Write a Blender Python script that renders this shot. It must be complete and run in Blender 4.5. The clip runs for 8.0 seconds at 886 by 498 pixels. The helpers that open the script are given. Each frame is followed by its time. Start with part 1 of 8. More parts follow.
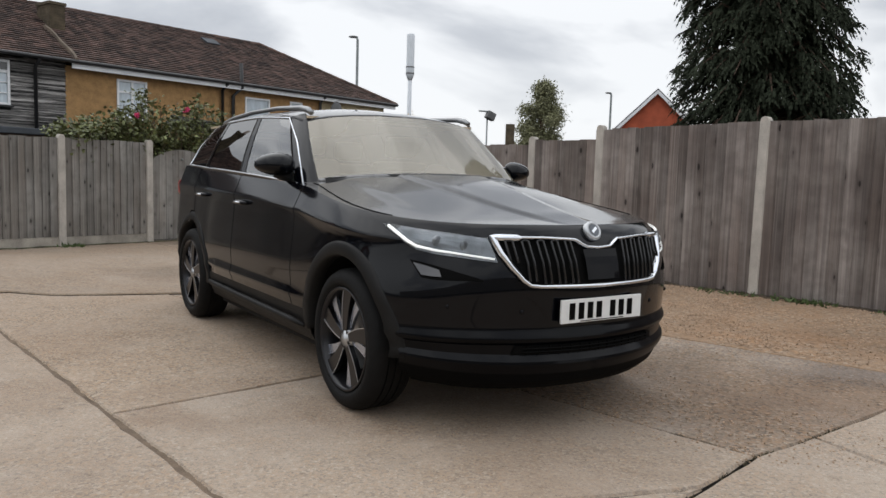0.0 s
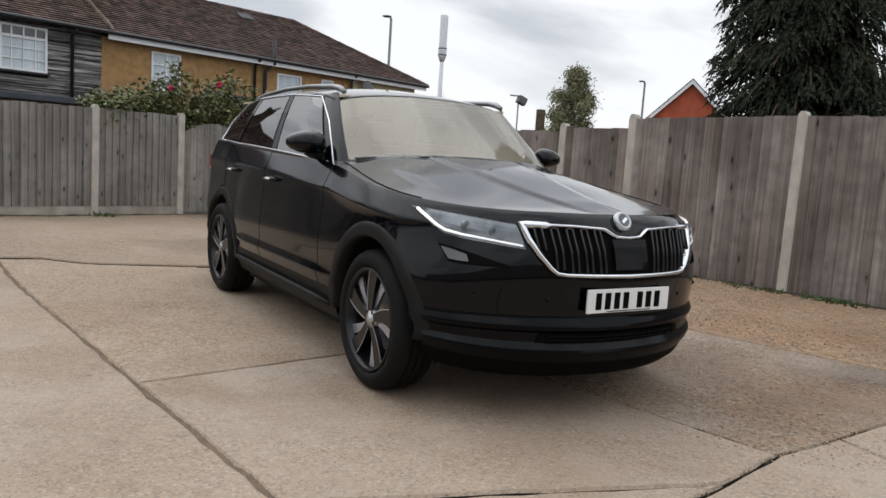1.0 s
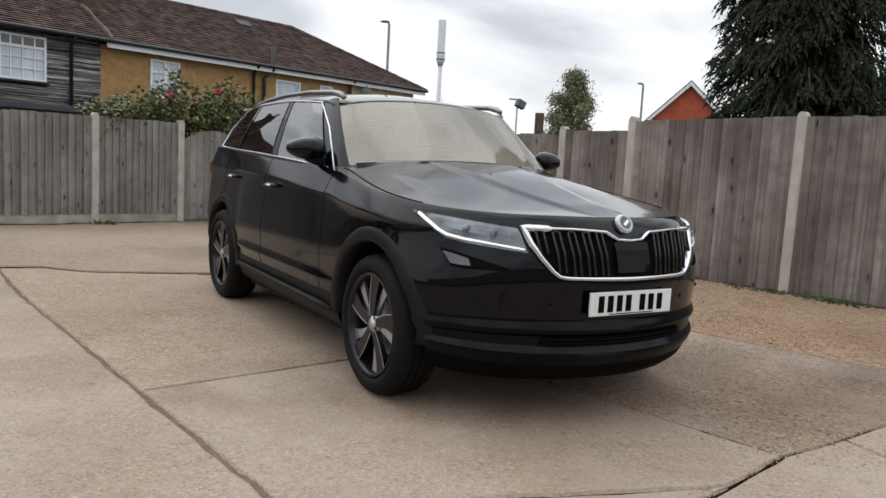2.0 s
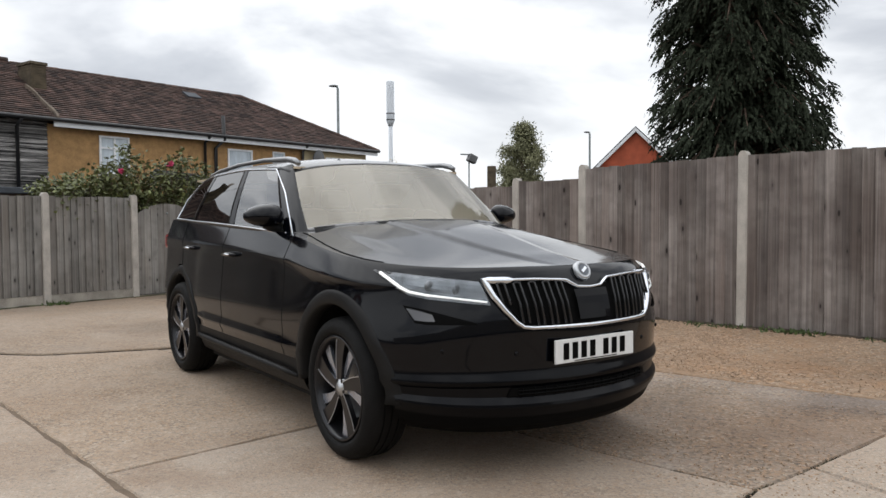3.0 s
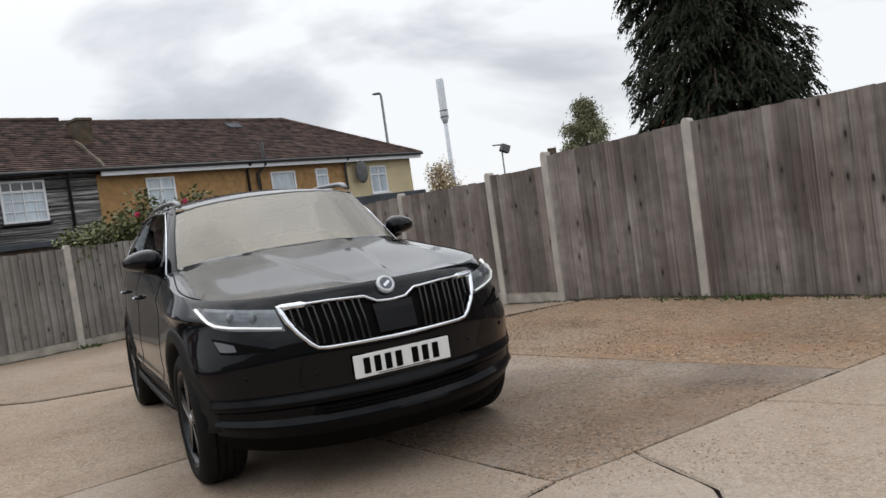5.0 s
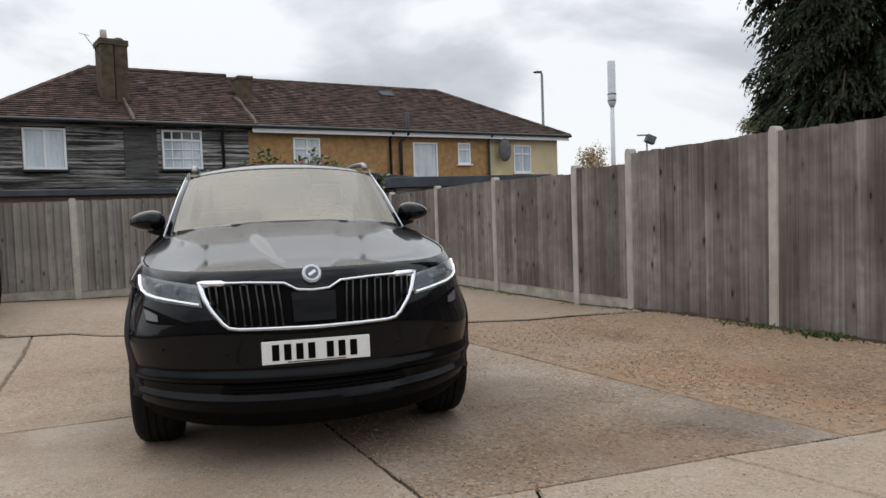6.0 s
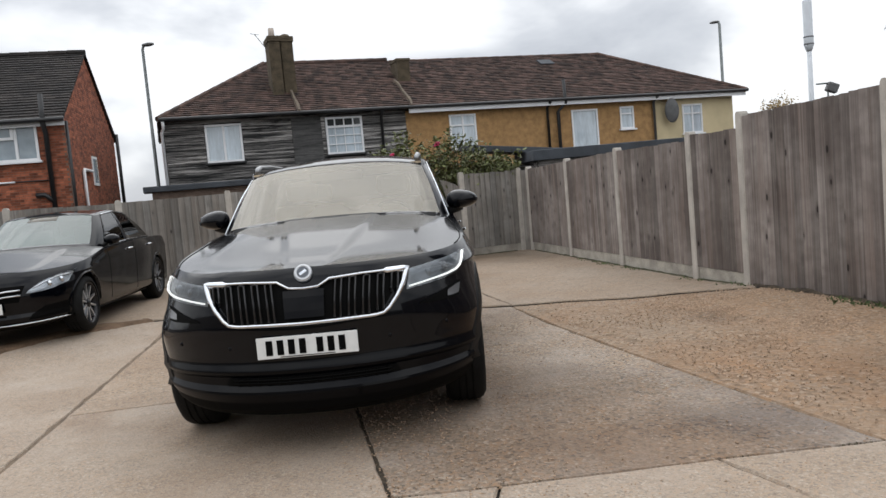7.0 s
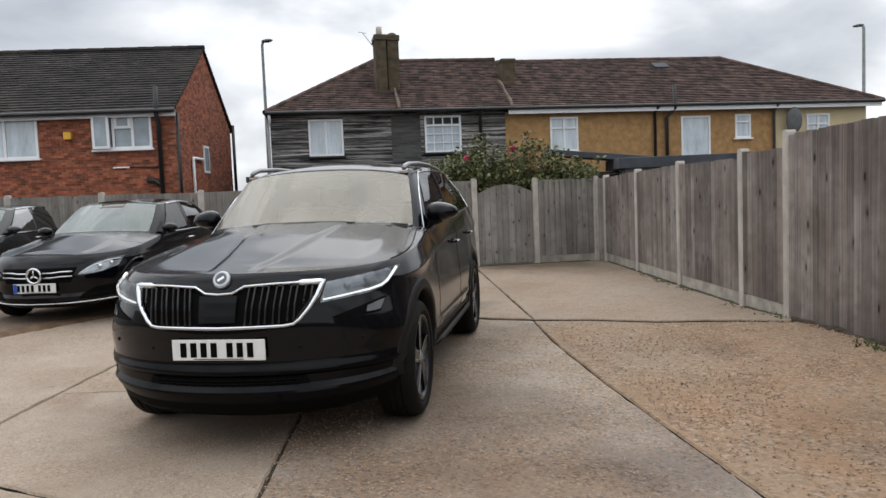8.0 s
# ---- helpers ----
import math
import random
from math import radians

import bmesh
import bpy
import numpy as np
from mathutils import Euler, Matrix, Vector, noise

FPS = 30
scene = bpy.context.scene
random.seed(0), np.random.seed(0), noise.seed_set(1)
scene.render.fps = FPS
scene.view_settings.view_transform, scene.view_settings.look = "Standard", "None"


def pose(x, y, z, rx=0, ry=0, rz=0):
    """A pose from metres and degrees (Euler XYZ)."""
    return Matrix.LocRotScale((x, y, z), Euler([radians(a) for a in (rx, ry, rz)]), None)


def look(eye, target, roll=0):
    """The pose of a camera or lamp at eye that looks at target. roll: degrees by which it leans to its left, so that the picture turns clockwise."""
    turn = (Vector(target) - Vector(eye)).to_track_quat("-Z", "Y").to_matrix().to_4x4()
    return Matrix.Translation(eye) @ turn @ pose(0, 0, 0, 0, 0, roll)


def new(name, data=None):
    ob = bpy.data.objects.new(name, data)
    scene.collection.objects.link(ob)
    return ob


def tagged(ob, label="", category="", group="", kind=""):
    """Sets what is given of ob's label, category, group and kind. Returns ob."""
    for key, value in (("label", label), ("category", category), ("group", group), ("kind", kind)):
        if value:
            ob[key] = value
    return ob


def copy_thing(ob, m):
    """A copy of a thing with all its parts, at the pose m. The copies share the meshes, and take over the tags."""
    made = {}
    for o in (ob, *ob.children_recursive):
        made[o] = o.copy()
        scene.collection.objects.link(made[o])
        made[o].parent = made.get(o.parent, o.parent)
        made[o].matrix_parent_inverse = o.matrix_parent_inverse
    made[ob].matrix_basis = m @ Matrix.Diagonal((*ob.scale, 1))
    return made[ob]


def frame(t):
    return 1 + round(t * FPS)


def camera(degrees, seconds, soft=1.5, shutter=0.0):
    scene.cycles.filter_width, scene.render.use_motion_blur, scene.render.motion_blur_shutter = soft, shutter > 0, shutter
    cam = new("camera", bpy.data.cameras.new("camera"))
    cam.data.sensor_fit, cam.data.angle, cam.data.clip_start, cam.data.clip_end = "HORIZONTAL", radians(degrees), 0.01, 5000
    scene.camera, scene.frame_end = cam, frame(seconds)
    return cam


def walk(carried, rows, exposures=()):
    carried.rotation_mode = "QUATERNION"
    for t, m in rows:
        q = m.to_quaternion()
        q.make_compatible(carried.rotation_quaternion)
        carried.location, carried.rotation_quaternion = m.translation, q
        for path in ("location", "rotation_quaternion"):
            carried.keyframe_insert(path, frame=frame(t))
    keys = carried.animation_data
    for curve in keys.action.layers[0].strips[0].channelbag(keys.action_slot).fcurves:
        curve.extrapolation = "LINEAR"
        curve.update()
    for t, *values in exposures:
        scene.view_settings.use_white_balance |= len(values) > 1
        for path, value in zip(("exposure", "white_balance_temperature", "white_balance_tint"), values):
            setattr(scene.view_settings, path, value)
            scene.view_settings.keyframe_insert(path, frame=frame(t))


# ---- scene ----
cam = camera(60.0, 8.0)
PATH = [
    (0, (-0.04, -0.205, 1.209), (-0.029, 1.786, 1.017), 1.7),
    (0.5, (-0.054, -0.217, 1.212), (-0.055, 1.772, 0.999), 2.5),
    (1, (-0.055, -0.197, 1.212), (-0.106, 1.788, 0.973), 3.8),
    (2.5, (-0.067, -0.196, 1.215), (-0.102, 1.794, 1.013), 2.3),
    (3, (-0.069, -0.231, 1.22), (-0.021, 1.766, 1.14), -0.4),
    (3.5, (0.039, -0.313, 1.227), (0.118, 1.685, 1.195), -2.0),
    (4, (0.367, -0.42, 1.23), (0.419, 1.579, 1.211), -6.0),
    (4.2, (0.531, -0.429, 1.227), (0.583, 1.57, 1.168), -5.2),
    (5.3, (1.727, -0.214, 1.271), (1.395, 1.756, 1.189), -6.3),
    (5.5, (1.951, -0.108, 1.245), (1.55, 1.85, 1.166), -2.7),
    (6, (2.485, 0.084, 1.266), (1.865, 1.983, 1.158), -2.0),
    (6.5, (3.0, 0.234, 1.302), (2.082, 2.006, 1.18), -5.3),
    (7, (3.464, 0.525, 1.342), (2.385, 2.202, 1.182), -5.1),
    (7.5, (3.95, 0.806, 1.372), (2.638, 2.307, 1.216), -6.7),
    (8, (4.337, 1.257, 1.38), (2.989, 2.728, 1.234), -2.3),
]
walk(cam, [(t, look(eye, target, roll)) for t, eye, target, roll in PATH],
     [(0, -0.58), (1, -0.52), (2.5, -0.45), (3.5, -0.42), (4.2, -0.45), (5.5, -0.64), (6, -0.6), (7, -0.42), (7.5, -0.42), (8, -0.42)])

from mathutils import geometry



# ---------------------------------------------------------------- light
world = bpy.data.worlds.new("overcast_sky")
scene.world = world
world.use_nodes = True
wn, wl = world.node_tree.nodes, world.node_tree.links
wn.clear()
SUN_ELEV, SUN_ROT = 1.023, -0.876
sky = wn.new("ShaderNodeTexSky")
sky.sky_type = "NISHITA"
sky.sun_disc = False
sky.sun_elevation, sky.sun_rotation = SUN_ELEV, SUN_ROT
wc = wn.new("ShaderNodeTexCoord")
wm = wn.new("ShaderNodeMapping")
wm.inputs["Scale"].default_value = (1.0, 1.0, 2.6)
wm.inputs["Location"].default_value = (3.1, 0.4, 0.2)
wl.new(wc.outputs["Generated"], wm.inputs["Vector"])
cl = wn.new("ShaderNodeTexNoise")
cl.inputs["Scale"].default_value, cl.inputs["Detail"].default_value, cl.inputs["Roughness"].default_value = 2.1, 9, 0.52
cl.inputs["Distortion"].default_value = 0.35
wl.new(wm.outputs["Vector"], cl.inputs["Vector"])
cr = wn.new("ShaderNodeValToRGB")
cr.color_ramp.elements[0].position, cr.color_ramp.elements[0].color = 0.31, (7.5, 7.9, 8.7, 1)
cr.color_ramp.elements[1].position, cr.color_ramp.elements[1].color = 0.515, (15.6, 15.9, 16.3, 1)
el = cr.color_ramp.elements.new(0.42)
el.color = (10.4, 10.8, 11.5, 1)
wl.new(cl.outputs["Fac"], cr.inputs["Fac"])
mx = wn.new("ShaderNodeMixRGB")
mx.inputs["Fac"].default_value = 0.88
wl.new(sky.outputs["Color"], mx.inputs["Color1"])
wl.new(cr.outputs["Color"], mx.inputs["Color2"])
# an overcast sky grows brighter from the horizon to the zenith
sepz = wn.new("ShaderNodeSeparateXYZ")
wl.new(wc.outputs["Generated"], sepz.inputs[0])
zen = wn.new("ShaderNodeMapRange")
zen.interpolation_type = "SMOOTHSTEP"
zen.inputs["From Min"].default_value, zen.inputs["From Max"].default_value = 0.16, 0.85
zen.inputs["To Min"].default_value, zen.inputs["To Max"].default_value = 1.0, 1.75
wl.new(sepz.outputs["Z"], zen.inputs["Value"])
grow = wn.new("ShaderNodeVectorMath")
grow.operation = "SCALE"
wl.new(mx.outputs["Color"], grow.inputs[0])
wl.new(zen.outputs[0], grow.inputs["Scale"])
bg = wn.new("ShaderNodeBackground")
bg.inputs["Strength"].default_value = 0.098
wl.new(grow.outputs[0], bg.inputs["Color"])
wo = wn.new("ShaderNodeOutputWorld")
wl.new(bg.outputs["Background"], wo.inputs["Surface"])

sun = new("sun", bpy.data.lights.new("sun", "SUN"))
sun.data.energy, sun.data.angle, sun.data.color = 0.75, radians(70), (1.0, 0.98, 0.95)
sun.matrix_basis = look((-5.0, 4.0, 10.5), (0, 0, 0))


# ---------------------------------------------------------------- materials
def mat(name, color=(0.5, 0.5, 0.5), rough=0.5, metal=0.0, coat=0.0, var=0.0, scale=8.0, fine=60.0, bump=0.0, bump_scale=80.0,
        dark=None, island=False, obj_random=0.0, stretch=(1, 1, 1), spec=0.5):
    """A surface with two scales of variation, optional grain relief and differences from piece to piece."""
    m = bpy.data.materials.new(name)
    m.use_nodes = True
    n, l = m.node_tree.nodes, m.node_tree.links
    b = n["Principled BSDF"]
    b.inputs["Roughness"].default_value, b.inputs["Metallic"].default_value = rough, metal
    b.inputs["Coat Weight"].default_value = coat
    b.inputs["Coat Roughness"].default_value = 0.03
    b.inputs["Specular IOR Level"].default_value = spec
    b.inputs["Base Color"].default_value = (*color, 1)
    if not (var or bump or island or obj_random):
        return m
    tc = n.new("ShaderNodeTexCoord")
    mp = n.new("ShaderNodeMapping")
    mp.inputs["Scale"].default_value = stretch
    l.new(tc.outputs["Object"], mp.inputs["Vector"])
    src = mp.outputs["Vector"]
    if obj_random:
        oi = n.new("ShaderNodeObjectInfo")
        ad = n.new("ShaderNodeVectorMath")
        ad.operation = "MULTIPLY_ADD"
        cmb = n.new("ShaderNodeCombineXYZ")
        for i in range(3):
            l.new(oi.outputs["Random"], cmb.inputs[i])
        l.new(cmb.outputs[0], ad.inputs[0])
        ad.inputs[1].default_value = (37, 53, 71)
        l.new(src, ad.inputs[2])
        src = ad.outputs[0]
    nz = n.new("ShaderNodeTexNoise")
    nz.inputs["Scale"].default_value, nz.inputs["Detail"].default_value = scale, 6
    l.new(src, nz.inputs["Vector"])
    nf = n.new("ShaderNodeTexNoise")
    nf.inputs["Scale"].default_value, nf.inputs["Detail"].default_value = fine, 4
    l.new(src, nf.inputs["Vector"])
    av = n.new("ShaderNodeMath")
    av.operation = "MULTIPLY_ADD"
    l.new(nf.outputs["Fac"], av.inputs[0])
    av.inputs[1].default_value = 0.5
    l.new(nz.outputs["Fac"], av.inputs[2])
    rp = n.new("ShaderNodeValToRGB")
    d = dark or tuple(c * (1 - var) for c in color)
    lt = tuple(min(1, c * (1 + var * 0.7)) for c in color)
    rp.color_ramp.elements[0].position, rp.color_ramp.elements[0].color = 0.5, (*d, 1)
    rp.color_ramp.elements[1].position, rp.color_ramp.elements[1].color = 1.0, (*lt, 1)
    l.new(av.outputs[0], rp.inputs["Fac"])
    col = rp.outputs["Color"]
    if island or obj_random:
        hv = n.new("ShaderNodeHueSaturation")
        mr = n.new("ShaderNodeMapRange")
        if island:
            ge = n.new("ShaderNodeNewGeometry")
            l.new(ge.outputs["Random Per Island"], mr.inputs["Value"])
            amp = island if isinstance(island, float) else 0.35
        else:
            l.new(oi.outputs["Random"], mr.inputs["Value"])
            amp = obj_random
        mr.inputs["To Min"].default_value, mr.inputs["To Max"].default_value = 1 - amp, 1 + amp
        l.new(mr.outputs[0], hv.inputs["Value"])
        l.new(col, hv.inputs["Color"])
        col = hv.outputs["Color"]
    l.new(col, b.inputs["Base Color"])
    if bump:
        nb = n.new("ShaderNodeTexNoise")
        nb.inputs["Scale"].default_value, nb.inputs["Detail"].default_value = bump_scale, 5
        l.new(src, nb.inputs["Vector"])
        bp = n.new("ShaderNodeBump")
        bp.inputs["Strength"].default_value, bp.inputs["Distance"].default_value = bump, 0.02
        l.new(nb.outputs["Fac"], bp.inputs["Height"])
        l.new(bp.outputs["Normal"], b.inputs["Normal"])
    return m


def concrete(name, color, brown, stain=0.3, agg=0.5, spots=(), pebble=55, dots=0.6):
    """Weathered concrete with exposed aggregate, broad stains and (x, y, radius, strength) darker patches, for damp and
    for shade by parked cars.
    """
    m = bpy.data.materials.new(name)
    m.use_nodes = True
    n, l = m.node_tree.nodes, m.node_tree.links
    b = n["Principled BSDF"]
    b.inputs["Roughness"].default_value = 0.85
    b.inputs["Specular IOR Level"].default_value = 0.3
    ge = n.new("ShaderNodeNewGeometry")
    pos = ge.outputs["Position"]

    def noise_tex(scale, detail=6, rough=0.6):
        t = n.new("ShaderNodeTexNoise")
        t.inputs["Scale"].default_value, t.inputs["Detail"].default_value, t.inputs["Roughness"].default_value = scale, detail, rough
        l.new(pos, t.inputs["Vector"])
        return t.outputs["Fac"]

    def ramp(fac, lo, hi):
        r = n.new("ShaderNodeMapRange")
        r.inputs["From Min"].default_value, r.inputs["From Max"].default_value = lo, hi
        l.new(fac, r.inputs["Value"])
        return r.outputs[0]

    def mixc(fac, a, c, mode="MIX"):
        x = n.new("ShaderNodeMixRGB")
        x.blend_type = mode
        if isinstance(fac, float):
            x.inputs["Fac"].default_value = fac
        else:
            l.new(fac, x.inputs["Fac"])
        for s, v in ((x.inputs["Color1"], a), (x.inputs["Color2"], c)):
            if isinstance(v, tuple):
                s.default_value = (*v, 1)
            else:
                l.new(v, s)
        return x.outputs["Color"]

    def times(fac, k):
        t = n.new("ShaderNodeMath")
        t.operation = "MULTIPLY"
        l.new(fac, t.inputs[0])
        t.inputs[1].default_value = k
        return t.outputs[0]

    col = mixc(ramp(noise_tex(0.55, 8, 0.65), 0.38, 0.66), color, brown)
    col = mixc(times(ramp(noise_tex(2.3, 8, 0.7), 0.5, 0.72), stain), col, tuple(c * 0.55 for c in color))
    vo = n.new("ShaderNodeTexVoronoi")
    vo.inputs["Scale"].default_value = pebble
    l.new(pos, vo.inputs["Vector"])
    sep = n.new("ShaderNodeSeparateColor")
    l.new(vo.outputs["Color"], sep.inputs[0])
    peb = n.new("ShaderNodeValToRGB")
    peb.color_ramp.interpolation = "LINEAR"
    e = peb.color_ramp.elements
    e[0].position, e[0].color = 0.0, (0.075, 0.062, 0.052, 1)
    e[1].position, e[1].color = 1.0, (0.47, 0.40, 0.32, 1)
    for p, c in ((0.2, (0.20, 0.145, 0.095)), (0.45, (0.32, 0.255, 0.195)), (0.62, (0.36, 0.225, 0.125)), (0.82, (0.29, 0.215, 0.15)), (0.93, (0.42, 0.355, 0.28))):
        x = e.new(p)
        x.color = (*c, 1)
    l.new(sep.outputs[0], peb.inputs["Fac"])
    mask = times(ramp(noise_tex(1.4, 6, 0.7), 0.22, 0.58), agg)
    col = mixc(mask, col, peb.outputs["Color"])
    grit = n.new("ShaderNodeTexNoise")
    grit.inputs["Scale"].default_value, grit.inputs["Detail"].default_value = 160, 3
    l.new(pos, grit.inputs["Vector"])
    col = mixc(times(ramp(grit.outputs["Fac"], 0.56, 0.68), 0.5), col, tuple(c * 0.4 for c in brown))
    dot = noise_tex(52, 2, 0.5)
    col = mixc(times(ramp(dot, 0.67, 0.71), dots), col, (0.09, 0.075, 0.06))
    col = mixc(times(ramp(noise_tex(7.5, 9, 0.75), 0.52, 0.70), 0.42), col, tuple(c * 0.62 for c in brown))
    col = mixc(times(ramp(noise_tex(5.0, 8, 0.8), 0.56, 0.72), 0.30), col, tuple(min(1, c * 1.28) for c in color))
    col = mixc(times(ramp(noise_tex(15, 3, 0.6), 0.66, 0.71), 0.35), col, tuple(c * 0.3 for c in brown))
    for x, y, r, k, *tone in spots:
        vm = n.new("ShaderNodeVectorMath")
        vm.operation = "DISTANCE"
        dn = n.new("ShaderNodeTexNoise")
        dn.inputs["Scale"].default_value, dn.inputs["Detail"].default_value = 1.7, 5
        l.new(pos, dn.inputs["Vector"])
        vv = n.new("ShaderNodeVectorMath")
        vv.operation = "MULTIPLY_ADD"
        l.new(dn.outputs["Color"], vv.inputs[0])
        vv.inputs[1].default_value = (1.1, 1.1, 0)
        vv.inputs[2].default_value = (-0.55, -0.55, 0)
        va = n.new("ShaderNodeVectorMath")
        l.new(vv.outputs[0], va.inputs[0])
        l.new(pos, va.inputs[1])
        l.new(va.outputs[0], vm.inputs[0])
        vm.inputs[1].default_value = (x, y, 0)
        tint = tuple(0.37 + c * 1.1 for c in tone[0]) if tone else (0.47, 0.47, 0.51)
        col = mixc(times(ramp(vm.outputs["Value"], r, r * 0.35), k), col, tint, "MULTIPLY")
    l.new(col, b.inputs["Base Color"])
    bp = n.new("ShaderNodeBump")
    bp.inputs["Strength"].default_value, bp.inputs["Distance"].default_value = 0.5, 0.006
    l.new(vo.outputs["Distance"], bp.inputs["Height"])
    l.new(bp.outputs["Normal"], b.inputs["Normal"])
    return m


def wood(name, pale, deep, spread=0.3):
    """Weathered sawn boards: long grain, blotches, dark knots, and a tone of its own for every board."""
    m = bpy.data.materials.new(name)
    m.use_nodes = True
    n, l = m.node_tree.nodes, m.node_tree.links
    b = n["Principled BSDF"]
    b.inputs["Roughness"].default_value, b.inputs["Specular IOR Level"].default_value = 0.9, 0.2
    tc, oi, cmb, ad = n.new("ShaderNodeTexCoord"), n.new("ShaderNodeObjectInfo"), n.new("ShaderNodeCombineXYZ"), n.new("ShaderNodeVectorMath")
    for k in range(3):
        l.new(oi.outputs["Random"], cmb.inputs[k])
    ad.operation = "MULTIPLY_ADD"
    l.new(cmb.outputs[0], ad.inputs[0])
    ad.inputs[1].default_value = (37, 53, 71)
    l.new(tc.outputs["Object"], ad.inputs[2])

    def scaled(s):
        mp = n.new("ShaderNodeMapping")
        mp.inputs["Scale"].default_value = s
        l.new(ad.outputs[0], mp.inputs["Vector"])
        return mp.outputs["Vector"]

    def nz(vec, scale, lo, hi, detail=6):
        x = n.new("ShaderNodeTexNoise")
        x.inputs["Scale"].default_value, x.inputs["Detail"].default_value = scale, detail
        l.new(vec, x.inputs["Vector"])
        r = n.new("ShaderNodeMapRange")
        r.inputs["From Min"].default_value, r.inputs["From Max"].default_value = lo, hi
        l.new(x.outputs["Fac"], r.inputs["Value"])
        return r.outputs[0]

    def mixc(fac, a, c, k=1.0):
        x = n.new("ShaderNodeMixRGB")
        if k != 1.0:
            q = n.new("ShaderNodeMath")
            q.operation = "MULTIPLY"
            l.new(fac, q.inputs[0])
            q.inputs[1].default_value = k
            fac = q.outputs[0]
        l.new(fac, x.inputs["Fac"])
        for s, v in ((x.inputs["Color1"], a), (x.inputs["Color2"], c)):
            if isinstance(v, tuple):
                s.default_value = (*v, 1)
            else:
                l.new(v, s)
        return x.outputs["Color"]
    grain = nz(scaled((150, 30, 2.4)), 1.0, 0.36, 0.68, 3)
    streak = nz(scaled((46, 12, 0.7)), 1.0, 0.46, 0.70, 3)
    pale_streak = nz(scaled((60, 9, 1.1)), 1.0, 0.56, 0.72, 3)
    where = n.new("ShaderNodeNewGeometry").outputs["Position"]
    weather = nz(where, 1.3, 0.40, 0.62, 7)
    mottle = nz(where, 7.0, 0.42, 0.66, 5)
    warm = nz(scaled((3.0, 3.0, 1.1)), 1.0, 0.40, 0.66, 3)
    col = mixc(weather, pale, deep, 0.85)
    col = mixc(mottle, col, tuple(c * 0.72 for c in deep), 0.40)
    col = mixc(warm, col, (deep[0] * 1.18, deep[1] * 1.04, deep[2] * 0.93), 0.45)
    col = mixc(grain, col, tuple(c * 0.60 for c in deep), 0.34)
    col = mixc(streak, col, tuple(c * 0.45 for c in deep), 0.42)
    col = mixc(pale_streak, col, tuple(min(1.0, c * 1.12) for c in pale), 0.45)
    vo = n.new("ShaderNodeTexVoronoi")
    vo.inputs["Scale"].default_value = 1.0
    l.new(scaled((8, 8, 5.0)), vo.inputs["Vector"])
    for r0, r1, tone, k in ((0.26, 0.12, tuple(c * 0.62 for c in deep), 0.55), (0.11, 0.08, tuple(c * 0.13 for c in deep), 0.85)):
        kr = n.new("ShaderNodeMapRange")
        kr.inputs["From Min"].default_value, kr.inputs["From Max"].default_value = r0, r1
        l.new(vo.outputs["Distance"], kr.inputs["Value"])
        col = mixc(kr.outputs[0], col, tone, k)
    hv, mr = n.new("ShaderNodeHueSaturation"), n.new("ShaderNodeMapRange")
    l.new(oi.outputs["Random"], mr.inputs["Value"])
    mr.inputs["To Min"].default_value, mr.inputs["To Max"].default_value = 1 - spread, 1 + spread
    l.new(mr.outputs[0], hv.inputs["Value"])
    l.new(col, hv.inputs["Color"])
    l.new(hv.outputs["Color"], b.inputs["Base Color"])
    bp = n.new("ShaderNodeBump")
    bp.inputs["Strength"].default_value, bp.inputs["Distance"].default_value = 0.35, 0.004
    l.new(grain, bp.inputs["Height"])
    l.new(bp.outputs["Normal"], b.inputs["Normal"])
    return m


def glass_mat(name, tint=(0.9, 0.93, 0.92), rough=0.0, ior=1.5, sheen=0.0, sheen_color=(0.53, 0.475, 0.365)):
    """Sheet glass: tinted see-through with a Fresnel gloss, and a diffuse layer painting in reflected sky where asked
    for.
    """
    m = bpy.data.materials.new(name)
    m.use_nodes = True
    n, l = m.node_tree.nodes, m.node_tree.links
    n.clear()
    tr, gl, fr, mi, out = (n.new(k) for k in ("ShaderNodeBsdfTransparent", "ShaderNodeBsdfGlossy", "ShaderNodeFresnel", "ShaderNodeMixShader", "ShaderNodeOutputMaterial"))
    tr.inputs["Color"].default_value = (*tint, 1)
    gl.inputs["Roughness"].default_value = rough
    fr.inputs["IOR"].default_value = ior
    under = tr.outputs[0]
    # matt colour mixed in, standing for sky reflection and the lit pale cabin
    if sheen:
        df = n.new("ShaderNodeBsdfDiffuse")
        df.inputs["Color"].default_value = (*sheen_color, 1)
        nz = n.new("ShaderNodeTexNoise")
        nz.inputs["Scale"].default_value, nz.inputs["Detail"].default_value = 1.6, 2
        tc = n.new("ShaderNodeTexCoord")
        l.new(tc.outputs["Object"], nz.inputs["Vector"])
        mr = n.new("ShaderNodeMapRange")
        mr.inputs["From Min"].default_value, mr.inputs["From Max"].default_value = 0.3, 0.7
        mr.inputs["To Min"].default_value, mr.inputs["To Max"].default_value = sheen * 0.8, sheen * 1.2
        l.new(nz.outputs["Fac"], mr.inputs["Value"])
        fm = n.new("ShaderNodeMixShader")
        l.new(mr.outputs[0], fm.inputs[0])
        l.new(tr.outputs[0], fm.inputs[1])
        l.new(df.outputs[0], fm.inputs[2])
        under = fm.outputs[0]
    l.new(fr.outputs[0], mi.inputs[0])
    l.new(under, mi.inputs[1])
    l.new(gl.outputs[0], mi.inputs[2])
    l.new(mi.outputs[0], out.inputs["Surface"])
    return m


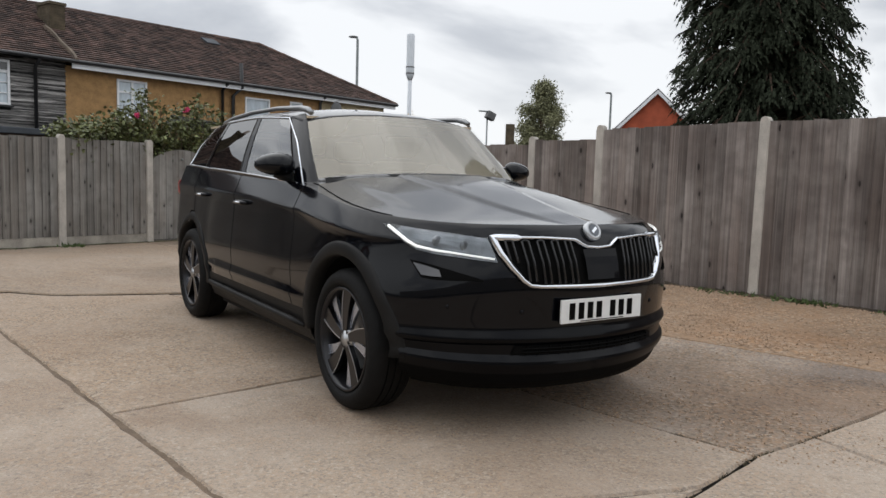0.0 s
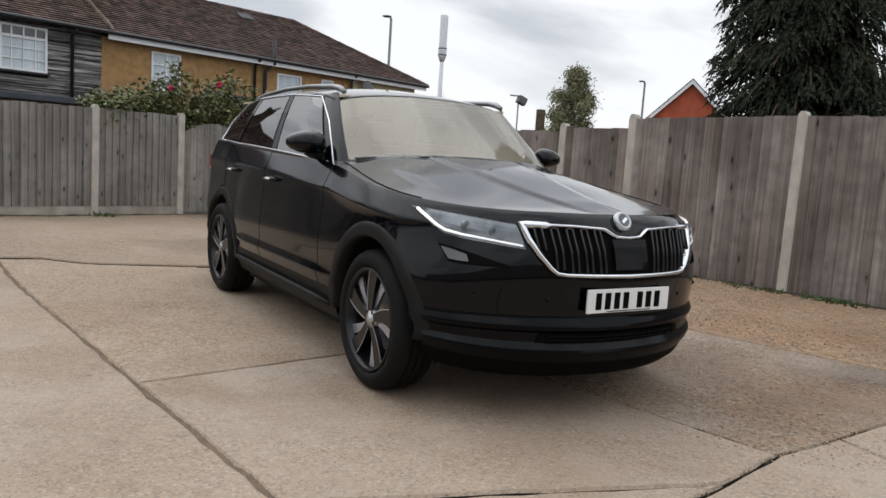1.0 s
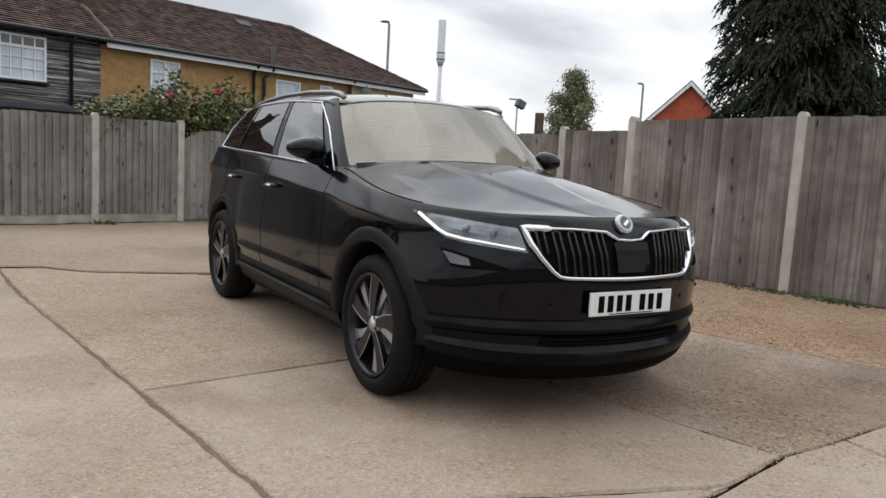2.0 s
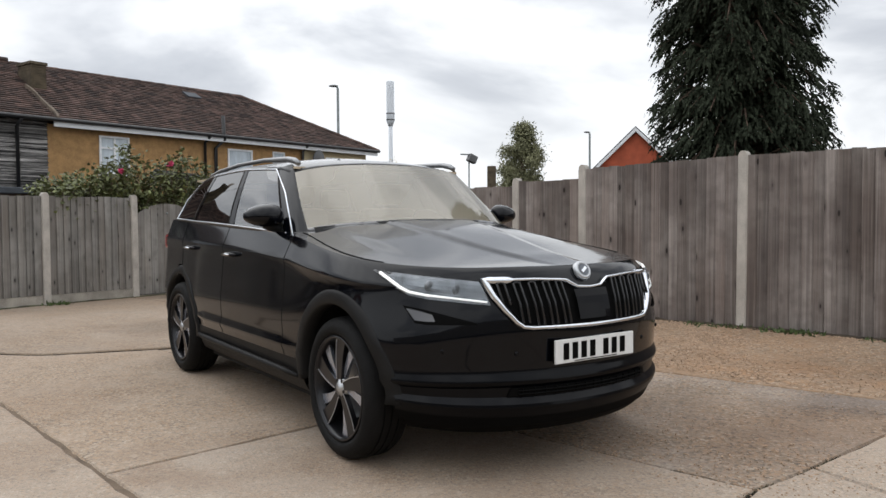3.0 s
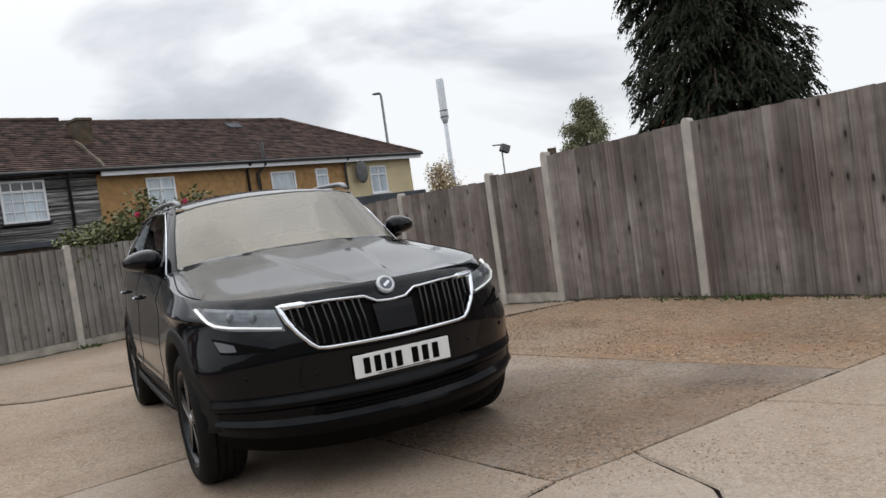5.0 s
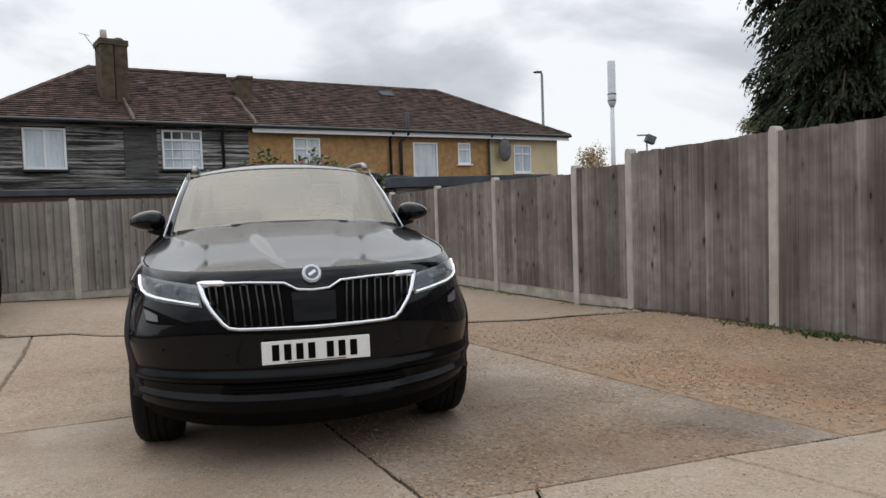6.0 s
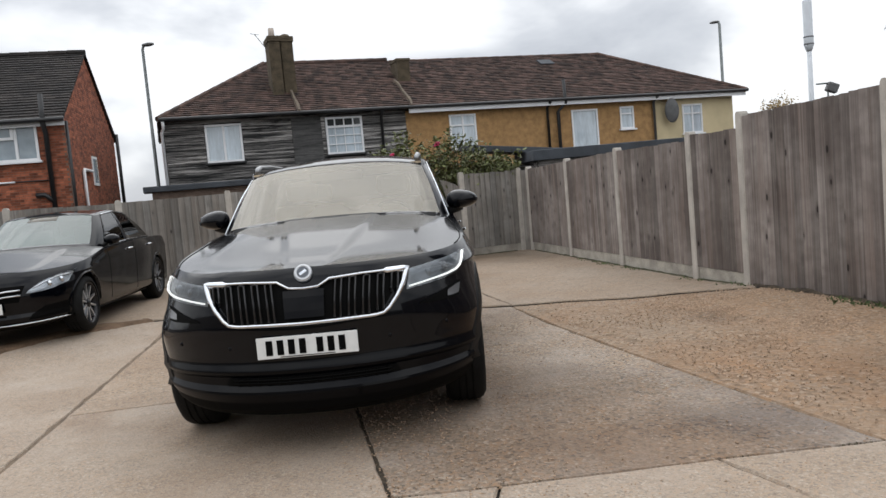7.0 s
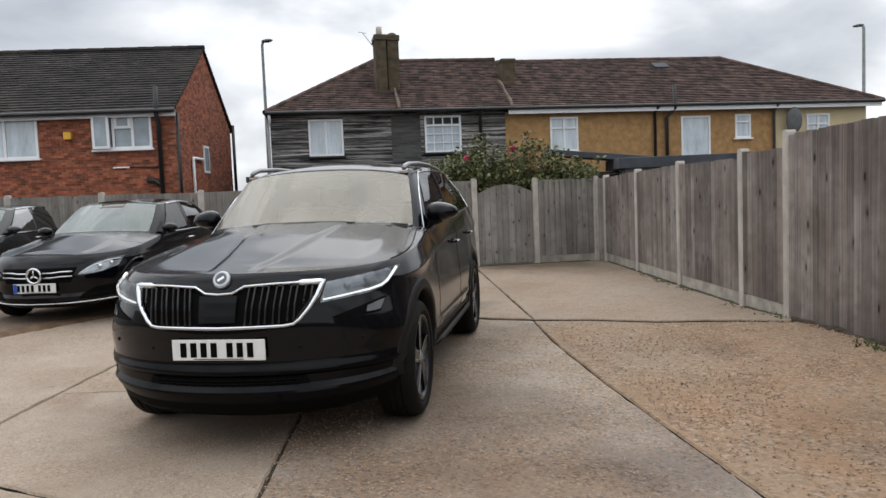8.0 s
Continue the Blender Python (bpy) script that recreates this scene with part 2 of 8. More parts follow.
def lit(name, color, strength):
    m = bpy.data.materials.new(name)
    m.use_nodes = True
    b = m.node_tree.nodes["Principled BSDF"]
    b.inputs["Base Color"].default_value = (*color, 1)
    b.inputs["Emission Color"].default_value = (*color, 1)
    b.inputs["Emission Strength"].default_value = strength
    return m


M_WASH = mat("washed_brown_dirt", (0.150, 0.098, 0.062), 0.9, var=0.5, scale=5, fine=45, bump=0.5, bump_scale=70, spec=0.2)
M_SLAB = concrete(pebble=85, name="pale_concrete", color=(0.400, 0.340, 0.282), brown=(0.352, 0.274, 0.206), stain=0.40, agg=0.48, spots=((-1.30, 3.33, 0.26, 0.4, (0.224, 0.135, 0.076)), (-1.05, 3.35, 0.24, 0.3, (0.224, 0.145, 0.088)), (-1.5, 2.6, 0.5, 0.25, (0.224, 0.150, 0.096)), (-2.2, 3.7, 0.5, 0.3, (0.224, 0.150, 0.096)), (-0.6, 3.55, 0.5, 0.4, (0.224, 0.153, 0.096)), (0.5, 3.3, 0.8, 0.45, (0.216, 0.153, 0.103)), (-2.6, 5.4, 0.9, 0.3, (0.240, 0.168, 0.110)), (-3.3, 6.2, 0.8, 0.35, (0.240, 0.160, 0.103)), (-4.0, 3.2, 1.2, 0.40, (0.230, 0.165, 0.110)), (-3.7, 1.7, 1.2, 0.30, (0.230, 0.165, 0.110))))
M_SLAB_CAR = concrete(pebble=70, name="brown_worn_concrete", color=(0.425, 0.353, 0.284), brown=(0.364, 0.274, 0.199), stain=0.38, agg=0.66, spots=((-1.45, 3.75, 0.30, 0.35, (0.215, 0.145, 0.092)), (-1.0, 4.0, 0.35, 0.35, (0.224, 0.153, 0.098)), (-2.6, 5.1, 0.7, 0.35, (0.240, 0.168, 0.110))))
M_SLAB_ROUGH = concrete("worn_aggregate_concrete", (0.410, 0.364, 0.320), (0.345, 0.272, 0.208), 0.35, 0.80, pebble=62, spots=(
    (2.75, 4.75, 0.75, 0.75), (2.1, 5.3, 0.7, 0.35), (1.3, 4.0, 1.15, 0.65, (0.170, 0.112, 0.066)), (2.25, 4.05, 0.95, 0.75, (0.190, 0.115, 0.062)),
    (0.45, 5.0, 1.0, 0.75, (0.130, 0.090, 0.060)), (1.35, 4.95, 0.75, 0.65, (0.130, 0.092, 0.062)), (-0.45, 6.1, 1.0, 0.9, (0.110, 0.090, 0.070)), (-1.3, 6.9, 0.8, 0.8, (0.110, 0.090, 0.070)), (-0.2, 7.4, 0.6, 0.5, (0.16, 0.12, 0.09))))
# the last four spots paint the parked cars' ground shade over damp concrete
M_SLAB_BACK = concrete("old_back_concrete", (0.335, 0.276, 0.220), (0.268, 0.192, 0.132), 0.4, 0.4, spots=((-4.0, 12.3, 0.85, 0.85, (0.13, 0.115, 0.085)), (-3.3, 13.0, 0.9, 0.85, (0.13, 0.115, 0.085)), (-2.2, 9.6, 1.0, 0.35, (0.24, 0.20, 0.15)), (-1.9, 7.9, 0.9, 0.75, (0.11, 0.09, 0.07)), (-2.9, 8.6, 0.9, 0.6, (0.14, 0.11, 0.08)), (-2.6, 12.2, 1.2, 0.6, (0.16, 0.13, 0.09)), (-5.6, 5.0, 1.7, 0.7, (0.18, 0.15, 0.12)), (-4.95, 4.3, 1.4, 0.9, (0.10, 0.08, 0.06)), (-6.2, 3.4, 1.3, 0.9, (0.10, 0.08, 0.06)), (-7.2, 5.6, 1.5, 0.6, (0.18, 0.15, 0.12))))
M_DIRT = mat("joint_soil", (0.026, 0.021, 0.016), 0.95, var=0.5, scale=6, fine=90, bump=0.5)
M_LITTER = mat("soil_and_leaf_litter", (0.050, 0.036, 0.022), 0.95, var=0.75, scale=14, fine=70, bump=0.9, bump_scale=60)
M_MOSSY = mat("mossy_soil", (0.062, 0.060, 0.030), 0.95, var=0.7, scale=9, fine=60, bump=0.9, bump_scale=60, dark=(0.022, 0.018, 0.012))
M_SAND = mat("sandy_joint_fill", (0.150, 0.108, 0.074), 0.95, var=0.35, scale=9, fine=120, bump=0.5)
M_WALLBACK = mat("tarred_boarding_back", (0.012, 0.012, 0.012), 0.9, var=0.3)
M_GRAVEL = concrete("gravel_bed", (0.275, 0.208, 0.148), (0.290, 0.160, 0.080), 0.6, 0.55, dots=0.2, pebble=42, spots=((3.4, 5.6, 0.9, 0.55, (0.264, 0.233, 0.206)), (1.9, 7.4, 0.35, 0.4)))
M_STONE = mat("flint_gravel", (0.36, 0.255, 0.175), 0.85, var=0.25, scale=40, fine=200, island=0.28, spec=0.2)
M_BOARD = wood("weathered_fence_wood", (0.318, 0.283, 0.259), (0.150, 0.125, 0.114), 0.26)
M_BOARD_BACK = wood("grey_green_fence_wood", (0.325, 0.312, 0.290), (0.195, 0.183, 0.167), 0.18)
M_POST = mat("concrete_post", (0.45, 0.415, 0.37), 0.9, var=0.25, scale=9, fine=120, bump=0.25, bump_scale=150, obj_random=0.07)
M_KICK = mat("stained_gravel_board", (0.38, 0.350, 0.302), 0.95, var=0.4, scale=5, fine=80, bump=0.25, bump_scale=150, obj_random=0.12)
M_ROOF = mat("brown_roof_tile", (0.082, 0.050, 0.040), 0.9, var=0.8, scale=3.2, fine=26, bump=0.4, island=0.55)
M_ROOF_DARK = mat("dark_roof_tile", (0.021, 0.017, 0.015), 0.9, var=0.7, scale=1.3, fine=25, bump=0.3, island=0.55)
M_CLAP = mat("black_weatherboard", (0.300, 0.285, 0.270), 0.8, var=0.75, scale=1.6, fine=11, bump=0.3, obj_random=0.45, stretch=(0.45, 4, 14), dark=(0.006, 0.006, 0.006))
for _e, _p in zip(M_CLAP.node_tree.nodes["Color Ramp"].color_ramp.elements, (0.66, 0.97)):
    _e.position = _p
M_RENDER = mat("tan_pebbledash", (0.40, 0.235, 0.10), 0.95, var=0.30, scale=6, fine=45, bump=0.8, bump_scale=60)
M_CREAM = mat("cream_render", (0.60, 0.50, 0.31), 0.9, var=0.12, scale=2.0, fine=90, bump=0.4, bump_scale=120)
M_WHITE = mat("white_upvc", (0.78, 0.79, 0.80), 0.35, var=0.05, scale=3, fine=40)
M_PIPE = mat("black_pipe", (0.018, 0.018, 0.019), 0.45, var=0.3, scale=6)
M_GREYPIPE = mat("grey_pipe", (0.10, 0.10, 0.10), 0.5, var=0.3, scale=6)
M_BRICK = mat("red_brick", (0.30, 0.098, 0.052), 0.9, var=0.5, scale=7, fine=60, bump=0.4, obj_random=0.45, island=False)
M_BRICK_J = mat("red_brick_wall", (0.30, 0.098, 0.052), 0.9, var=0.5, scale=7, fine=60, bump=0.4, island=0.45)
M_MORTAR = mat("mortar", (0.20, 0.145, 0.115), 0.95, var=0.3, scale=10, fine=90)
M_STOCK = mat("sooty_brick", (0.105, 0.082, 0.052), 0.95, var=0.5, scale=5, fine=50, bump=0.5, island=0.3)
M_ORANGE = mat("orange_brick_gable", (0.42, 0.095, 0.045), 0.9, var=0.3, scale=3, fine=40, bump=0.4)
M_POLE = mat("galvanised_pole", (0.22, 0.24, 0.24), 0.5, metal=0.6, var=0.25, scale=3)
M_MAST = mat("pale_mast_paint", (0.60, 0.63, 0.66), 0.5, var=0.12, scale=1.2)
M_PANE = mat("house_window_glass", (0.30, 0.36, 0.40), 0.06, var=0.35, scale=1.6, fine=5, coat=0.6)
M_FELT = mat("dark_shed_roof", (0.055, 0.062, 0.072), 0.8, var=0.35, scale=3, fine=40, bump=0.3)


# ---------------------------------------------------------------- building helpers
def link(name, bm, material, parent=None, label="", smooth=False, bevel=0.0, mats=()):
    me = bpy.data.meshes.new(name)
    bm.normal_update()
    bm.to_mesh(me)
    bm.free()
    for k in (material, *mats):
        me.materials.append(k)
    ob = new(name, me)
    if smooth:
        me.polygons.foreach_set("use_smooth", [True] * len(me.polygons))
    if parent:
        ob.parent = parent
    if label:
        ob["label"] = label
    if bevel:
        md = ob.modifiers.new("edge", "BEVEL")
        md.width, md.segments, md.limit_method, md.angle_limit = bevel, 2, "ANGLE", radians(35)
    return ob


def part(name, bm, material, parent, label="", smooth=False, bevel=0.0, mats=()):
    return link(name, bm, material, parent, label, smooth, bevel, mats)


def thing(name, label, category, m=None, group="", kind=""):
    ob = new(name)
    ob.empty_display_size = 0.2
    if m is not None:
        ob.matrix_basis = m
    return tagged(ob, label, category, group, kind)


def block(bm, lo, hi, m=None):
    """A box from corner lo to corner hi."""
    c = [(lo[i] + hi[i]) / 2 for i in range(3)]
    s = [hi[i] - lo[i] for i in range(3)]
    q = Matrix.Translation(c) @ Matrix.Diagonal((*s, 1))
    return bmesh.ops.create_cube(bm, size=1, matrix=(m @ q) if m is not None else q)["verts"]


def tube(bm, pts, r, seg=8, cap=True):
    """A round bar along a line of points; r is one radius or one per point."""
    pts = [Vector(p) for p in pts]
    rs = r if isinstance(r, (list, tuple)) else [r] * len(pts)
    rings = []
    for i, p in enumerate(pts):
        d = (pts[min(i + 1, len(pts) - 1)] - pts[max(i - 1, 0)]).normalized()
        a = d.orthogonal().normalized() if i == 0 else (rings_a - d * rings_a.dot(d)).normalized()
        rings_a = a
        b = d.cross(a)
        rings.append([bm.verts.new(p + (a * math.cos(2 * math.pi * k / seg) + b * math.sin(2 * math.pi * k / seg)) * rs[i]) for k in range(seg)])
    for u, v in zip(rings, rings[1:]):
        for k in range(seg):
            bm.faces.new((u[k], u[(k + 1) % seg], v[(k + 1) % seg], v[k]))
    if cap:
        bm.faces.new(rings[0][::-1])
        bm.faces.new(rings[-1])


def prism(bm, pts, z0, z1):
    """An upright slab over a plan outline; z0 and z1 may be functions of x and y."""
    f0 = z0 if callable(z0) else (lambda x, y: z0)
    f1 = z1 if callable(z1) else (lambda x, y: z1)
    lo = [bm.verts.new((x, y, f0(x, y))) for x, y in pts]
    hi = [bm.verts.new((x, y, f1(x, y))) for x, y in pts]
    bm.faces.new(hi)
    bm.faces.new(lo[::-1])
    for i in range(len(pts)):
        j = (i + 1) % len(pts)
        bm.faces.new((lo[i], lo[j], hi[j], hi[i]))


def extrude_poly(bm, pts, axis, a, b):
    """A polygon given in the two other axes, drawn out along axis from a to b."""
    def at(p, v):
        q = list(p)
        q.insert(axis, v)
        return q
    lo = [bm.verts.new(at(p, a)) for p in pts]
    hi = [bm.verts.new(at(p, b)) for p in pts]
    try:
        bm.faces.new(hi)
        bm.faces.new(lo[::-1])
        for i in range(len(pts)):
            j = (i + 1) % len(pts)
            bm.faces.new((lo[i], lo[j], hi[j], hi[i]))
    finally:
        bmesh.ops.recalc_face_normals(bm, faces=bm.faces[:])


def step(a, b, x):
    t = min(1, max(0, (x - a) / (b - a)))
    return t * t * (3 - 2 * t)


# ---------------------------------------------------------------- ground
def height(x, y):
    """The yard is level but for a low rise by the side fence and towards the parked cars."""
    side = (x + y - 8.6) / 1.41421
    rise = 0.075 * step(0.2, 1.5, side) * step(9.6, 8.2, y)
    return rise + 0.115 * step(-3.4, -4.7, x) * step(10.5, 7.6, y)


def ground_sheet():
    bm = bmesh.new()
    n = 90
    xs = [-9 + 18 * i / n for i in range(n + 1)]
    ys = [-3 + 18 * i / n for i in range(n + 1)]
    xs = [-2500, -600, -150, -50, -20] + xs + [20, 50, 150, 600, 2500]
    ys = [-2500, -600, -150, -50, -15] + ys + [30, 60, 150, 600, 2500]
    g = [[bm.verts.new((x, y, height(x, y) - 0.030)) for x in xs] for y in ys]
    for j in range(len(ys) - 1):
        for i in range(len(xs) - 1):
            bm.faces.new((g[j][i], g[j][i + 1], g[j + 1][i + 1], g[j + 1][i]))
    ob = link("ground", bm, M_DIRT, smooth=True)
    return tagged(ob, "dark soil under the concrete yard, reaching to the horizon", "ground", kind="structure")


ground = ground_sheet()


def ragged(pts, amp=0.012, gap=0.008, every=0.12, seed=1):
    """A plan outline drawn in by gap, with its edges broken up."""
    rnd = random.Random(seed)
    area = sum(a[0] * b[1] - b[0] * a[1] for a, b in zip(pts, pts[1:] + pts[:1]))
    out, normals = [], []
    for i in range(len(pts)):
        a, b = Vector(pts[i]), Vector(pts[(i + 1) % len(pts)])
        k = max(1, min(70, int((b - a).length / every)))
        d = (b - a).normalized()
        nrm = Vector((-d.y, d.x)) * (1 if area > 0 else -1)
        for j in range(k):
            p = a.lerp(b, j / k)
            w = noise.noise(Vector((p.x * 3.1, p.y * 3.1, seed))) * amp * 1.5 + rnd.uniform(-amp, amp) * 0.5
            if j == 0:
                back = (Vector(pts[i - 1]) - a).normalized()
                nn = (nrm + Vector((-(-back).y, (-back).x)) * (1 if area > 0 else -1)).normalized()
            else:
                nn = nrm
            out.append(tuple(p + nn * (gap + abs(w))))
            normals.append(nn)
    return out, normals


def slab(pts, material, seed, top=0.0, label="", gap=0.008, amp=0.012):
    """A concrete slab: its own broken outline, a rounded arris, and a top that follows the yard."""
    out, normals = ragged(pts, seed=seed, gap=gap, amp=amp)
    bm = bmesh.new()
    rings = []
    for inset, dz in ((0, -0.06), (0, -0.012), (0.010, 0.0)):
        ring = []
        for (x, y), nn in zip(out, normals):
            p = Vector((x, y)) + nn * inset
            ring.append(bm.verts.new((p.x, p.y, height(p.x, p.y) + top + dz)))
        rings.append(ring)
    for a, b in zip(rings, rings[1:]):
        for i in range(len(a)):
            j = (i + 1) % len(a)
            bm.faces.new((a[i], a[j], b[j], b[i])).material_index = 1 if b is rings[1] else 0
    # the top: a fine net inside the outline, so that it follows the rise
    flat = [Vector((v.co.x, v.co.y)) for v in rings[-1]]
    n = len(flat)
    lo, hi = [min(p[k] for p in flat) for k in (0, 1)], [max(p[k] for p in flat) for k in (0, 1)]
    grid = [Vector((a * 0.4 + 0.013, b * 0.4 + 0.017)) for a in range(math.floor(lo[0] / 0.4), math.ceil(hi[0] / 0.4)) for b in range(math.floor(lo[1] / 0.4), math.ceil(hi[1] / 0.4))]
    tv, _, tf, ov, _, _ = geometry.delaunay_2d_cdt(flat + grid, [(k, (k + 1) % n) for k in range(n)], [list(range(n))], 1, 1e-5)
    vs = []
    for p, src in zip(tv, ov):
        own = [k for k in src if k < n]
        vs.append(rings[-1][own[0]] if own else bm.verts.new((p.x, p.y, height(p.x, p.y) + top)))
    for f in tf:
        a, b, c = (tv[k] for k in f[:3])
        f = f if (b - a).cross(c - a) > 0 else f[::-1]
        if len({vs[k] for k in f}) == len(f):
            bm.faces.new([vs[k] for k in f])
    bmesh.ops.recalc_face_normals(bm, faces=bm.faces[:])
    up = sum(f.normal.z * f.calc_area() for f in bm.faces)
    if up < 0:
        bmesh.ops.reverse_faces(bm, faces=bm.faces[:])
    return part("slab", bm, material, ground, label, mats=(M_DIRT,))


SLABS = [
    # between the two long joints, in front of and behind the cross joint
    ([(-1.62, 3.45), (-0.62, 2.30), (1.05, 2.75), (1.40, 3.12), (0.36, 4.18), (-0.2, 4.75)], M_SLAB, "pale worn concrete slab", 0.004),
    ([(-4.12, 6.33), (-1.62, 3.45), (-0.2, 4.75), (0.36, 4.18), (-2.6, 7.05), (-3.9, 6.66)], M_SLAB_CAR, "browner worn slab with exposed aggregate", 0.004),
    # left of the long joint
    ([(-4.26, 3.68), (-4.47, 5.06), (-4.32, 6.06), (-4.12, 6.33), (-1.62, 3.45), (-0.62, 2.30), (1.05, 2.75), (0.2, 1.9), (1.2, -2.6), (-6, -2.6), (-4.84, 1.34)], M_SLAB, "", 0.006),
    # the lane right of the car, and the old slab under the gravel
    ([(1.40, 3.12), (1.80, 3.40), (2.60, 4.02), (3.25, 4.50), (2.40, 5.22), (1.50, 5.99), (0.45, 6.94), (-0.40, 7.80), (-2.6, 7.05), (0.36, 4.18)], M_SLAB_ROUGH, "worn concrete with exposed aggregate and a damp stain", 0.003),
    ([(3.25, 4.50), (4.6, 5.5), (3.6, 6.8), (1.95, 8.60), (1.2, 8.46), (0.12, 8.10), (-0.40, 7.80), (0.45, 6.94), (1.50, 5.99), (2.40, 5.22)], M_GRAVEL, "old slab under a skin of sand and gravel", 0.004),
    # front right, broken by two cracks
    ([(0.2, 1.9), (1.05, 2.75), (1.40, 3.12), (1.80, 3.40), (2.05, 2.85), (2.0, 2.2), (2.5, -2.6), (1.2, -2.6)], M_SLAB, "", 0.005),
    ([(1.80, 3.40), (2.60, 4.02), (3.3, 3.55), (4.6, 3.3), (8.3, 2.9), (7.6, -0.4), (7, -2.6), (2.5, -2.6), (2.0, 2.2), (2.05, 2.85)], M_SLAB, "", 0.0025),
    ([(2.60, 4.02), (3.25, 4.50), (4.6, 5.5), (6.3, 6.2), (8.5, 3.4), (8.3, 2.9), (4.6, 3.3), (3.3, 3.55)], M_SLAB, "", 0.0025),
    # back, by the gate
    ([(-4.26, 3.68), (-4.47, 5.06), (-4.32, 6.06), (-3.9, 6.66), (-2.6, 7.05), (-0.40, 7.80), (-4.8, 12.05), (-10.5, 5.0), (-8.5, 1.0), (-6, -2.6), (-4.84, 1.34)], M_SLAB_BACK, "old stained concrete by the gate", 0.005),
    ([(-0.40, 7.80), (0.12, 8.10), (1.2, 8.46), (1.95, 8.60), (1.86, 8.90), (-3.1, 13.9), (-4.8, 12.05)], M_SLAB_BACK, "", 0.002),
]


def yard():
    for i, (pts, m, lab, gap) in enumerate(SLABS):
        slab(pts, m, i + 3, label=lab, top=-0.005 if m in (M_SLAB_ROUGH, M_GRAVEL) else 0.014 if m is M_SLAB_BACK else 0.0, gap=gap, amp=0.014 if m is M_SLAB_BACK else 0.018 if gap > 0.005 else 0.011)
    # sandy filling of the long joint and of the patch where it was broken out
    rnd = random.Random(2)
    for a, b, w, m, deep in (((-4.1, 6.31), (-1.62, 3.45), 0.026, M_SAND, 0.006), ((-1.62, 3.45), (-0.5, 2.16), 0.026, M_SAND, 0.006),
                             ((1.36, 3.16), (0.36, 4.18), 0.022, M_LITTER, 0.008), ((0.36, 4.18), (-2.55, 7.0), 0.022, M_LITTER, 0.008), ((-1.6, 3.47), (-0.22, 4.73), 0.022, M_SAND, 0.004)):
        bm = bmesh.new()
        p, q = Vector(a), Vector(b)
        d = (q - p).normalized()
        nrm = Vector((-d.y, d.x)) * w
        n = 60
        rows = []
        for k in range(n + 1):
            c = p.lerp(q, k / n)
            rows.append([bm.verts.new((c.x + nrm.x * s, c.y + nrm.y * s, height(c.x, c.y) - deep - 0.008 * rnd.random() * (1 - abs(s)))) for s in (-1, 0, 1)])
        for u, v in zip(rows, rows[1:]):
            for s in range(2):
                bm.faces.new((u[s], u[s + 1], v[s + 1], v[s]))
        part("joint_filling", bm, m, ground, "brown sandy joint filling" if m is M_SAND else "dark gritty joint filling", smooth=True)
    # soil, leaf litter and moss along the feet of the fences
    side, back = Vector((-0.7062, -0.7080, 0)), Vector((0.766, -0.643, 0))
    for origin, along, inward, s0, s1, size, m, lab in (
            (PB, RIGHT_DIR, side, -6.5, 1.8, 1.0, M_LITTER, "dark soil and leaf litter at the foot of the fence"),
            (PB, RIGHT_DIR, side, 2.0, 8.5, 0.55, M_MOSSY, "mossy soil along the gravel boards"),
            (BACK_C, BACK_DIR, back, -9.5, -0.3, 0.6, M_MOSSY, "mossy soil along the back fence")):
        rows, bm = [], bmesh.new()
        n = int((s1 - s0) * 32)
        for k in range(n + 1):
            c = origin + along * (s0 + (s1 - s0) * k / n)
            w = (0.055 + 0.05 * noise.noise(c * 2.3) + 0.045 * noise.noise(c * 9.0) + 0.025 * rnd.random()) * size
            hgt = (0.028 + 0.020 * noise.noise(c * 5.0)) * size + (0.012 if m is M_MOSSY else 0)
            row = []
            for u, z in ((-0.04, hgt), (0.25, hgt), (0.7, hgt * 0.7), (1.0, -0.02)):
                p = c + inward * (0.03 + max(0.022, w) * u)
                row.append(bm.verts.new((p.x, p.y, height(p.x, p.y) + z)))
            rows.append(row)
        for u, v in zip(rows, rows[1:]):
            for i in range(3):
                bm.faces.new((u[i], u[i + 1], v[i + 1], v[i]))
        bmesh.ops.recalc_face_normals(bm, faces=bm.faces[:])
        part("soil_edge", bm, m, ground, lab, smooth=True)

    # dirt washed up along the ragged step by the parked cars
    rows, bm = [], bmesh.new()
    step_line = [(-4.28, 6.15), (-4.48, 5.06), (-4.27, 3.68), (-4.85, 1.34), (-5.5, -1.3)]
    for (ax, ay), (bx, by) in zip(step_line, step_line[1:]):
        d = Vector((bx - ax, by - ay, 0))
        n = int(d.length * 22)
        for k in range(n):
            c = Vector((ax, ay, 0)) + d * (k / n)
            w = 0.24 + 0.20 * noise.noise(c * 1.9) + 0.14 * noise.noise(c * 6.0) + 0.05 * rnd.random()
            row = []
            for u, z in ((0.10, -0.006), (0.0, 0.019), (-0.45, 0.022), (-1.0, 0.008)):
                x = c.x + (0.02 + 0.05 * rnd.random() if u > 0.05 else max(0.04, w) * u)
                row.append(bm.verts.new((x, c.y, height(x, c.y) + z + 0.004 * rnd.random())))
            rows.append(row)
    for u, v in zip(rows, rows[1:]):
        for i in range(3):
            bm.faces.new((u[i], u[i + 1], v[i + 1], v[i]))
    bmesh.ops.recalc_face_normals(bm, faces=bm.faces[:])
    part("soil_edge", bm, M_WASH, ground, "brown dirt along the broken slab edge", smooth=True)


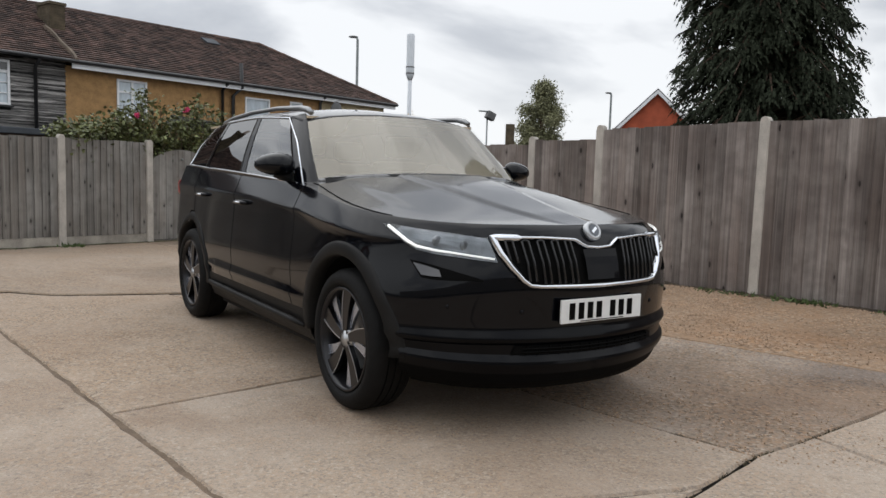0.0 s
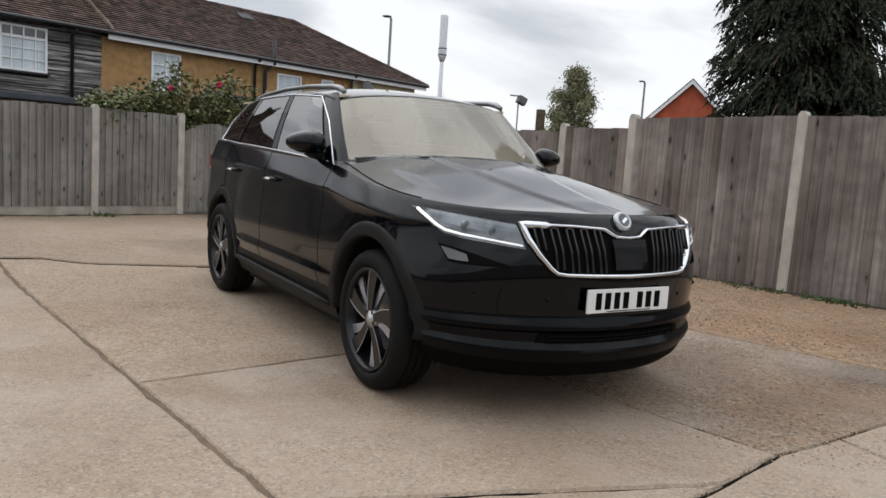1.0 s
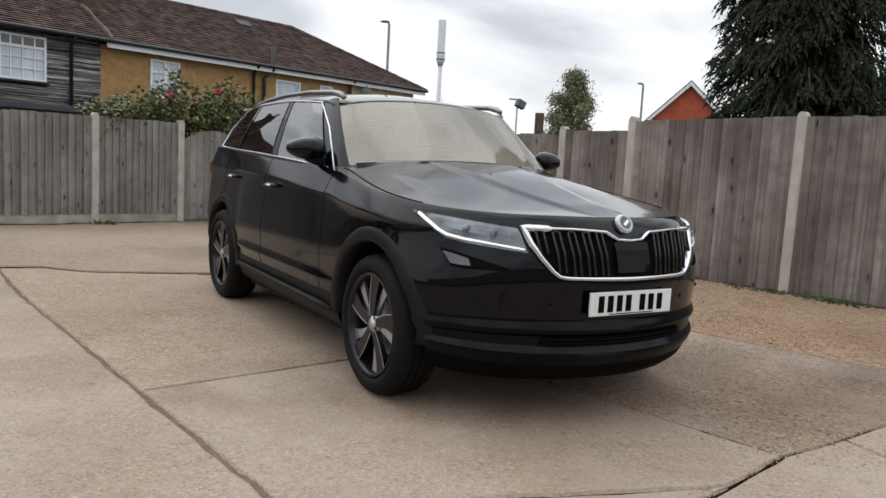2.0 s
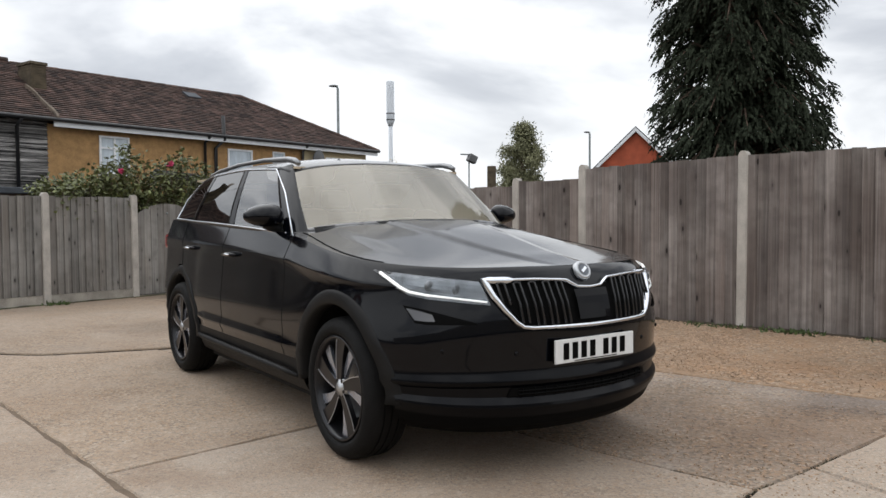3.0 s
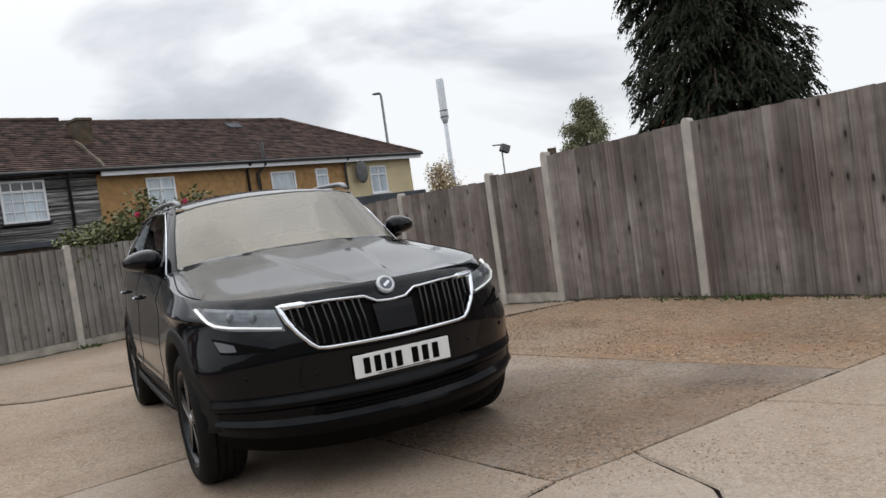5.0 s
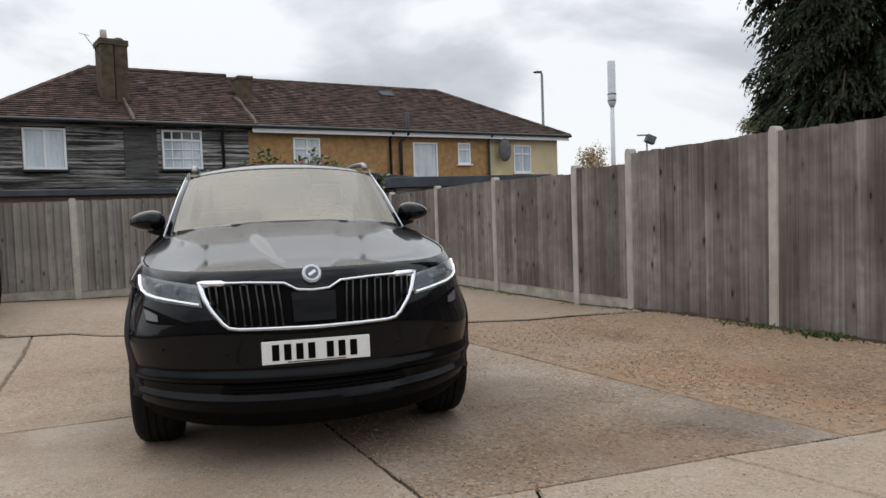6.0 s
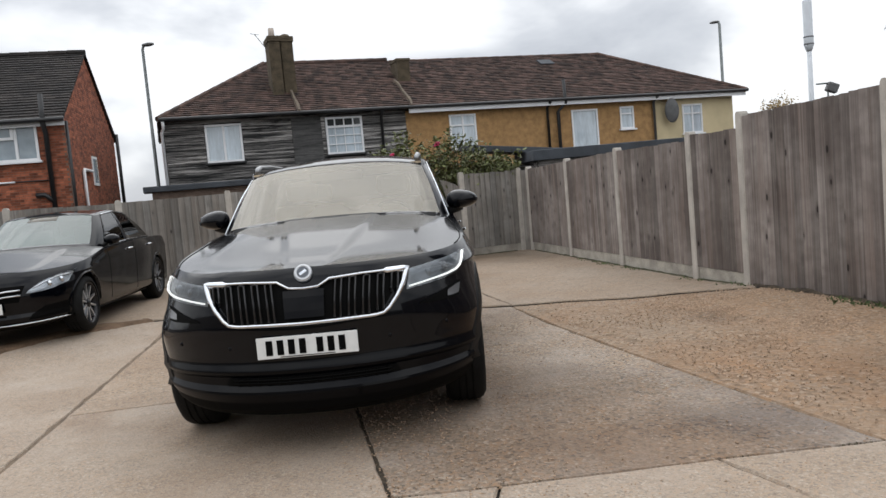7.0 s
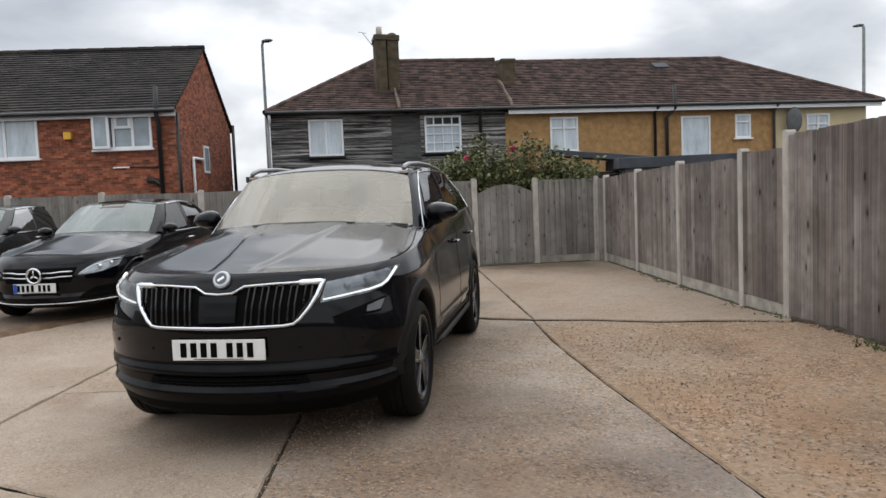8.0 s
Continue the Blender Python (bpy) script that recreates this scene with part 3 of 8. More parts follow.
# ---------------------------------------------------------------- fences
RIGHT_DIR = Vector((-0.7080, 0.7062, 0))
PB = Vector((3.195, 7.557, 0))
RIGHT_POSTS = [(-7.72, 1.86), (-5.79, 1.87), (-3.86, 1.88), (-1.93, 1.885), (0, 1.885), (1.915, 1.845), (2.915, 1.725), (4.845, 1.675), (6.72, 1.63), (8.66, 1.585)]
BACK_DIR = Vector((math.cos(radians(50)), math.sin(radians(50)), 0))
BACK_C = Vector((-3.08, 13.8, 0))
BACK_POSTS = [(-13.6, 1.63), (-11.9, 1.63), (-10.35, 1.63), (-8.84, 1.62), (-7.22, 1.60), (-5.48, 1.61), (-3.78, 1.63), (-2.42, 1.62), (-1.29, 1.59), (-0.14, 1.585)]


def post_mesh():
    """A cast concrete post with a weathered, rounded top; 1 m tall, scaled to its height."""
    bm = bmesh.new()
    prof = [(0.0, 1.0), (0.965, 1.0), (0.985, 0.86), (0.997, 0.55), (1.0, 0.2)]
    w = 0.052
    rings = []
    for z, k in prof:
        c = 0.012
        ring = []
        for x, y in ((-w, -w + c), (-w + c, -w), (w - c, -w), (w, -w + c), (w, w - c), (w - c, w), (-w + c, w), (-w, w - c)):
            ring.append(bm.verts.new((x * k, y, z)))
        rings.append(ring)
    for a, b in zip(rings, rings[1:]):
        for i in range(8):
            bm.faces.new((a[i], a[(i + 1) % 8], b[(i + 1) % 8], b[i]))
    bm.faces.new(rings[-1])
    me = bpy.data.meshes.new("fence_post")
    bm.to_mesh(me)
    bm.free()
    me.materials.append(M_POST)
    return me


def board_mesh(k, material):
    """One feather-edged board, 1 m tall, thick at one side and thin at the other, slightly cupped."""
    rnd = random.Random(k)
    bm = bmesh.new()
    w = 0.060
    rows = []
    for j in range(5):
        z = j / 4
        dx = rnd.uniform(-0.002, 0.002)
        top = rnd.uniform(-0.006, 0.004) if j == 4 else 0
        bow = rnd.uniform(-0.002, 0.002)
        rows.append([bm.verts.new(p) for p in ((-w + dx, -0.036 + bow, z + top), (-w + 0.003 + dx, -0.038 + bow, z + top), (w + dx, -0.010 + bow, z + top * 0.4), (w + dx, 0.0, z + top * 0.4), (-w + dx, -0.017 + bow, z + top))])
    for a, b in zip(rows, rows[1:]):
        for i in range(5):
            bm.faces.new((a[i], a[(i + 1) % 5], b[(i + 1) % 5], b[i]))
    bm.faces.new(rows[0][::-1])
    bm.faces.new(rows[-1])
    me = bpy.data.meshes.new("board")
    bm.to_mesh(me)
    bm.free()
    me.materials.append(material)
    return me


POST_MESH = post_mesh()
BOARD_MESHES = [board_mesh(k, M_BOARD) for k in range(7)]
BACK_BOARDS = [board_mesh(k, M_BOARD_BACK) for k in range(7)]


def fence_line(origin, direction, posts, face, group, skip=(), boards_from=0.0, kick=None, lean=0.0):
    """Posts and boarded bays along a line. face: the side on which the boards overlap (the yard's)."""
    ang = math.atan2(direction.y, direction.x)
    rnd = random.Random(len(posts) + int(ang * 100))
    if face < 0:
        ang += math.pi
    meshes, timber = (BACK_BOARDS, M_BOARD_BACK) if group == "back fence" else (BOARD_MESHES, M_BOARD)
    for s, top in posts:
        p = origin + direction * s
        g = height(p.x, p.y) - 0.02
        ob = new("fence_post", POST_MESH)
        ob.matrix_basis = Matrix.Translation((p.x, p.y, g)) @ Matrix.Rotation(ang + rnd.uniform(-0.03, 0.03), 4, "Z") @ Matrix.Rotation(rnd.uniform(-0.006, 0.006), 4, "Y") @ Matrix.Diagonal((1, 1, top - g, 1))
        tagged(ob, "pale grey cast concrete fence post with a rounded top", "post", group + " posts")
    for i, ((s0, t0), (s1, t1)) in enumerate(zip(posts, posts[1:])):
        if i in skip:
            continue
        a, b = origin + direction * (s0 + 0.055), origin + direction * (s1 - 0.055)
        mid = (a + b) / 2
        low = kick[i] if kick else 0
        tops = (min(t0, t1) - 0.045) if abs(t0 - t1) > 0.05 else None
        base = thing("boarded_fence", "weathered grey feather-edge boards between concrete posts" + (" above a concrete gravel board" if low else ", bedded in gravel"),
                     "fence", Matrix.Translation((mid.x, mid.y, height(mid.x, mid.y))) @ Matrix.Rotation(ang, 4, "Z"), group + " panels")
        length = (b - a).length
        cnt = max(3, round(length / 0.108))
        zb = low + 0.004 if low else -0.02
        if low:
            bm = bmesh.new()
            block(bm, (-length / 2 - 0.02, -0.02, -0.03), (length / 2 + 0.02, 0.02, low))
            part("gravel_board", bm, M_KICK, base, "stained concrete gravel board", bevel=0.006)
        hh = min(t0, t1) - height(mid.x, mid.y)
        for z in (0.32, hh * 0.52, hh - 0.22):
            bm = bmesh.new()
            block(bm, (-length / 2 - 0.02, 0.004, z - 0.035), (length / 2 + 0.02, 0.06, z + 0.035))
            part("rail", bm, timber, base)
        for j in range(cnt):
            u = (j + 0.5) / cnt
            uu = u if face > 0 else 1 - u
            top = (tops if tops is not None else t0 + (t1 - t0) * uu - 0.045) - height(mid.x, mid.y) + rnd.uniform(-0.008, 0.006)
            ob = new("board", meshes[rnd.randrange(7)])
            ob.parent = base
            foot = zb if low else zb + max(0.0, rnd.gauss(0.012, 0.02))
            ob.matrix_basis = (Matrix.Translation(((u - 0.5) * length, rnd.uniform(-0.004, 0.002), foot)) @ Matrix.Rotation(rnd.uniform(-0.006, 0.006), 4, "Y")
                               @ Matrix.Diagonal((length / cnt / 0.108, 1, top - foot, 1)))


def fences():
    fence_line(PB, RIGHT_DIR, RIGHT_POSTS, -1, "side fence", kick=[0, 0, 0, 0, 0, 0.15, 0.16, 0.16, 0.16])
    fence_line(BACK_C, BACK_DIR, BACK_POSTS, 1, "back fence", skip=(7,), kick=[0.15] * 9)
    # two boards close the corner between the fences
    p = (BACK_C + BACK_DIR * (-0.14) + PB + RIGHT_DIR * 8.66) / 2
    corner = thing("boarded_fence", "two narrow weathered boards closing the fence corner", "fence", Matrix.Translation((p.x, p.y, 0)), "back fence panels")
    for x in (-0.055, 0.055):
        ob = new("board", BACK_BOARDS[2])
        ob.parent = corner
        ob.matrix_basis = Matrix.Translation((x, 0.02, -0.02)) @ Matrix.Diagonal((1, 1, 1.55, 1))
    # round-topped gate between two posts
    p = BACK_C + BACK_DIR * (-1.855)
    gate = thing("gate", "grey boarded wooden gate with an arched top", "gate", Matrix.Translation((p.x, p.y, 0)) @ Matrix.Rotation(radians(50), 4, "Z"))
    for j in range(9):
        x0, x1 = -0.51 + 1.02 * j / 9 + 0.002, -0.51 + 1.02 * (j + 1) / 9 - 0.002
        bm = bmesh.new()
        block(bm, (x0, -0.022 + 0.004 * (j % 2), 0.05), (x1, 0.0, 1.4))
        for v in bm.verts:
            if v.co.z > 1:
                v.co.z = 1.49 - 0.62 * v.co.x ** 2
        part("board", bm, M_BOARD_BACK, gate)
    for z in (0.3, 0.75, 1.15):
        bm = bmesh.new()
        block(bm, (-0.5, 0.003, z - 0.04), (0.5, 0.045, z + 0.04))
        part("rail", bm, M_BOARD_BACK, gate)
    bm = bmesh.new()
    bmesh.ops.create_uvsphere(bm, u_segments=8, v_segments=6, radius=0.018, matrix=Matrix.Translation((0.0, -0.03, 1.33)))
    part("catch", bm, M_POLE, gate, "small pale metal catch", smooth=True)


# ---------------------------------------------------------------- houses
def tile_roof(bm, quad, gauge=0.185, width=0.21, thick=0.036, seed=0):
    """Courses of tiles over a slope: quad = eave a, eave b, top b, top a. Each tile is a thin wedge of its own."""
    rnd = random.Random(seed)
    a, b, c, d = (Vector(q) for q in quad)
    nrm = (b - a).cross(d - a).normalized()
    if nrm.z < 0:
        nrm = -nrm
    rise = max((d - a).length, (c - b).length)
    rows = max(2, int(rise / gauge))
    sag = Vector((0, 0, 1))
    verts, faces = [], []
    for r in range(rows):
        v0, v1 = r / rows, (r + 1.25) / rows
        v1 = min(v1, 1.0)
        l0, r0, l1, r1 = a.lerp(d, v0), b.lerp(c, v0), a.lerp(d, v1), b.lerp(c, v1)
        n = max(1, int((r0 - l0).length / width))
        off = (r % 2) * 0.5
        for i in range(-1, n + 1):
            u0, u1 = (i + off) / n, (i + off + 0.97) / n
            u0, u1 = max(0, u0), min(1, u1)
            if u1 - u0 < 0.15 / n:
                continue
            lift = nrm * (thick + rnd.uniform(0, 0.010))
            base = len(verts)
            p0, p1 = l0.lerp(r0, u0), l0.lerp(r0, u1)
            q0, q1 = l1.lerp(r1, u0), l1.lerp(r1, u1)
            drop = nrm * -0.01
            verts += [p0 + drop, p1 + drop, p0 + lift, p1 + lift, q0 + nrm * 0.004, q1 + nrm * 0.004]
            faces += [(base, base + 1, base + 3, base + 2), (base + 2, base + 3, base + 5, base + 4), (base, base + 2, base + 4), (base + 1, base + 5, base + 3)]
    vs = [bm.verts.new(v) for v in verts]
    for f in faces:
        bm.faces.new([vs[k] for k in f])


def window(parent, x0, x1, z0, z1, y, lights=2, style="plain", curtain=True, name="window", sill=None):
    """A framed window in a wall whose face looks along -y at y; x along the wall."""
    fw = 0.055
    bm = bmesh.new()
    wall_with_holes(bm, x0, x1, z0, z1, y - 0.03, y + 0.05, [(x0 + fw, x1 - fw, z0 + fw, z1 - fw)])
    w = part(name, bm, M_WHITE, parent, "white framed window")
    bars = []
    for k in range(1, lights):
        x = x0 + (x1 - x0) * k / lights
        bars.append((x - 0.03, x + 0.03, z0 + fw, z1 - fw, 0.025))
    if style == "georgian":
        zt = z1 - 0.27
        bm = bmesh.new()
        block(bm, (x0 + fw, y + 0.004, zt + 0.03), (x1 - fw, y + 0.0115, z1 - fw))
        part("pane", bm, M_DARKPANE, w, "dark top lights")
        bars.append((x0 + fw, x1 - fw, zt - 0.03, zt + 0.03, 0.028))
        for k in range(1, 4):
            x = x0 + (x1 - x0) * k / 4
            bars.append((x - 0.018, x + 0.018, zt + 0.03, z1 - fw, 0.02))
        for k in (1, 2, 3):
            x = x0 + (x1 - x0) * k / 4
            bars.append((x - 0.012, x + 0.012, z0 + fw, zt - 0.03, 0.018))
        for z in (z0 + (zt - z0) * 0.36, z0 + (zt - z0) * 0.68):
            bars.append((x0 + fw, x1 - fw, z - 0.012, z + 0.012, 0.0175))
    if style == "casement":
        # an open casement standing proud, a small top vent in the middle
        xa, xb = x0 + (x1 - x0) / 3, x0 + (x1 - x0) * 2 / 3
        for a, b, c, d, e in ((x0, xa - 0.05, z0 + 0.01, z1 - 0.01, 0.16), (xa + 0.04, xb - 0.03, z1 - 0.34, z1 - 0.03, 0.045)):
            bm = bmesh.new()
            wall_with_holes(bm, a, b, c, d, y - e, y - e + 0.045, [(a + 0.06, b - 0.06, c + 0.06, d - 0.06)])
            part("casement", bm, M_WHITE, w)
            bm = bmesh.new()
            block(bm, (a + 0.055, y - e + 0.018, c + 0.055), (b - 0.055, y - e + 0.026, d - 0.055))
            part("pane", bm, M_PANE, w)
        # a black strip paints the room's shade beside the open casement
        bm = bmesh.new()
        block(bm, (xa - 0.05, y - 0.012, z0 + fw), (xa + 0.03, y + 0.011, z1 - fw))
        part("shadow_gap", bm, M_PIPE, w, "black strip standing for the unlit room behind the open casement")
    if style == "transom":
        zt = z1 - (z1 - z0) * 0.32
        bars.append((x0 + fw, x1 - fw, zt - 0.025, zt + 0.025, 0.026))
    for a, b, c, d, e in bars:
        bm = bmesh.new()
        block(bm, (a, y - e, c), (b, y + 0.03, d))
        part("glazing_bar", bm, M_WHITE, w)
    bm = bmesh.new()
    block(bm, (x0 + fw, y + 0.012, z0 + fw), (x1 - fw, y + 0.022, z1 - fw))
    part("pane", bm, M_CURTAIN_GLASS if curtain else M_PANE, w)
    bm = bmesh.new()
    block(bm, (x0 - 0.05, y - 0.10, z0 - 0.05), (x1 + 0.05, y + 0.02, z0))
    part("sill", bm, sill or M_WHITE, w, bevel=0.006)
    return w


M_DARKPANE = mat("dark_window_glass", (0.05, 0.055, 0.055), 0.08, var=0.3, scale=2, coat=0.6)
M_STRIP = mat("weathered_grey_boarding", (0.085, 0.083, 0.08), 0.85, var=0.6, scale=3, fine=24, bump=0.4, stretch=(0.6, 3, 8), dark=(0.02, 0.02, 0.02))
M_POT = mat("pale_chimney_pot", (0.42, 0.36, 0.31), 0.8, var=0.3, scale=7)
M_FLASH = mat("mossy_cement", (0.13, 0.10, 0.075), 0.95, var=0.5, scale=4, fine=30, bump=0.5)
M_CURTAIN_GLASS = mat("curtained_window_glass", (0.50, 0.57, 0.62), 0.08, var=0.28, scale=1.3, fine=9, coat=0.7, stretch=(3, 3, 0.5))


def wall_with_holes(bm, x0, x1, z0, z1, y0, y1, holes):
    """One connected wall along x with rectangular holes (hx0, hx1, hz0, hz1) right through it."""
    xs = sorted({x0, x1, *[h[0] for h in holes], *[h[1] for h in holes]})
    zs = sorted({z0, z1, *[h[2] for h in holes], *[h[3] for h in holes]})
    xs, zs = [x for x in xs if x0 <= x <= x1], [z for z in zs if z0 <= z <= z1]
    vs = {}

    def vert(i, j, k):
        if (i, j, k) not in vs:
            vs[i, j, k] = bm.verts.new((xs[i], (y0, y1)[k], zs[j]))
        return vs[i, j, k]

    def solid(i, j):
        if not (0 <= i < len(xs) - 1 and 0 <= j < len(zs) - 1):
            return False
        cx, cz = (xs[i] + xs[i + 1]) / 2, (zs[j] + zs[j + 1]) / 2
        return not any(h[0] < cx < h[1] and h[2] < cz < h[3] for h in holes)
    for i in range(len(xs) - 1):
        for j in range(len(zs) - 1):
            if not solid(i, j):
                continue
            for k in (0, 1):
                bm.faces.new((vert(i, j, k), vert(i + 1, j, k), vert(i + 1, j + 1, k), vert(i, j + 1, k)))
            for di, dj, a, b in ((-1, 0, (i, j), (i, j + 1)), (1, 0, (i + 1, j), (i + 1, j + 1)), (0, -1, (i, j), (i + 1, j)), (0, 1, (i, j + 1), (i + 1, j + 1))):
                if not solid(i + di, j + dj):
                    bm.faces.new((vert(*a, 0), vert(*b, 0), vert(*b, 1), vert(*a, 1)))
    bmesh.ops.recalc_face_normals(bm, faces=bm.faces[:])


def terrace():
    """The terrace behind the yard: a black boarded half, a tan pebbledashed half and a cream end, under one hipped roof."""
    t = thing("terrace_house", "terrace of black weatherboard and tan pebbledash under brown roof tiles", "house",
              Matrix.Translation((-13.312, 13.601, 0)) @ Matrix.Rotation(math.atan2(0.79193, 0.61061), 4, "Z"))
    L, D, E, R = 18.95, 7.0, 3.72, 5.66
    y = 0.3
    wins = [(1.13, 2.09, 2.53, 3.55), (4.40, 5.46, 2.54, 3.58), (8.12, 8.98, 2.45, 3.46), (12.25, 13.2, 2.17, 3.40), (14.03, 14.55, 2.70, 3.42), (16.45, 17.25, 2.41, 3.38)]
    for name, a, b, m, lab in (("wall", 0.12, 6.78, M_WALLBACK, "black boarded wall"), ("wall", 6.78, 15.35, M_RENDER, "tan pebbledashed wall"), ("wall", 15.35, 18.55, M_CREAM, "cream rendered wall")):
        bm = bmesh.new()
        wall_with_holes(bm, a, b, -0.1, E - 0.08, y + (0.03 if m is M_WALLBACK else 0), y + 0.28, [w for w in wins if a < w[0] < b])
        part(name, bm, m, t, lab)
    for lo, hi, m in (((0.12, y + 0.28, -0.1), (0.4, D - 0.5, E - 0.1), M_WALLBACK), ((18.27, y + 0.28, -0.1), (18.55, D - 0.5, E - 0.1), M_CREAM), ((0.12, D - 0.5, -0.1), (18.55, D - 0.3, E - 0.1), M_CREAM)):
        bm = bmesh.new()
        block(bm, lo, hi)
        part("wall", bm, m, t)
    # lap boards of the black half
    rnd = random.Random(4)
    z = 1.15
    lens = {}
    while z < E - 0.12:
        segs = [(0.10, 6.80)]
        for w in wins[:2]:
            if w[2] - 0.12 < z < w[3] - 0.02:
                segs = [q for s in segs for q in ((s[0], w[0] - 0.01), (w[1] + 0.01, s[1]))] if segs[-1][0] < w[0] < segs[-1][1] and len(segs) == 1 else segs[:-1] + [(segs[-1][0], w[0] - 0.01), (w[1] + 0.01, segs[-1][1])]
        for a, b in segs:
            key = (round(a, 2), round(b, 2))
            if key not in lens:
                bm = bmesh.new()
                vs = [[bm.verts.new((x, yy, zz)) for yy, zz in ((0.0, 0.128), (-0.034, 0.0), (0.0, 0.0))] for x in (a, b)]
                for k in range(3):
                    bm.faces.new((vs[0][k], vs[0][(k + 1) % 3], vs[1][(k + 1) % 3], vs[1][k]))
                bm.faces.new(vs[0][::-1])
                bm.faces.new(vs[1])
                me = bpy.data.meshes.new("weatherboard")
                bm.to_mesh(me)
                bm.free()
                me.materials.append(M_CLAP)
                lens[key] = me
            ob = new("weatherboard", lens[key])
            ob.parent = t
            ob.matrix_basis = Matrix.Translation((0, y + 0.028, z + rnd.uniform(-0.006, 0.006))) @ Matrix.Rotation(rnd.uniform(-0.0012, 0.0012), 4, "Y")
        z += 0.116
    # smoother flashed strip between the two boarded fronts
    bm = bmesh.new()
    block(bm, (3.45, y - 0.012, 2.3), (4.28, y + 0.02, E - 0.1))
    part("wall_strip", bm, M_STRIP, t, "grey weathered strip of wall")
    for w, st, li in zip(wins, ("plain", "georgian", "transom", "plain", "transom", "transom"), (2, 1, 2, 1, 1, 2)):
        window(t, w[0], w[1], w[2], w[3], y, li, st, sill=M_PIPE if w[0] < 6.7 else None)
    # roof
    e0, e1, ov = -0.02, L, 0.0
    for q, sd in (([(e0, ov, E), (L, ov, E), (15.35, 3.5, R), (3.3, 3.5, R)], 1), ([(e0, 7.0, E), (e0, ov, E), (3.3, 3.5, R), (3.3, 3.5, R)], 2),
                  ([(L, ov, E), (L, 7.0, E), (15.35, 3.5, R), (15.35, 3.5, R)], 3), ([(L, 7.0, E), (e0, 7.0, E), (3.3, 3.5, R), (15.35, 3.5, R)], 4)):
        bm = bmesh.new()
        tile_roof(bm, q, seed=sd)
        vs = [bm.verts.new(Vector(p) - Vector((0, 0, 0.03))) for p in q]
        if q[2] == q[3]:
            bm.faces.new(vs[:3])
        else:
            bm.faces.new(vs)
        tagged(part("roof", bm, M_ROOF, t, "brown tiled slope"), kind="stuff")
    bm = bmesh.new()
    for a, b in (((3.3, 3.5, R + 0.03), (7.3, 3.5, R + 0.05)), ((7.4, 3.5, R - 0.03), (15.35, 3.5, R + 0.02)), ((e0, ov, E + 0.04), (3.3, 3.5, R + 0.04)), ((L, ov, E + 0.04), (15.35, 3.5, R + 0.03))):
        p, q = Vector(a), Vector(b)
        k = int((q - p).length / 0.42)
        for i in range(k):
            tube(bm, [p.lerp(q, i / k) - Vector((0, 0, 0.03)), p.lerp(q, (i + 1.05) / k) - Vector((0, 0, 0.03))], [0.078, 0.088], 8)
    tagged(part("ridge_tiles", bm, M_ROOF, t, smooth=False), kind="stuff")
    bm = bmesh.new()
    block(bm, (6.82, 0.03, E - 0.165), (18.9, 0.06, E - 0.02))
    part("fascia", bm, M_WHITE, t, "white painted fascia")
    bm = bmesh.new()
    tube(bm, [(0.0, -0.03, E + 0.0), (18.95, -0.03, E + 0.0)], 0.05, 8)
    part("gutter", bm, M_PIPE, t, "black gutter")
    for xs in ((11.38, 11.38), (11.72, 12.0), (6.02, 6.02), (15.3, 15.3)):
        bm = bmesh.new()
        if xs[0] == 11.72:
            tube(bm, [(11.95, 0.1, E + 0.62), (11.95, 0.05, E - 0.1), (11.75, y - 0.09, E - 0.35), (11.75, y - 0.09, 0.5)], 0.055, 8)
        else:
            tube(bm, [(xs[0], -0.02, E - 0.05), (xs[0], y - 0.08, E - 0.22), (xs[0], y - 0.08, 0.4)], 0.045, 8)
        part("downpipe", bm, M_PIPE if xs[0] < 15 else M_GREYPIPE, t, "black downpipe", smooth=True)
    bm = bmesh.new()
    tube(bm, [(0.1, -0.02, E - 0.06), (0.1, 0.1, E - 0.22), (0.05, y - 0.06, E - 0.34), (0.05, y - 0.06, 0.4)], 0.04, 8)
    part("downpipe", bm, M_WHITE, t, "pale downpipe at the corner", smooth=True)
    # chimney stacks with pots, flashing and a party-wall upstand
    def stack(x0, x1, y0, y1, z0, z1, lab):
        """A brick stack: courses stepped in at every joint, and an oversailing head."""
        bm = bmesh.new()
        rings = []
        n = int((z1 - z0) / 0.075)
        for k in range(n):
            z = z0 + k * 0.075
            o = 0.03 if z > z1 - 0.2 else 0.0
            for zz, e in ((z, o), (z + 0.062, o), (z + 0.063, o - 0.008), (z + 0.074, o - 0.008)):
                rings.append([bm.verts.new(p) for p in ((x0 - e, y0 - e, zz), (x1 + e, y0 - e, zz), (x1 + e, y1 + e, zz), (x0 - e, y1 + e, zz))])
        for a, b in zip(rings, rings[1:]):
            for q in range(4):
                bm.faces.new((a[q], a[(q + 1) % 4], b[(q + 1) % 4], b[q]))
        bm.faces.new(rings[-1])
        bmesh.ops.recalc_face_normals(bm, faces=bm.faces[:])
        return part("chimney", bm, M_STOCK, t, lab)
    stack(3.54, 3.88, 1.25, 2.0, 4.25, 6.05, "sooty brick chimney stack")
    st = stack(3.18, 3.50, 1.15, 1.9, 4.25, 6.05, "sooty brick chimney stack")
    bm = bmesh.new()
    tube(bm, [(3.34, 1.5, 6.0), (3.34, 1.5, 6.33)], [0.10, 0.085], 10)
    part("chimney_pot", bm, M_POT, st, "clay chimney pot", smooth=True)
    bm = bmesh.new()
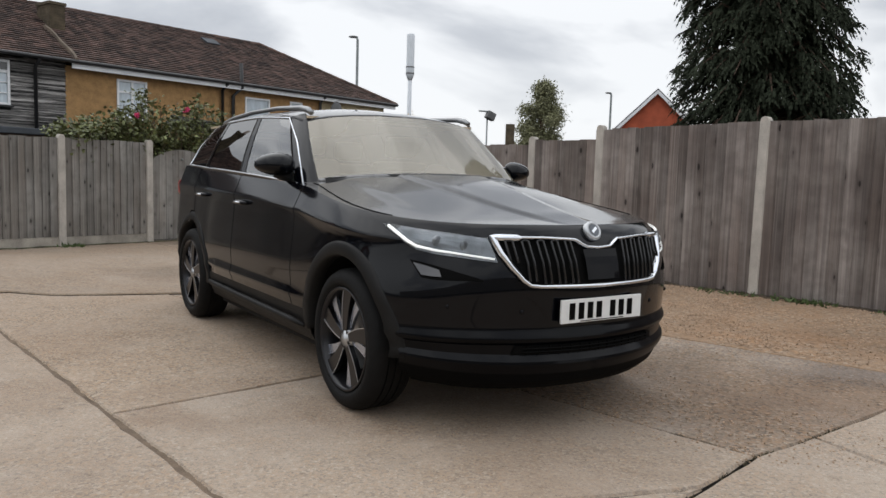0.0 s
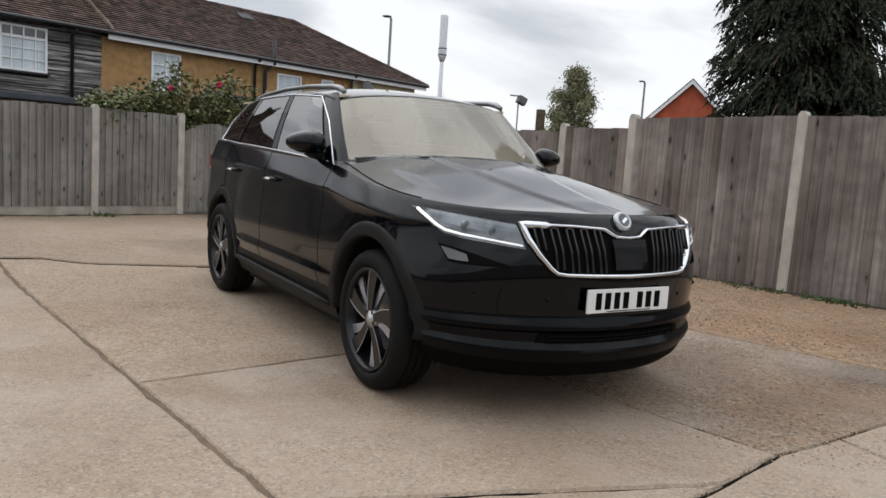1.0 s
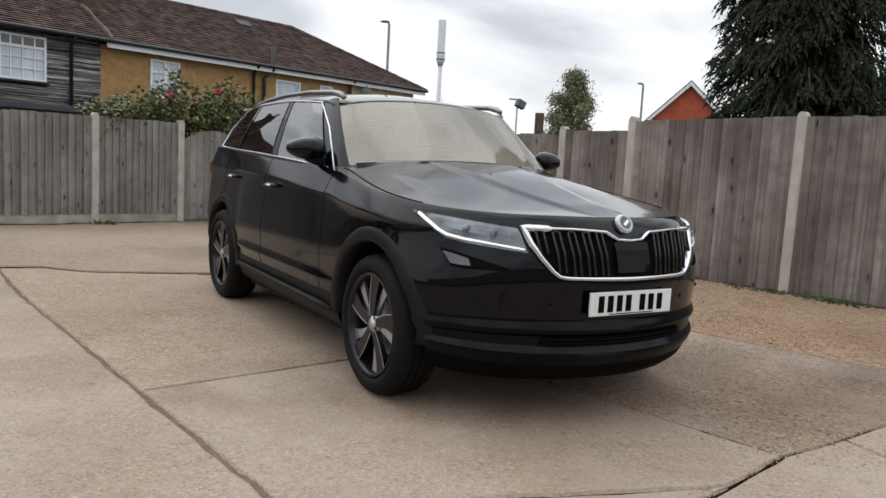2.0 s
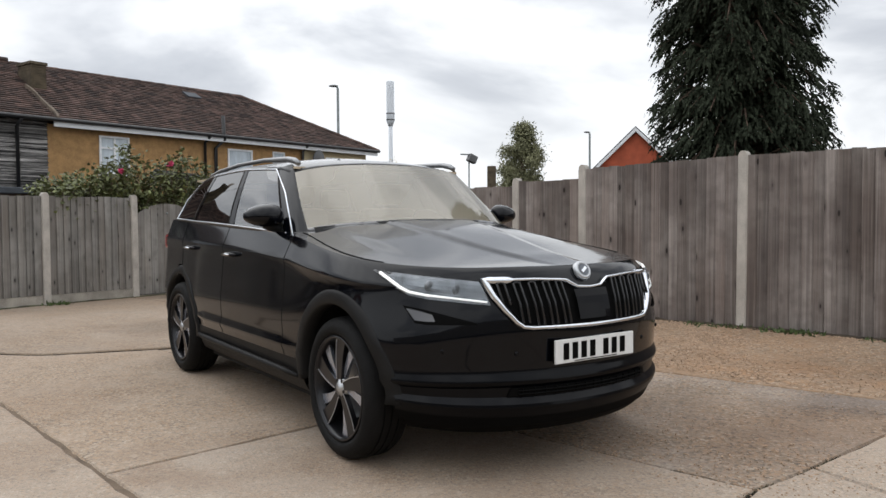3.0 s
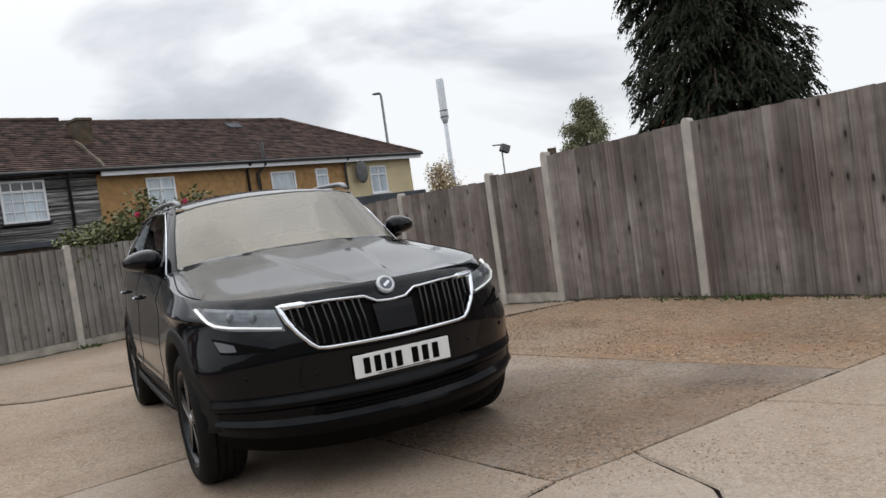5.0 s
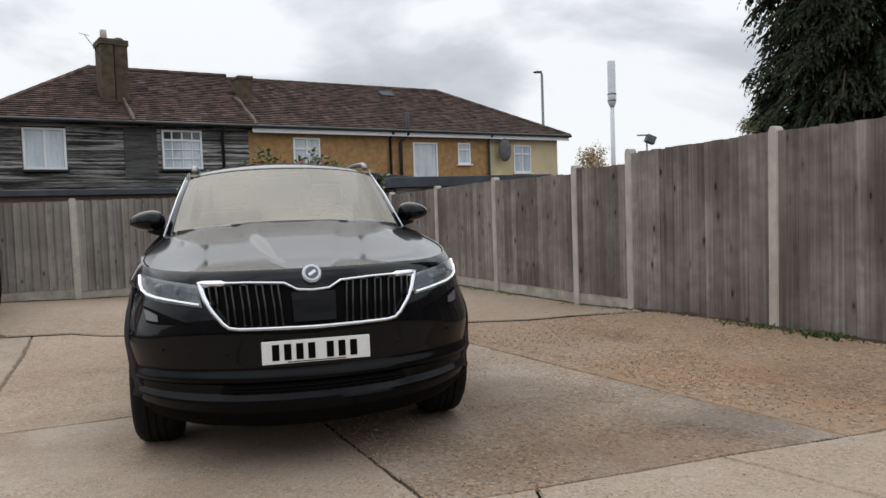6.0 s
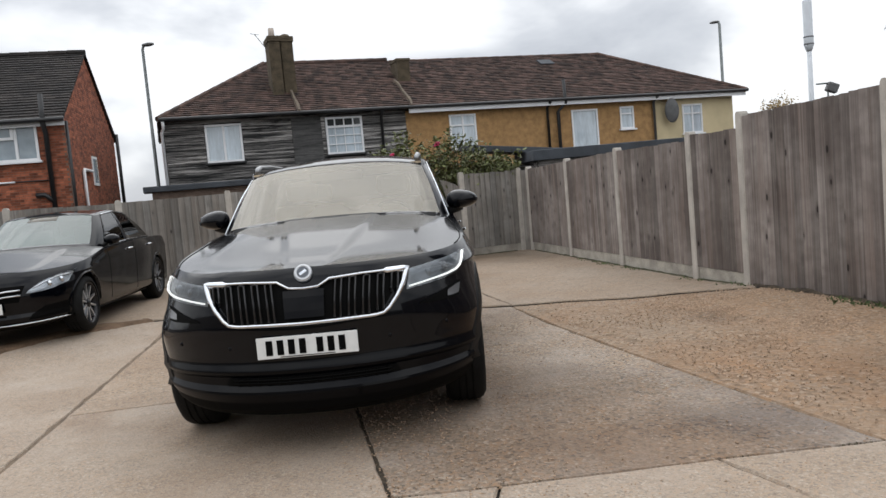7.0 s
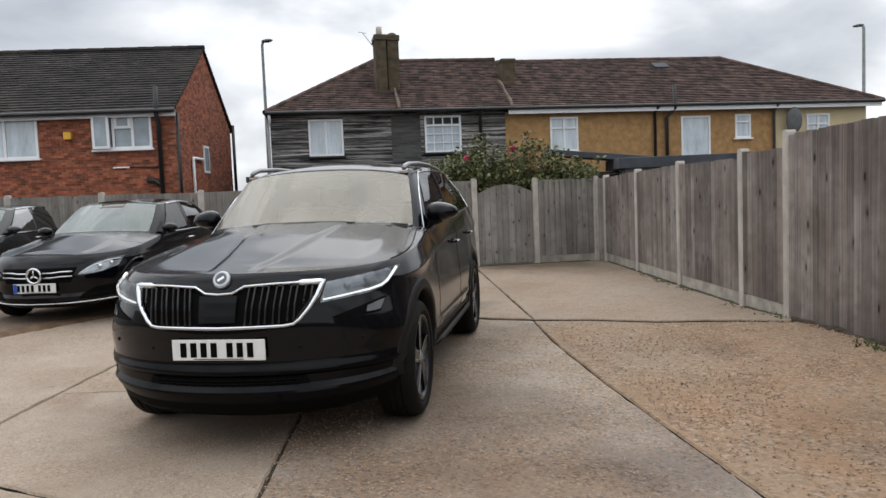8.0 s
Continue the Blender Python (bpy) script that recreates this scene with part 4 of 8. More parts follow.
    bmesh.ops.create_uvsphere(bm, u_segments=10, v_segments=8, radius=0.17, matrix=Matrix.Translation((3.72, 1.6, 6.06)) @ Matrix.Diagonal((1, 1.6, 0.7, 1)))
    part("cap", bm, M_STOCK, st, smooth=True)
    bm = bmesh.new()
    for k, (px, pz) in enumerate(((2.85, 6.15),)):
        tube(bm, [(3.2, 1.5, 5.7 + 0.1 * k), (px, 1.4, pz)], 0.010, 5)
        tube(bm, [(px - 0.12, 1.4, pz + 0.02), (px + 0.12, 1.4, pz - 0.02)], 0.008, 5)
    part("aerial", bm, M_POLE, st, "thin television aerial")
    stack(7.12, 7.52, 1.75, 2.45, 4.45, 5.50, "short brick stack")
    # cement fillets over the party walls, bent where they were patched
    for px, run, skew in ((6.90, 0.50, 0.10), (3.66, 0.42, 0.04)):
        bm = bmesh.new()
        rows = []
        for k in range(9):
            u = k / 8
            yy, zz = -0.04 + 3.5 * run * u, E + 0.02 + (R - E) * run * u
            xx = px + skew * math.sin(2.4 * u) + 0.25 * skew * math.sin(9 * u)
            w = 0.055 + 0.012 * math.sin(7 * u)
            rows.append([bm.verts.new((xx + o, yy, zz + dz)) for o, dz in ((-w, -0.06), (-w * 0.6, 0.07), (w * 0.6, 0.07), (w, -0.06))])
        for p, q in zip(rows, rows[1:]):
            for i in range(4):
                bm.faces.new((p[i], p[(i + 1) % 4], q[(i + 1) % 4], q[i]))
        bm.faces.new(rows[0][::-1])
        bm.faces.new(rows[-1])
        part("party_wall", bm, M_FLASH, t, "mossy cement flashing over the party wall")
    # roof light, satellite dish, eaves of the ground floor
    bm = bmesh.new()
    block(bm, (-0.26, -0.05, -0.2), (0.26, 0.05, 0.2), Matrix.Translation((12.85, 2.85, 5.32)) @ Matrix.Rotation(radians(-61), 4, "X"))
    part("roof_light", bm, M_FELT, t, "small hatch in the roof", bevel=0.01)
    bm = bmesh.new()
    bmesh.ops.create_uvsphere(bm, u_segments=20, v_segments=10, radius=0.40, matrix=Matrix.Translation((15.85, y - 0.28, 3.18)) @ Matrix.Rotation(radians(-12), 4, "Z") @ Matrix.Diagonal((0.62, 0.16, 1, 1)))
    tube(bm, [(15.85, y, 3.0), (15.85, y - 0.25, 3.1)], 0.03, 6)
    part("satellite_dish", bm, M_GREYPIPE, t, "dark round satellite dish", smooth=True)
    bm = bmesh.new()
    block(bm, (-0.55, -0.75, 1.85), (6.6, y, 2.0), Matrix.Identity(4))
    part("lean_to_roof", bm, M_FELT, t, "black felt edge of a lean-to roof", bevel=0.02)
    bm = bmesh.new()
    block(bm, (-0.35, -0.55, 0), (6.5, y - 0.02, 1.85))
    part("lean_to_wall", bm, M_MORTAR, t, "rendered lean-to wall")
    return t


def brick_house():
    """The red brick house at the end: long eaves towards the yard and a gable to the side."""
    e0 = (-12.424, 10.594, 0)
    ang = math.atan2(0.7188832, 0.69513089)
    t = thing("brick_house", "two-storey red brick house with a dark tiled gable roof", "house", Matrix.Translation(e0) @ Matrix.Rotation(ang, 4, "Z"))
    # local x runs along the eaves to the gable end at 0; the house lies at -x, depth along +y
    E, R, D, W = 3.59, 5.61, 6.7, 9.0
    y = 0.25
    wins = [(-2.08, -0.74, 2.72, 3.54), (-4.9, -3.37, 2.57, 3.52), (-7.6, -6.4, 2.6, 3.5)]
    bm = bmesh.new()
    wall_with_holes(bm, -W, -0.18, -0.1, E - 0.05, y + 0.012, y + 0.25, wins)
    part("wall", bm, M_MORTAR, t, "mortar of the brick walls")
    bm = bmesh.new()
    extrude_poly(bm, [(y + 0.25, -0.1), (D - 0.25, -0.1), (D - 0.25, E), (D / 2, R - 0.05), (y + 0.25, E)], 0, -0.4, -0.192)
    part("wall", bm, M_MORTAR, t)
    # bricks: eaves wall in stretcher rows, gable the same
    h, w0, j = 0.056, 0.172, 0.009
    bm0 = bmesh.new()
    block(bm0, (0, 0, 0), (w0 - j, 0.05, h - j))
    bme = bpy.data.meshes.new("brick")
    bm0.to_mesh(bme)
    bm0.free()
    bme.materials.append(M_BRICK)
    rest = bmesh.new()
    made = 0
    r = 0
    z = 1.0
    rnd = random.Random(8)
    while z < E - 0.1:
        x = -W + (w0 / 2 if r % 2 else 0)
        while x < -0.2 - w0 / 2:
            x1 = min(x + w0 - j, -0.181)
            pieces = [(x, x1)]
            for q in wins:
                if q[2] - 0.005 < z + h and z < q[3] + 0.005:
                    pieces = [p for a, b in pieces for p in (((a, b),) if b < q[0] or a > q[1] else ((a, q[0]), (q[1], b))) if p[1] - p[0] > 0.02]
            for x_a, x_b in pieces:
                if z > 2.35 and x > -2.9 and made < 300:
                    ob = new("brick", bme)
                    ob.parent = t
                    ob.matrix_basis = Matrix.Translation((x_a, y - 0.002 + rnd.uniform(0, 0.004), z)) @ Matrix.Diagonal(((x_b - x_a) / (w0 - j), 1, 1, 1))
                    made += 1
                else:
                    block(rest, (x_a, y + rnd.uniform(-0.003, 0.002), z), (x_b, y + 0.05, z + h - j))
            x += w0
        z += h
        r += 1
    tagged(part("brickwork", rest, M_BRICK_J, t), kind="stuff")
    rest = bmesh.new()
    z, r = 1.0, 0
    while z < R - 0.1:
        half = D / 2 - y if z < E else (D / 2 - y) * (R - z) / (R - E)
        yy = D / 2 - half + (w0 / 2 if r % 2 else 0)
        while yy < D / 2 + half - 0.08:
            y1 = min(yy + w0 - j, D / 2 + half)
            if not (2.75 < yy < 3.4 and 2.15 < z < 2.95):
                block(rest, (-0.192, yy, z), (-0.18 + rnd.uniform(-0.002, 0.003), y1, z + h - j))
            yy += w0
        z += h
        r += 1
    tagged(part("brickwork", rest, M_BRICK_J, t, "red brick gable"), kind="stuff")
    for q, sd in (([(-W, 0, E), (-0.12, 0, E), (-0.12, D / 2, R), (-W, D / 2, R)], 11), ([(-0.12, D, E), (-W, D, E), (-W, D / 2, R), (-0.12, D / 2, R)], 12)):
        bm = bmesh.new()
        tile_roof(bm, q, 0.15, 0.20, 0.028, seed=sd)
        bm.faces.new([bm.verts.new(Vector(p) - Vector((0, 0, 0.03))) for p in q])
        tagged(part("roof", bm, M_ROOF_DARK, t, "dark tiled slope"), kind="stuff")
    bm = bmesh.new()
    for i in range(20):
        tube(bm, [(-0.11 - i * 0.45, D / 2, R + 0.02), (-0.11 - (i + 0.96) * 0.45, D / 2, R + 0.02)], [0.075, 0.085], 8)
    tagged(part("ridge_tiles", bm, M_ROOF_DARK, t), kind="stuff")
    bm = bmesh.new()
    block(bm, (-W, y - 0.14, E - 0.14), (-0.14, y - 0.10, E - 0.03))
    part("fascia", bm, M_WHITE, t, "white painted fascia")
    bm = bmesh.new()
    tube(bm, [(-W, -0.03, E - 0.02), (-0.11, -0.03, E - 0.02)], 0.05, 8)
    part("gutter", bm, M_PIPE, t, "black gutter")
    for a, b in (((0.0, D), (R, E)), ):
        bm = bmesh.new()
        for y0, y1 in ((0.0, D / 2), (D, D / 2)):
            p, q = Vector((0.0, y0, E)), Vector((0.0, y1, R))
            bm2 = [(y0, E - 0.05), (y0, E + 0.0), (y1, R + 0.0), (y1, R - 0.05)]
            extrude_poly(bm, bm2, 0, -0.178, -0.135)
        part("bargeboard", bm, M_PIPE, t, "dark bargeboard")
    bm = bmesh.new()
    tube(bm, [(-0.55, 0.1, E + 0.55), (-0.55, 0.02, E - 0.1), (-0.55, y - 0.08, E - 0.3), (-0.55, y - 0.08, 1.0)], 0.055, 8)
    tube(bm, [(-0.9, y - 0.06, 1.95), (-0.72, y - 0.08, 1.95), (-0.55, y - 0.08, 1.8)], 0.055, 8)
    part("soil_pipe", bm, M_PIPE, t, "black soil pipe", smooth=True)
    bm = bmesh.new()
    tube(bm, [(-0.12, y - 0.03, E - 0.05), (-0.12, y - 0.03, 0.8)], 0.035, 8)
    part("downpipe", bm, M_PIPE, t, smooth=True)
    bm = bmesh.new()
    block(bm, (-2.76, y - 0.10, 2.98), (-2.58, y - 0.004, 3.16))
    part("alarm_box", bm, mat("yellow_alarm_box", (0.75, 0.42, 0.04), 0.4, var=0.1, scale=5), t, "small yellow alarm box", bevel=0.015)
    bm = bmesh.new()
    tube(bm, [(-1.68, y - 0.04, 2.28), (-1.3, y - 0.04, 2.28)], 0.022, 6)
    part("overflow_pipe", bm, M_WHITE, t, smooth=True)
    bm = bmesh.new()
    tube(bm, [(-1.3, y - 0.03, 2.28), (-0.6, y - 0.03, 2.27)], 0.016, 6)
    part("waste_pipe", bm, M_PIPE, t, smooth=True)
    window(t, *wins[0], y, 3, "casement", curtain=False)
    window(t, *wins[1], y, 2, "plain")
    window(t, *wins[2], y, 2, "plain")
    # side window and white boiler pipe on the gable
    bm = bmesh.new()
    block(bm, (-0.2, 2.78, 2.18), (-0.15, 3.36, 2.92))
    g = part("window", bm, M_WHITE, t, "narrow white window in the gable")
    bm = bmesh.new()
    block(bm, (-0.165, 2.84, 2.24), (-0.145, 3.30, 2.86))
    part("pane", bm, M_PANE, g)
    bm = bmesh.new()
    tube(bm, [(-0.13, 2.5, 2.52), (-0.13, 1.55, 2.52), (-0.13, 1.5, 2.47), (-0.13, 1.5, 0.8)], 0.04, 8)
    part("waste_pipe", bm, M_WHITE, t, "white pipe", smooth=True)
    bm = bmesh.new()
    tube(bm, [(-0.1, D - 0.2, 1.0), (-0.1, D - 0.2, E + 0.2)], 0.05, 8)
    part("downpipe", bm, M_PIPE, t, smooth=True)
    return t


def far_gable():
    """The orange brick house far beyond the side fence, of which the gable shows above it."""
    t = thing("far_house", "orange-red brick house with a white-edged gable", "house", Matrix.Translation((7.6, 27.5, 0)) @ Matrix.Rotation(radians(-16), 4, "Z"))
    bm = bmesh.new()
    extrude_poly(bm, [(-3.6, 0), (3.6, 0), (3.6, 0.9), (0, 4.38), (-3.6, 0.9)], 1, 0, 8)
    part("wall", bm, M_ORANGE, t)
    for s in (-1, 1):
        bm = bmesh.new()
        extrude_poly(bm, [(s * 3.8, 0.75), (s * 3.8, 0.79), (0, 4.49), (0, 4.45)], 1, -0.16, 8.2)
        part("roof", bm, M_ROOF_DARK, t)
        bm = bmesh.new()
        extrude_poly(bm, [(s * 3.8, 0.62), (s * 3.8, 0.74), (0, 4.44), (0, 4.30)], 1, -0.18, -0.02)
        part("bargeboard", bm, M_WHITE, t, "white bargeboard")
    return t


def street_lamp(name, x, y, top, side, label, r=0.06):
    t = thing(name, label, "street lamp", pose(x, y, 0, 0, 0, side), "street lamps")
    bm = bmesh.new()
    tube(bm, [(0, 0, 0), (0, 0, 1.2), (0, 0, 1.25), (0, 0, top - 0.12), (0.03, 0, top - 0.03), (0.12, 0, top)], [r * 1.5, r * 1.5, r, r * 0.75, r * 0.7, r * 0.6], 10)
    part("pole", bm, M_POLE, t, smooth=True)
    bm = bmesh.new()
    bmesh.ops.create_uvsphere(bm, u_segments=12, v_segments=8, radius=1, matrix=Matrix.Translation((0.20, 0, top + 0.01)) @ Matrix.Diagonal((0.22, 0.10, 0.06, 1)))
    part("lantern", bm, M_GREYPIPE, t, "grey lantern head", smooth=True)
    return t


def distance():
    street_lamp("street_lamp", -4.02, 35.6, 7.35, 180, "tall grey street lamp beyond the terrace", 0.075)
    street_lamp("street_lamp", 11.1, 51.4, 6.93, 180, "far grey street lamp beyond the side fence", 0.09)
    street_lamp("street_lamp", -17.12, 16.3, 6.55, 20, "tall grey street lamp between the two houses", 0.06)
    # phone mast
    t = thing("phone_mast", "slim pale telecom mast with a thick shrouded head", "mast", pose(-2.2, 49.6, 0))
    bm = bmesh.new()
    tube(bm, [(0, 0, 0), (0, 0, 7.2)], [0.17, 0.13], 14)
    part("pole", bm, M_MAST, t, smooth=True)
    bm = bmesh.new()
    tube(bm, [(0, 0, 7.15), (0, 0, 7.5), (0, 0, 8.0), (0, 0, 8.05), (0, 0, 10.0), (0, 0, 10.05)], [0.13, 0.26, 0.27, 0.25, 0.25, 0.22], 16)
    part("shroud", bm, M_MAST, t, "pale grey-green antenna shroud", smooth=True)
    for z in (7.55, 7.95):
        bm = bmesh.new()
        tube(bm, [(0, 0, z), (0, 0, z + 0.07)], 0.278, 16)
        part("band", bm, M_GREYPIPE, t, smooth=True)
    # flood light on a pole
    t = thing("floodlight_pole", "floodlight on a bracket at the top of a thin pole", "light", pose(1.28, 22.8, 0, 0, 0, 25))
    bm = bmesh.new()
    tube(bm, [(0, 0, 0), (0, 0, 3.1)], 0.025, 8)
    tube(bm, [(-0.28, 0, 3.12), (0.1, 0, 3.12)], 0.022, 8)
    part("pole", bm, M_POLE, t, smooth=True)
    bm = bmesh.new()
    block(bm, (-0.08, -0.1, -0.12), (0.2, 0.1, 0.12), Matrix.Translation((0.05, 0, 3.02)) @ Matrix.Rotation(0.4, 4, "Y"))
    part("lamp_head", bm, M_GREYPIPE, t, "grey lamp head", bevel=0.03)
    # brick pier beyond the fence
    bm = bmesh.new()
    t = thing("chimney_stack", "far brown brick chimney stack", "chimney", pose(4.35, 50.0, 0))
    prism(bm, [(-0.27, -0.27), (0.27, -0.27), (0.27, 0.27), (-0.27, 0.27)], 0, 4.6)
    part("stack", bm, M_STOCK, t)
    # outbuilding roofs seen over the back fence
    t = thing("shed", "low outbuilding with a dark sloping felt roof behind the back fence", "shed", pose(-5.6, 15.7, 0, 0, 0, 22))
    bm = bmesh.new()
    block(bm, (-0.9, 0, 0), (3.0, 2.0, 1.7))
    part("wall", bm, M_CLAP, t)
    bm = bmesh.new()
    extrude_poly(bm, [(0.0, 2.26), (2.9, 1.90), (2.9, 1.78), (0.0, 2.12)], 1, -0.3, 2.2)
    part("roof", bm, M_FELT, t, bevel=0.01)
    t = thing("outbuilding", "flat dark-roofed outbuilding behind the side fence", "shed", pose(-3.6, 15.6, 0, 0, 0, 38))
    bm = bmesh.new()
    block(bm, (0.0, 0, 0), (3.6, 1.8, 1.72))
    part("wall", bm, M_CLAP, t)
    bm = bmesh.new()
    block(bm, (-0.15, -0.15, 1.725), (3.7, 1.95, 1.95))
    part("roof", bm, M_FELT, t, bevel=0.015)


def closing_wall():
    """An unseen plain wall, added behind the walk to close the yard and darken the car's reflections."""
    bm = bmesh.new()
    block(bm, (-16, -7.6, -0.1), (14, -7.3, 2.6))
    block(bm, (-16, -7.66, 2.6), (14, -7.24, 2.68))
    tagged(link("wall_south", bm, M_KICK), "plain grey wall with a coping, unseen, added to darken reflections", "wall", kind="structure")


# ---------------------------------------------------------------- plants
M_CONIFER = mat("conifer_green", (0.034, 0.041, 0.027), 0.75, var=0.45, scale=1.2, fine=9, island=0.5, spec=0.05)
M_LEAF = mat("bush_leaf", (0.115, 0.130, 0.045), 0.6, var=0.35, scale=3, fine=20, island=0.5)
M_OLIVE = mat("olive_tree_leaf", (0.205, 0.205, 0.11), 0.7, var=0.3, scale=2, fine=12, island=0.45)
M_FARBUSH = mat("autumn_shrub", (0.42, 0.33, 0.20), 0.8, var=0.35, scale=2, fine=12, island=0.4)
M_BARK = mat("brown_bark", (0.10, 0.065, 0.045), 0.9, var=0.4, scale=6, fine=50, bump=0.6)
M_PETAL = mat("pink_petal", (0.72, 0.10, 0.24), 0.6, var=0.2, scale=8)
M_MOSS = mat("dull_moss", (0.085, 0.072, 0.042), 0.9, var=0.4, scale=12, fine=60, island=0.4)
M_GRASS = mat("weed_green", (0.07, 0.105, 0.03), 0.7, var=0.4, scale=12, fine=60, island=0.4)


def mesh_part(name, verts, faces, material, parent, label="", kind=""):
    me = bpy.data.meshes.new(name)
    me.from_pydata(verts, [], faces)
    me.materials.append(material)
    ob = new(name, me)
    ob.parent = parent
    if label:
        ob["label"] = label
    if kind:
        ob["kind"] = kind
    return ob


def leaf(verts, faces, p, d, side, length, width, fold=0.25):
    """A folded pointed leaf from p along d."""
    n = d.cross(side).normalized()
    b = len(verts)
    verts += [p, p + d * length * 0.5 + side * width + n * width * fold, p + d * length, p + d * length * 0.5 - side * width + n * width * fold]
    faces += [(b, b + 1, b + 2), (b, b + 2, b + 3)]


def conifer():
    """Tiers of boughs, each carrying flat sprays whose tips droop, with dark gaps between the tiers."""
    t = thing("conifer", "tall dense dark green conifer behind the side fence", "tree", pose(4.33, 10.5, 0))
    rnd = random.Random(21)
    bm = bmesh.new()
    tube(bm, [(0, 0, 0), (0.03, 0, 2), (-0.03, 0.02, 5), (0, 0, 8.6)], [0.24, 0.2, 0.13, 0.02], 10)
    part("trunk", bm, M_BARK, t, smooth=True)
    bm = bmesh.new()
    verts, faces = [], []
    down = Vector((0, 0, -1))
    z = 0.9
    while z < 8.7:
        rad = 1.36 * max(0.03, 1 - max(0, z - 1.8) / 12.0 - max(0, z - 6.0) ** 2 / 14) ** 0.5 if z > 1.8 else 1.30
        for k in range(9):
            a = rnd.uniform(0, 2 * math.pi)
            out = Vector((math.cos(a), math.sin(a), 0))
            lump = noise.noise(Vector((out.x * 1.6, out.y * 1.6, z * 1.5)))
            r = rad * (0.97 + 0.22 * lump) * (rnd.uniform(0.88, 1.03) if k < 6 else rnd.uniform(0.45, 0.8))
            tang = Vector((-out.y, out.x, 0))
            base = Vector((0, 0, z + rnd.uniform(-0.1, 0.1)))
            mid = base + out * r * 0.62 + Vector((0, 0, 0.16 * r))
            tip = base + out * (r - 0.08) + Vector((0, 0, -0.10 * r + rnd.uniform(-0.06, 0.06)))
            tube(bm, [base, mid, tip], [0.026, 0.016, 0.004], 5, cap=False)
            for f in range(44):
                u = rnd.uniform(0.25, 1.0) ** 0.8 if f else 1.0
                q = base.lerp(mid, u / 0.62) if u < 0.62 else mid.lerp(tip, (u - 0.62) / 0.38)
                side = rnd.uniform(-1, 1)
                q = q + tang * side * 0.17 * (1.1 - 0.4 * u) + Vector((0, 0, rnd.gauss(0, 0.05)))
                d = (out * rnd.uniform(0.3, 0.8) + tang * (side * 0.6 + rnd.gauss(0, 0.25)) + down * rnd.uniform(0.0, 0.8)).normalized()
                fan = d.cross(Vector((rnd.gauss(0, 0.3), rnd.gauss(0, 0.3), 1))).normalized()
                ln = rnd.uniform(0.12, 0.24)
                p = q
                n = 6
                for i in range(n):
                    dd = (d + down * (i / n) ** 1.5 * 1.5).normalized()
                    wl = (0.034 * math.sin(math.pi * (i + 1.0) / (n + 1.2)) + 0.014) * rnd.uniform(0.6, 1.35)
                    for s in (-1, 1):
                        ld = (dd * rnd.uniform(0.7, 1.2) + fan * s * rnd.uniform(0.3, 0.7) + down * rnd.uniform(0.2, 0.8)).normalized()
                        leaf(verts, faces, p, ld, dd.cross(ld).cross(ld).normalized(), wl, wl * rnd.uniform(0.28, 0.42))
                    p = p + dd * ln / n
                leaf(verts, faces, p, (d + down * 1.6).normalized(), fan, rnd.uniform(0.04, 0.09), 0.011)
        z += 0.098
    tagged(part("bough_mass", bm, M_BARK, t), kind="stuff")
    mesh_part("crown", verts, faces, M_CONIFER, t, "drooping dark green fronds", "stuff")


def broad_tree(name, label, x, y, z0, z1, rad, material, seed, n=5000, size=0.12, group=""):
    """A trunk that forks into limbs, each with clumps of leaves, and gaps between the clumps."""
    t = thing(name, label, "tree", pose(x, y, 0), group)
    rnd = random.Random(seed)
    bm = bmesh.new()
    h = z1 - z0
    tube(bm, [(0, 0, 0), (0.04 * h, 0, z0 + h * 0.2), (0, 0.03 * h, z0 + h * 0.6), (0, 0, z1 - 0.1 * h)], [0.05 * h, 0.04 * h, 0.02 * h, 0.006 * h], 8)
    verts, faces = [], []
    clumps = []
    for k in range(34):
        u = rnd.random()
        z = z0 + h * (0.04 + 0.93 * u)
        r = rad * (1.08 - 0.95 * u) ** 0.75 * rnd.uniform(0.25, 1.0)
        a = rnd.uniform(0, 2 * math.pi)
        c = Vector((math.cos(a) * r, math.sin(a) * r, z))
        clumps.append(c)
        tube(bm, [(0, 0, z - 0.12 * h), c * 0.6 + Vector((0, 0, 0.4 * z - 0.03 * h)), c], [0.012 * h, 0.007 * h, 0.002 * h], 5, cap=False)
    for i in range(n):
        c = rnd.choice(clumps)
        q = c + Vector((rnd.gauss(0, 1), rnd.gauss(0, 1), rnd.gauss(0, 0.9))) * rad * 0.15
        d = Vector((rnd.gauss(0, 1), rnd.gauss(0, 1), rnd.gauss(-0.5, 0.8))).normalized()
        s = d.cross(Vector((rnd.gauss(0, 1), rnd.gauss(0, 1), rnd.gauss(0, 1)))).normalized()
        leaf(verts, faces, q, d, s, size * rnd.uniform(0.7, 1.4), size * rnd.uniform(0.22, 0.4))
    part("trunk", bm, M_BARK, t, smooth=True)
    mesh_part("crown", verts, faces, material, t, "", "stuff")
    return t


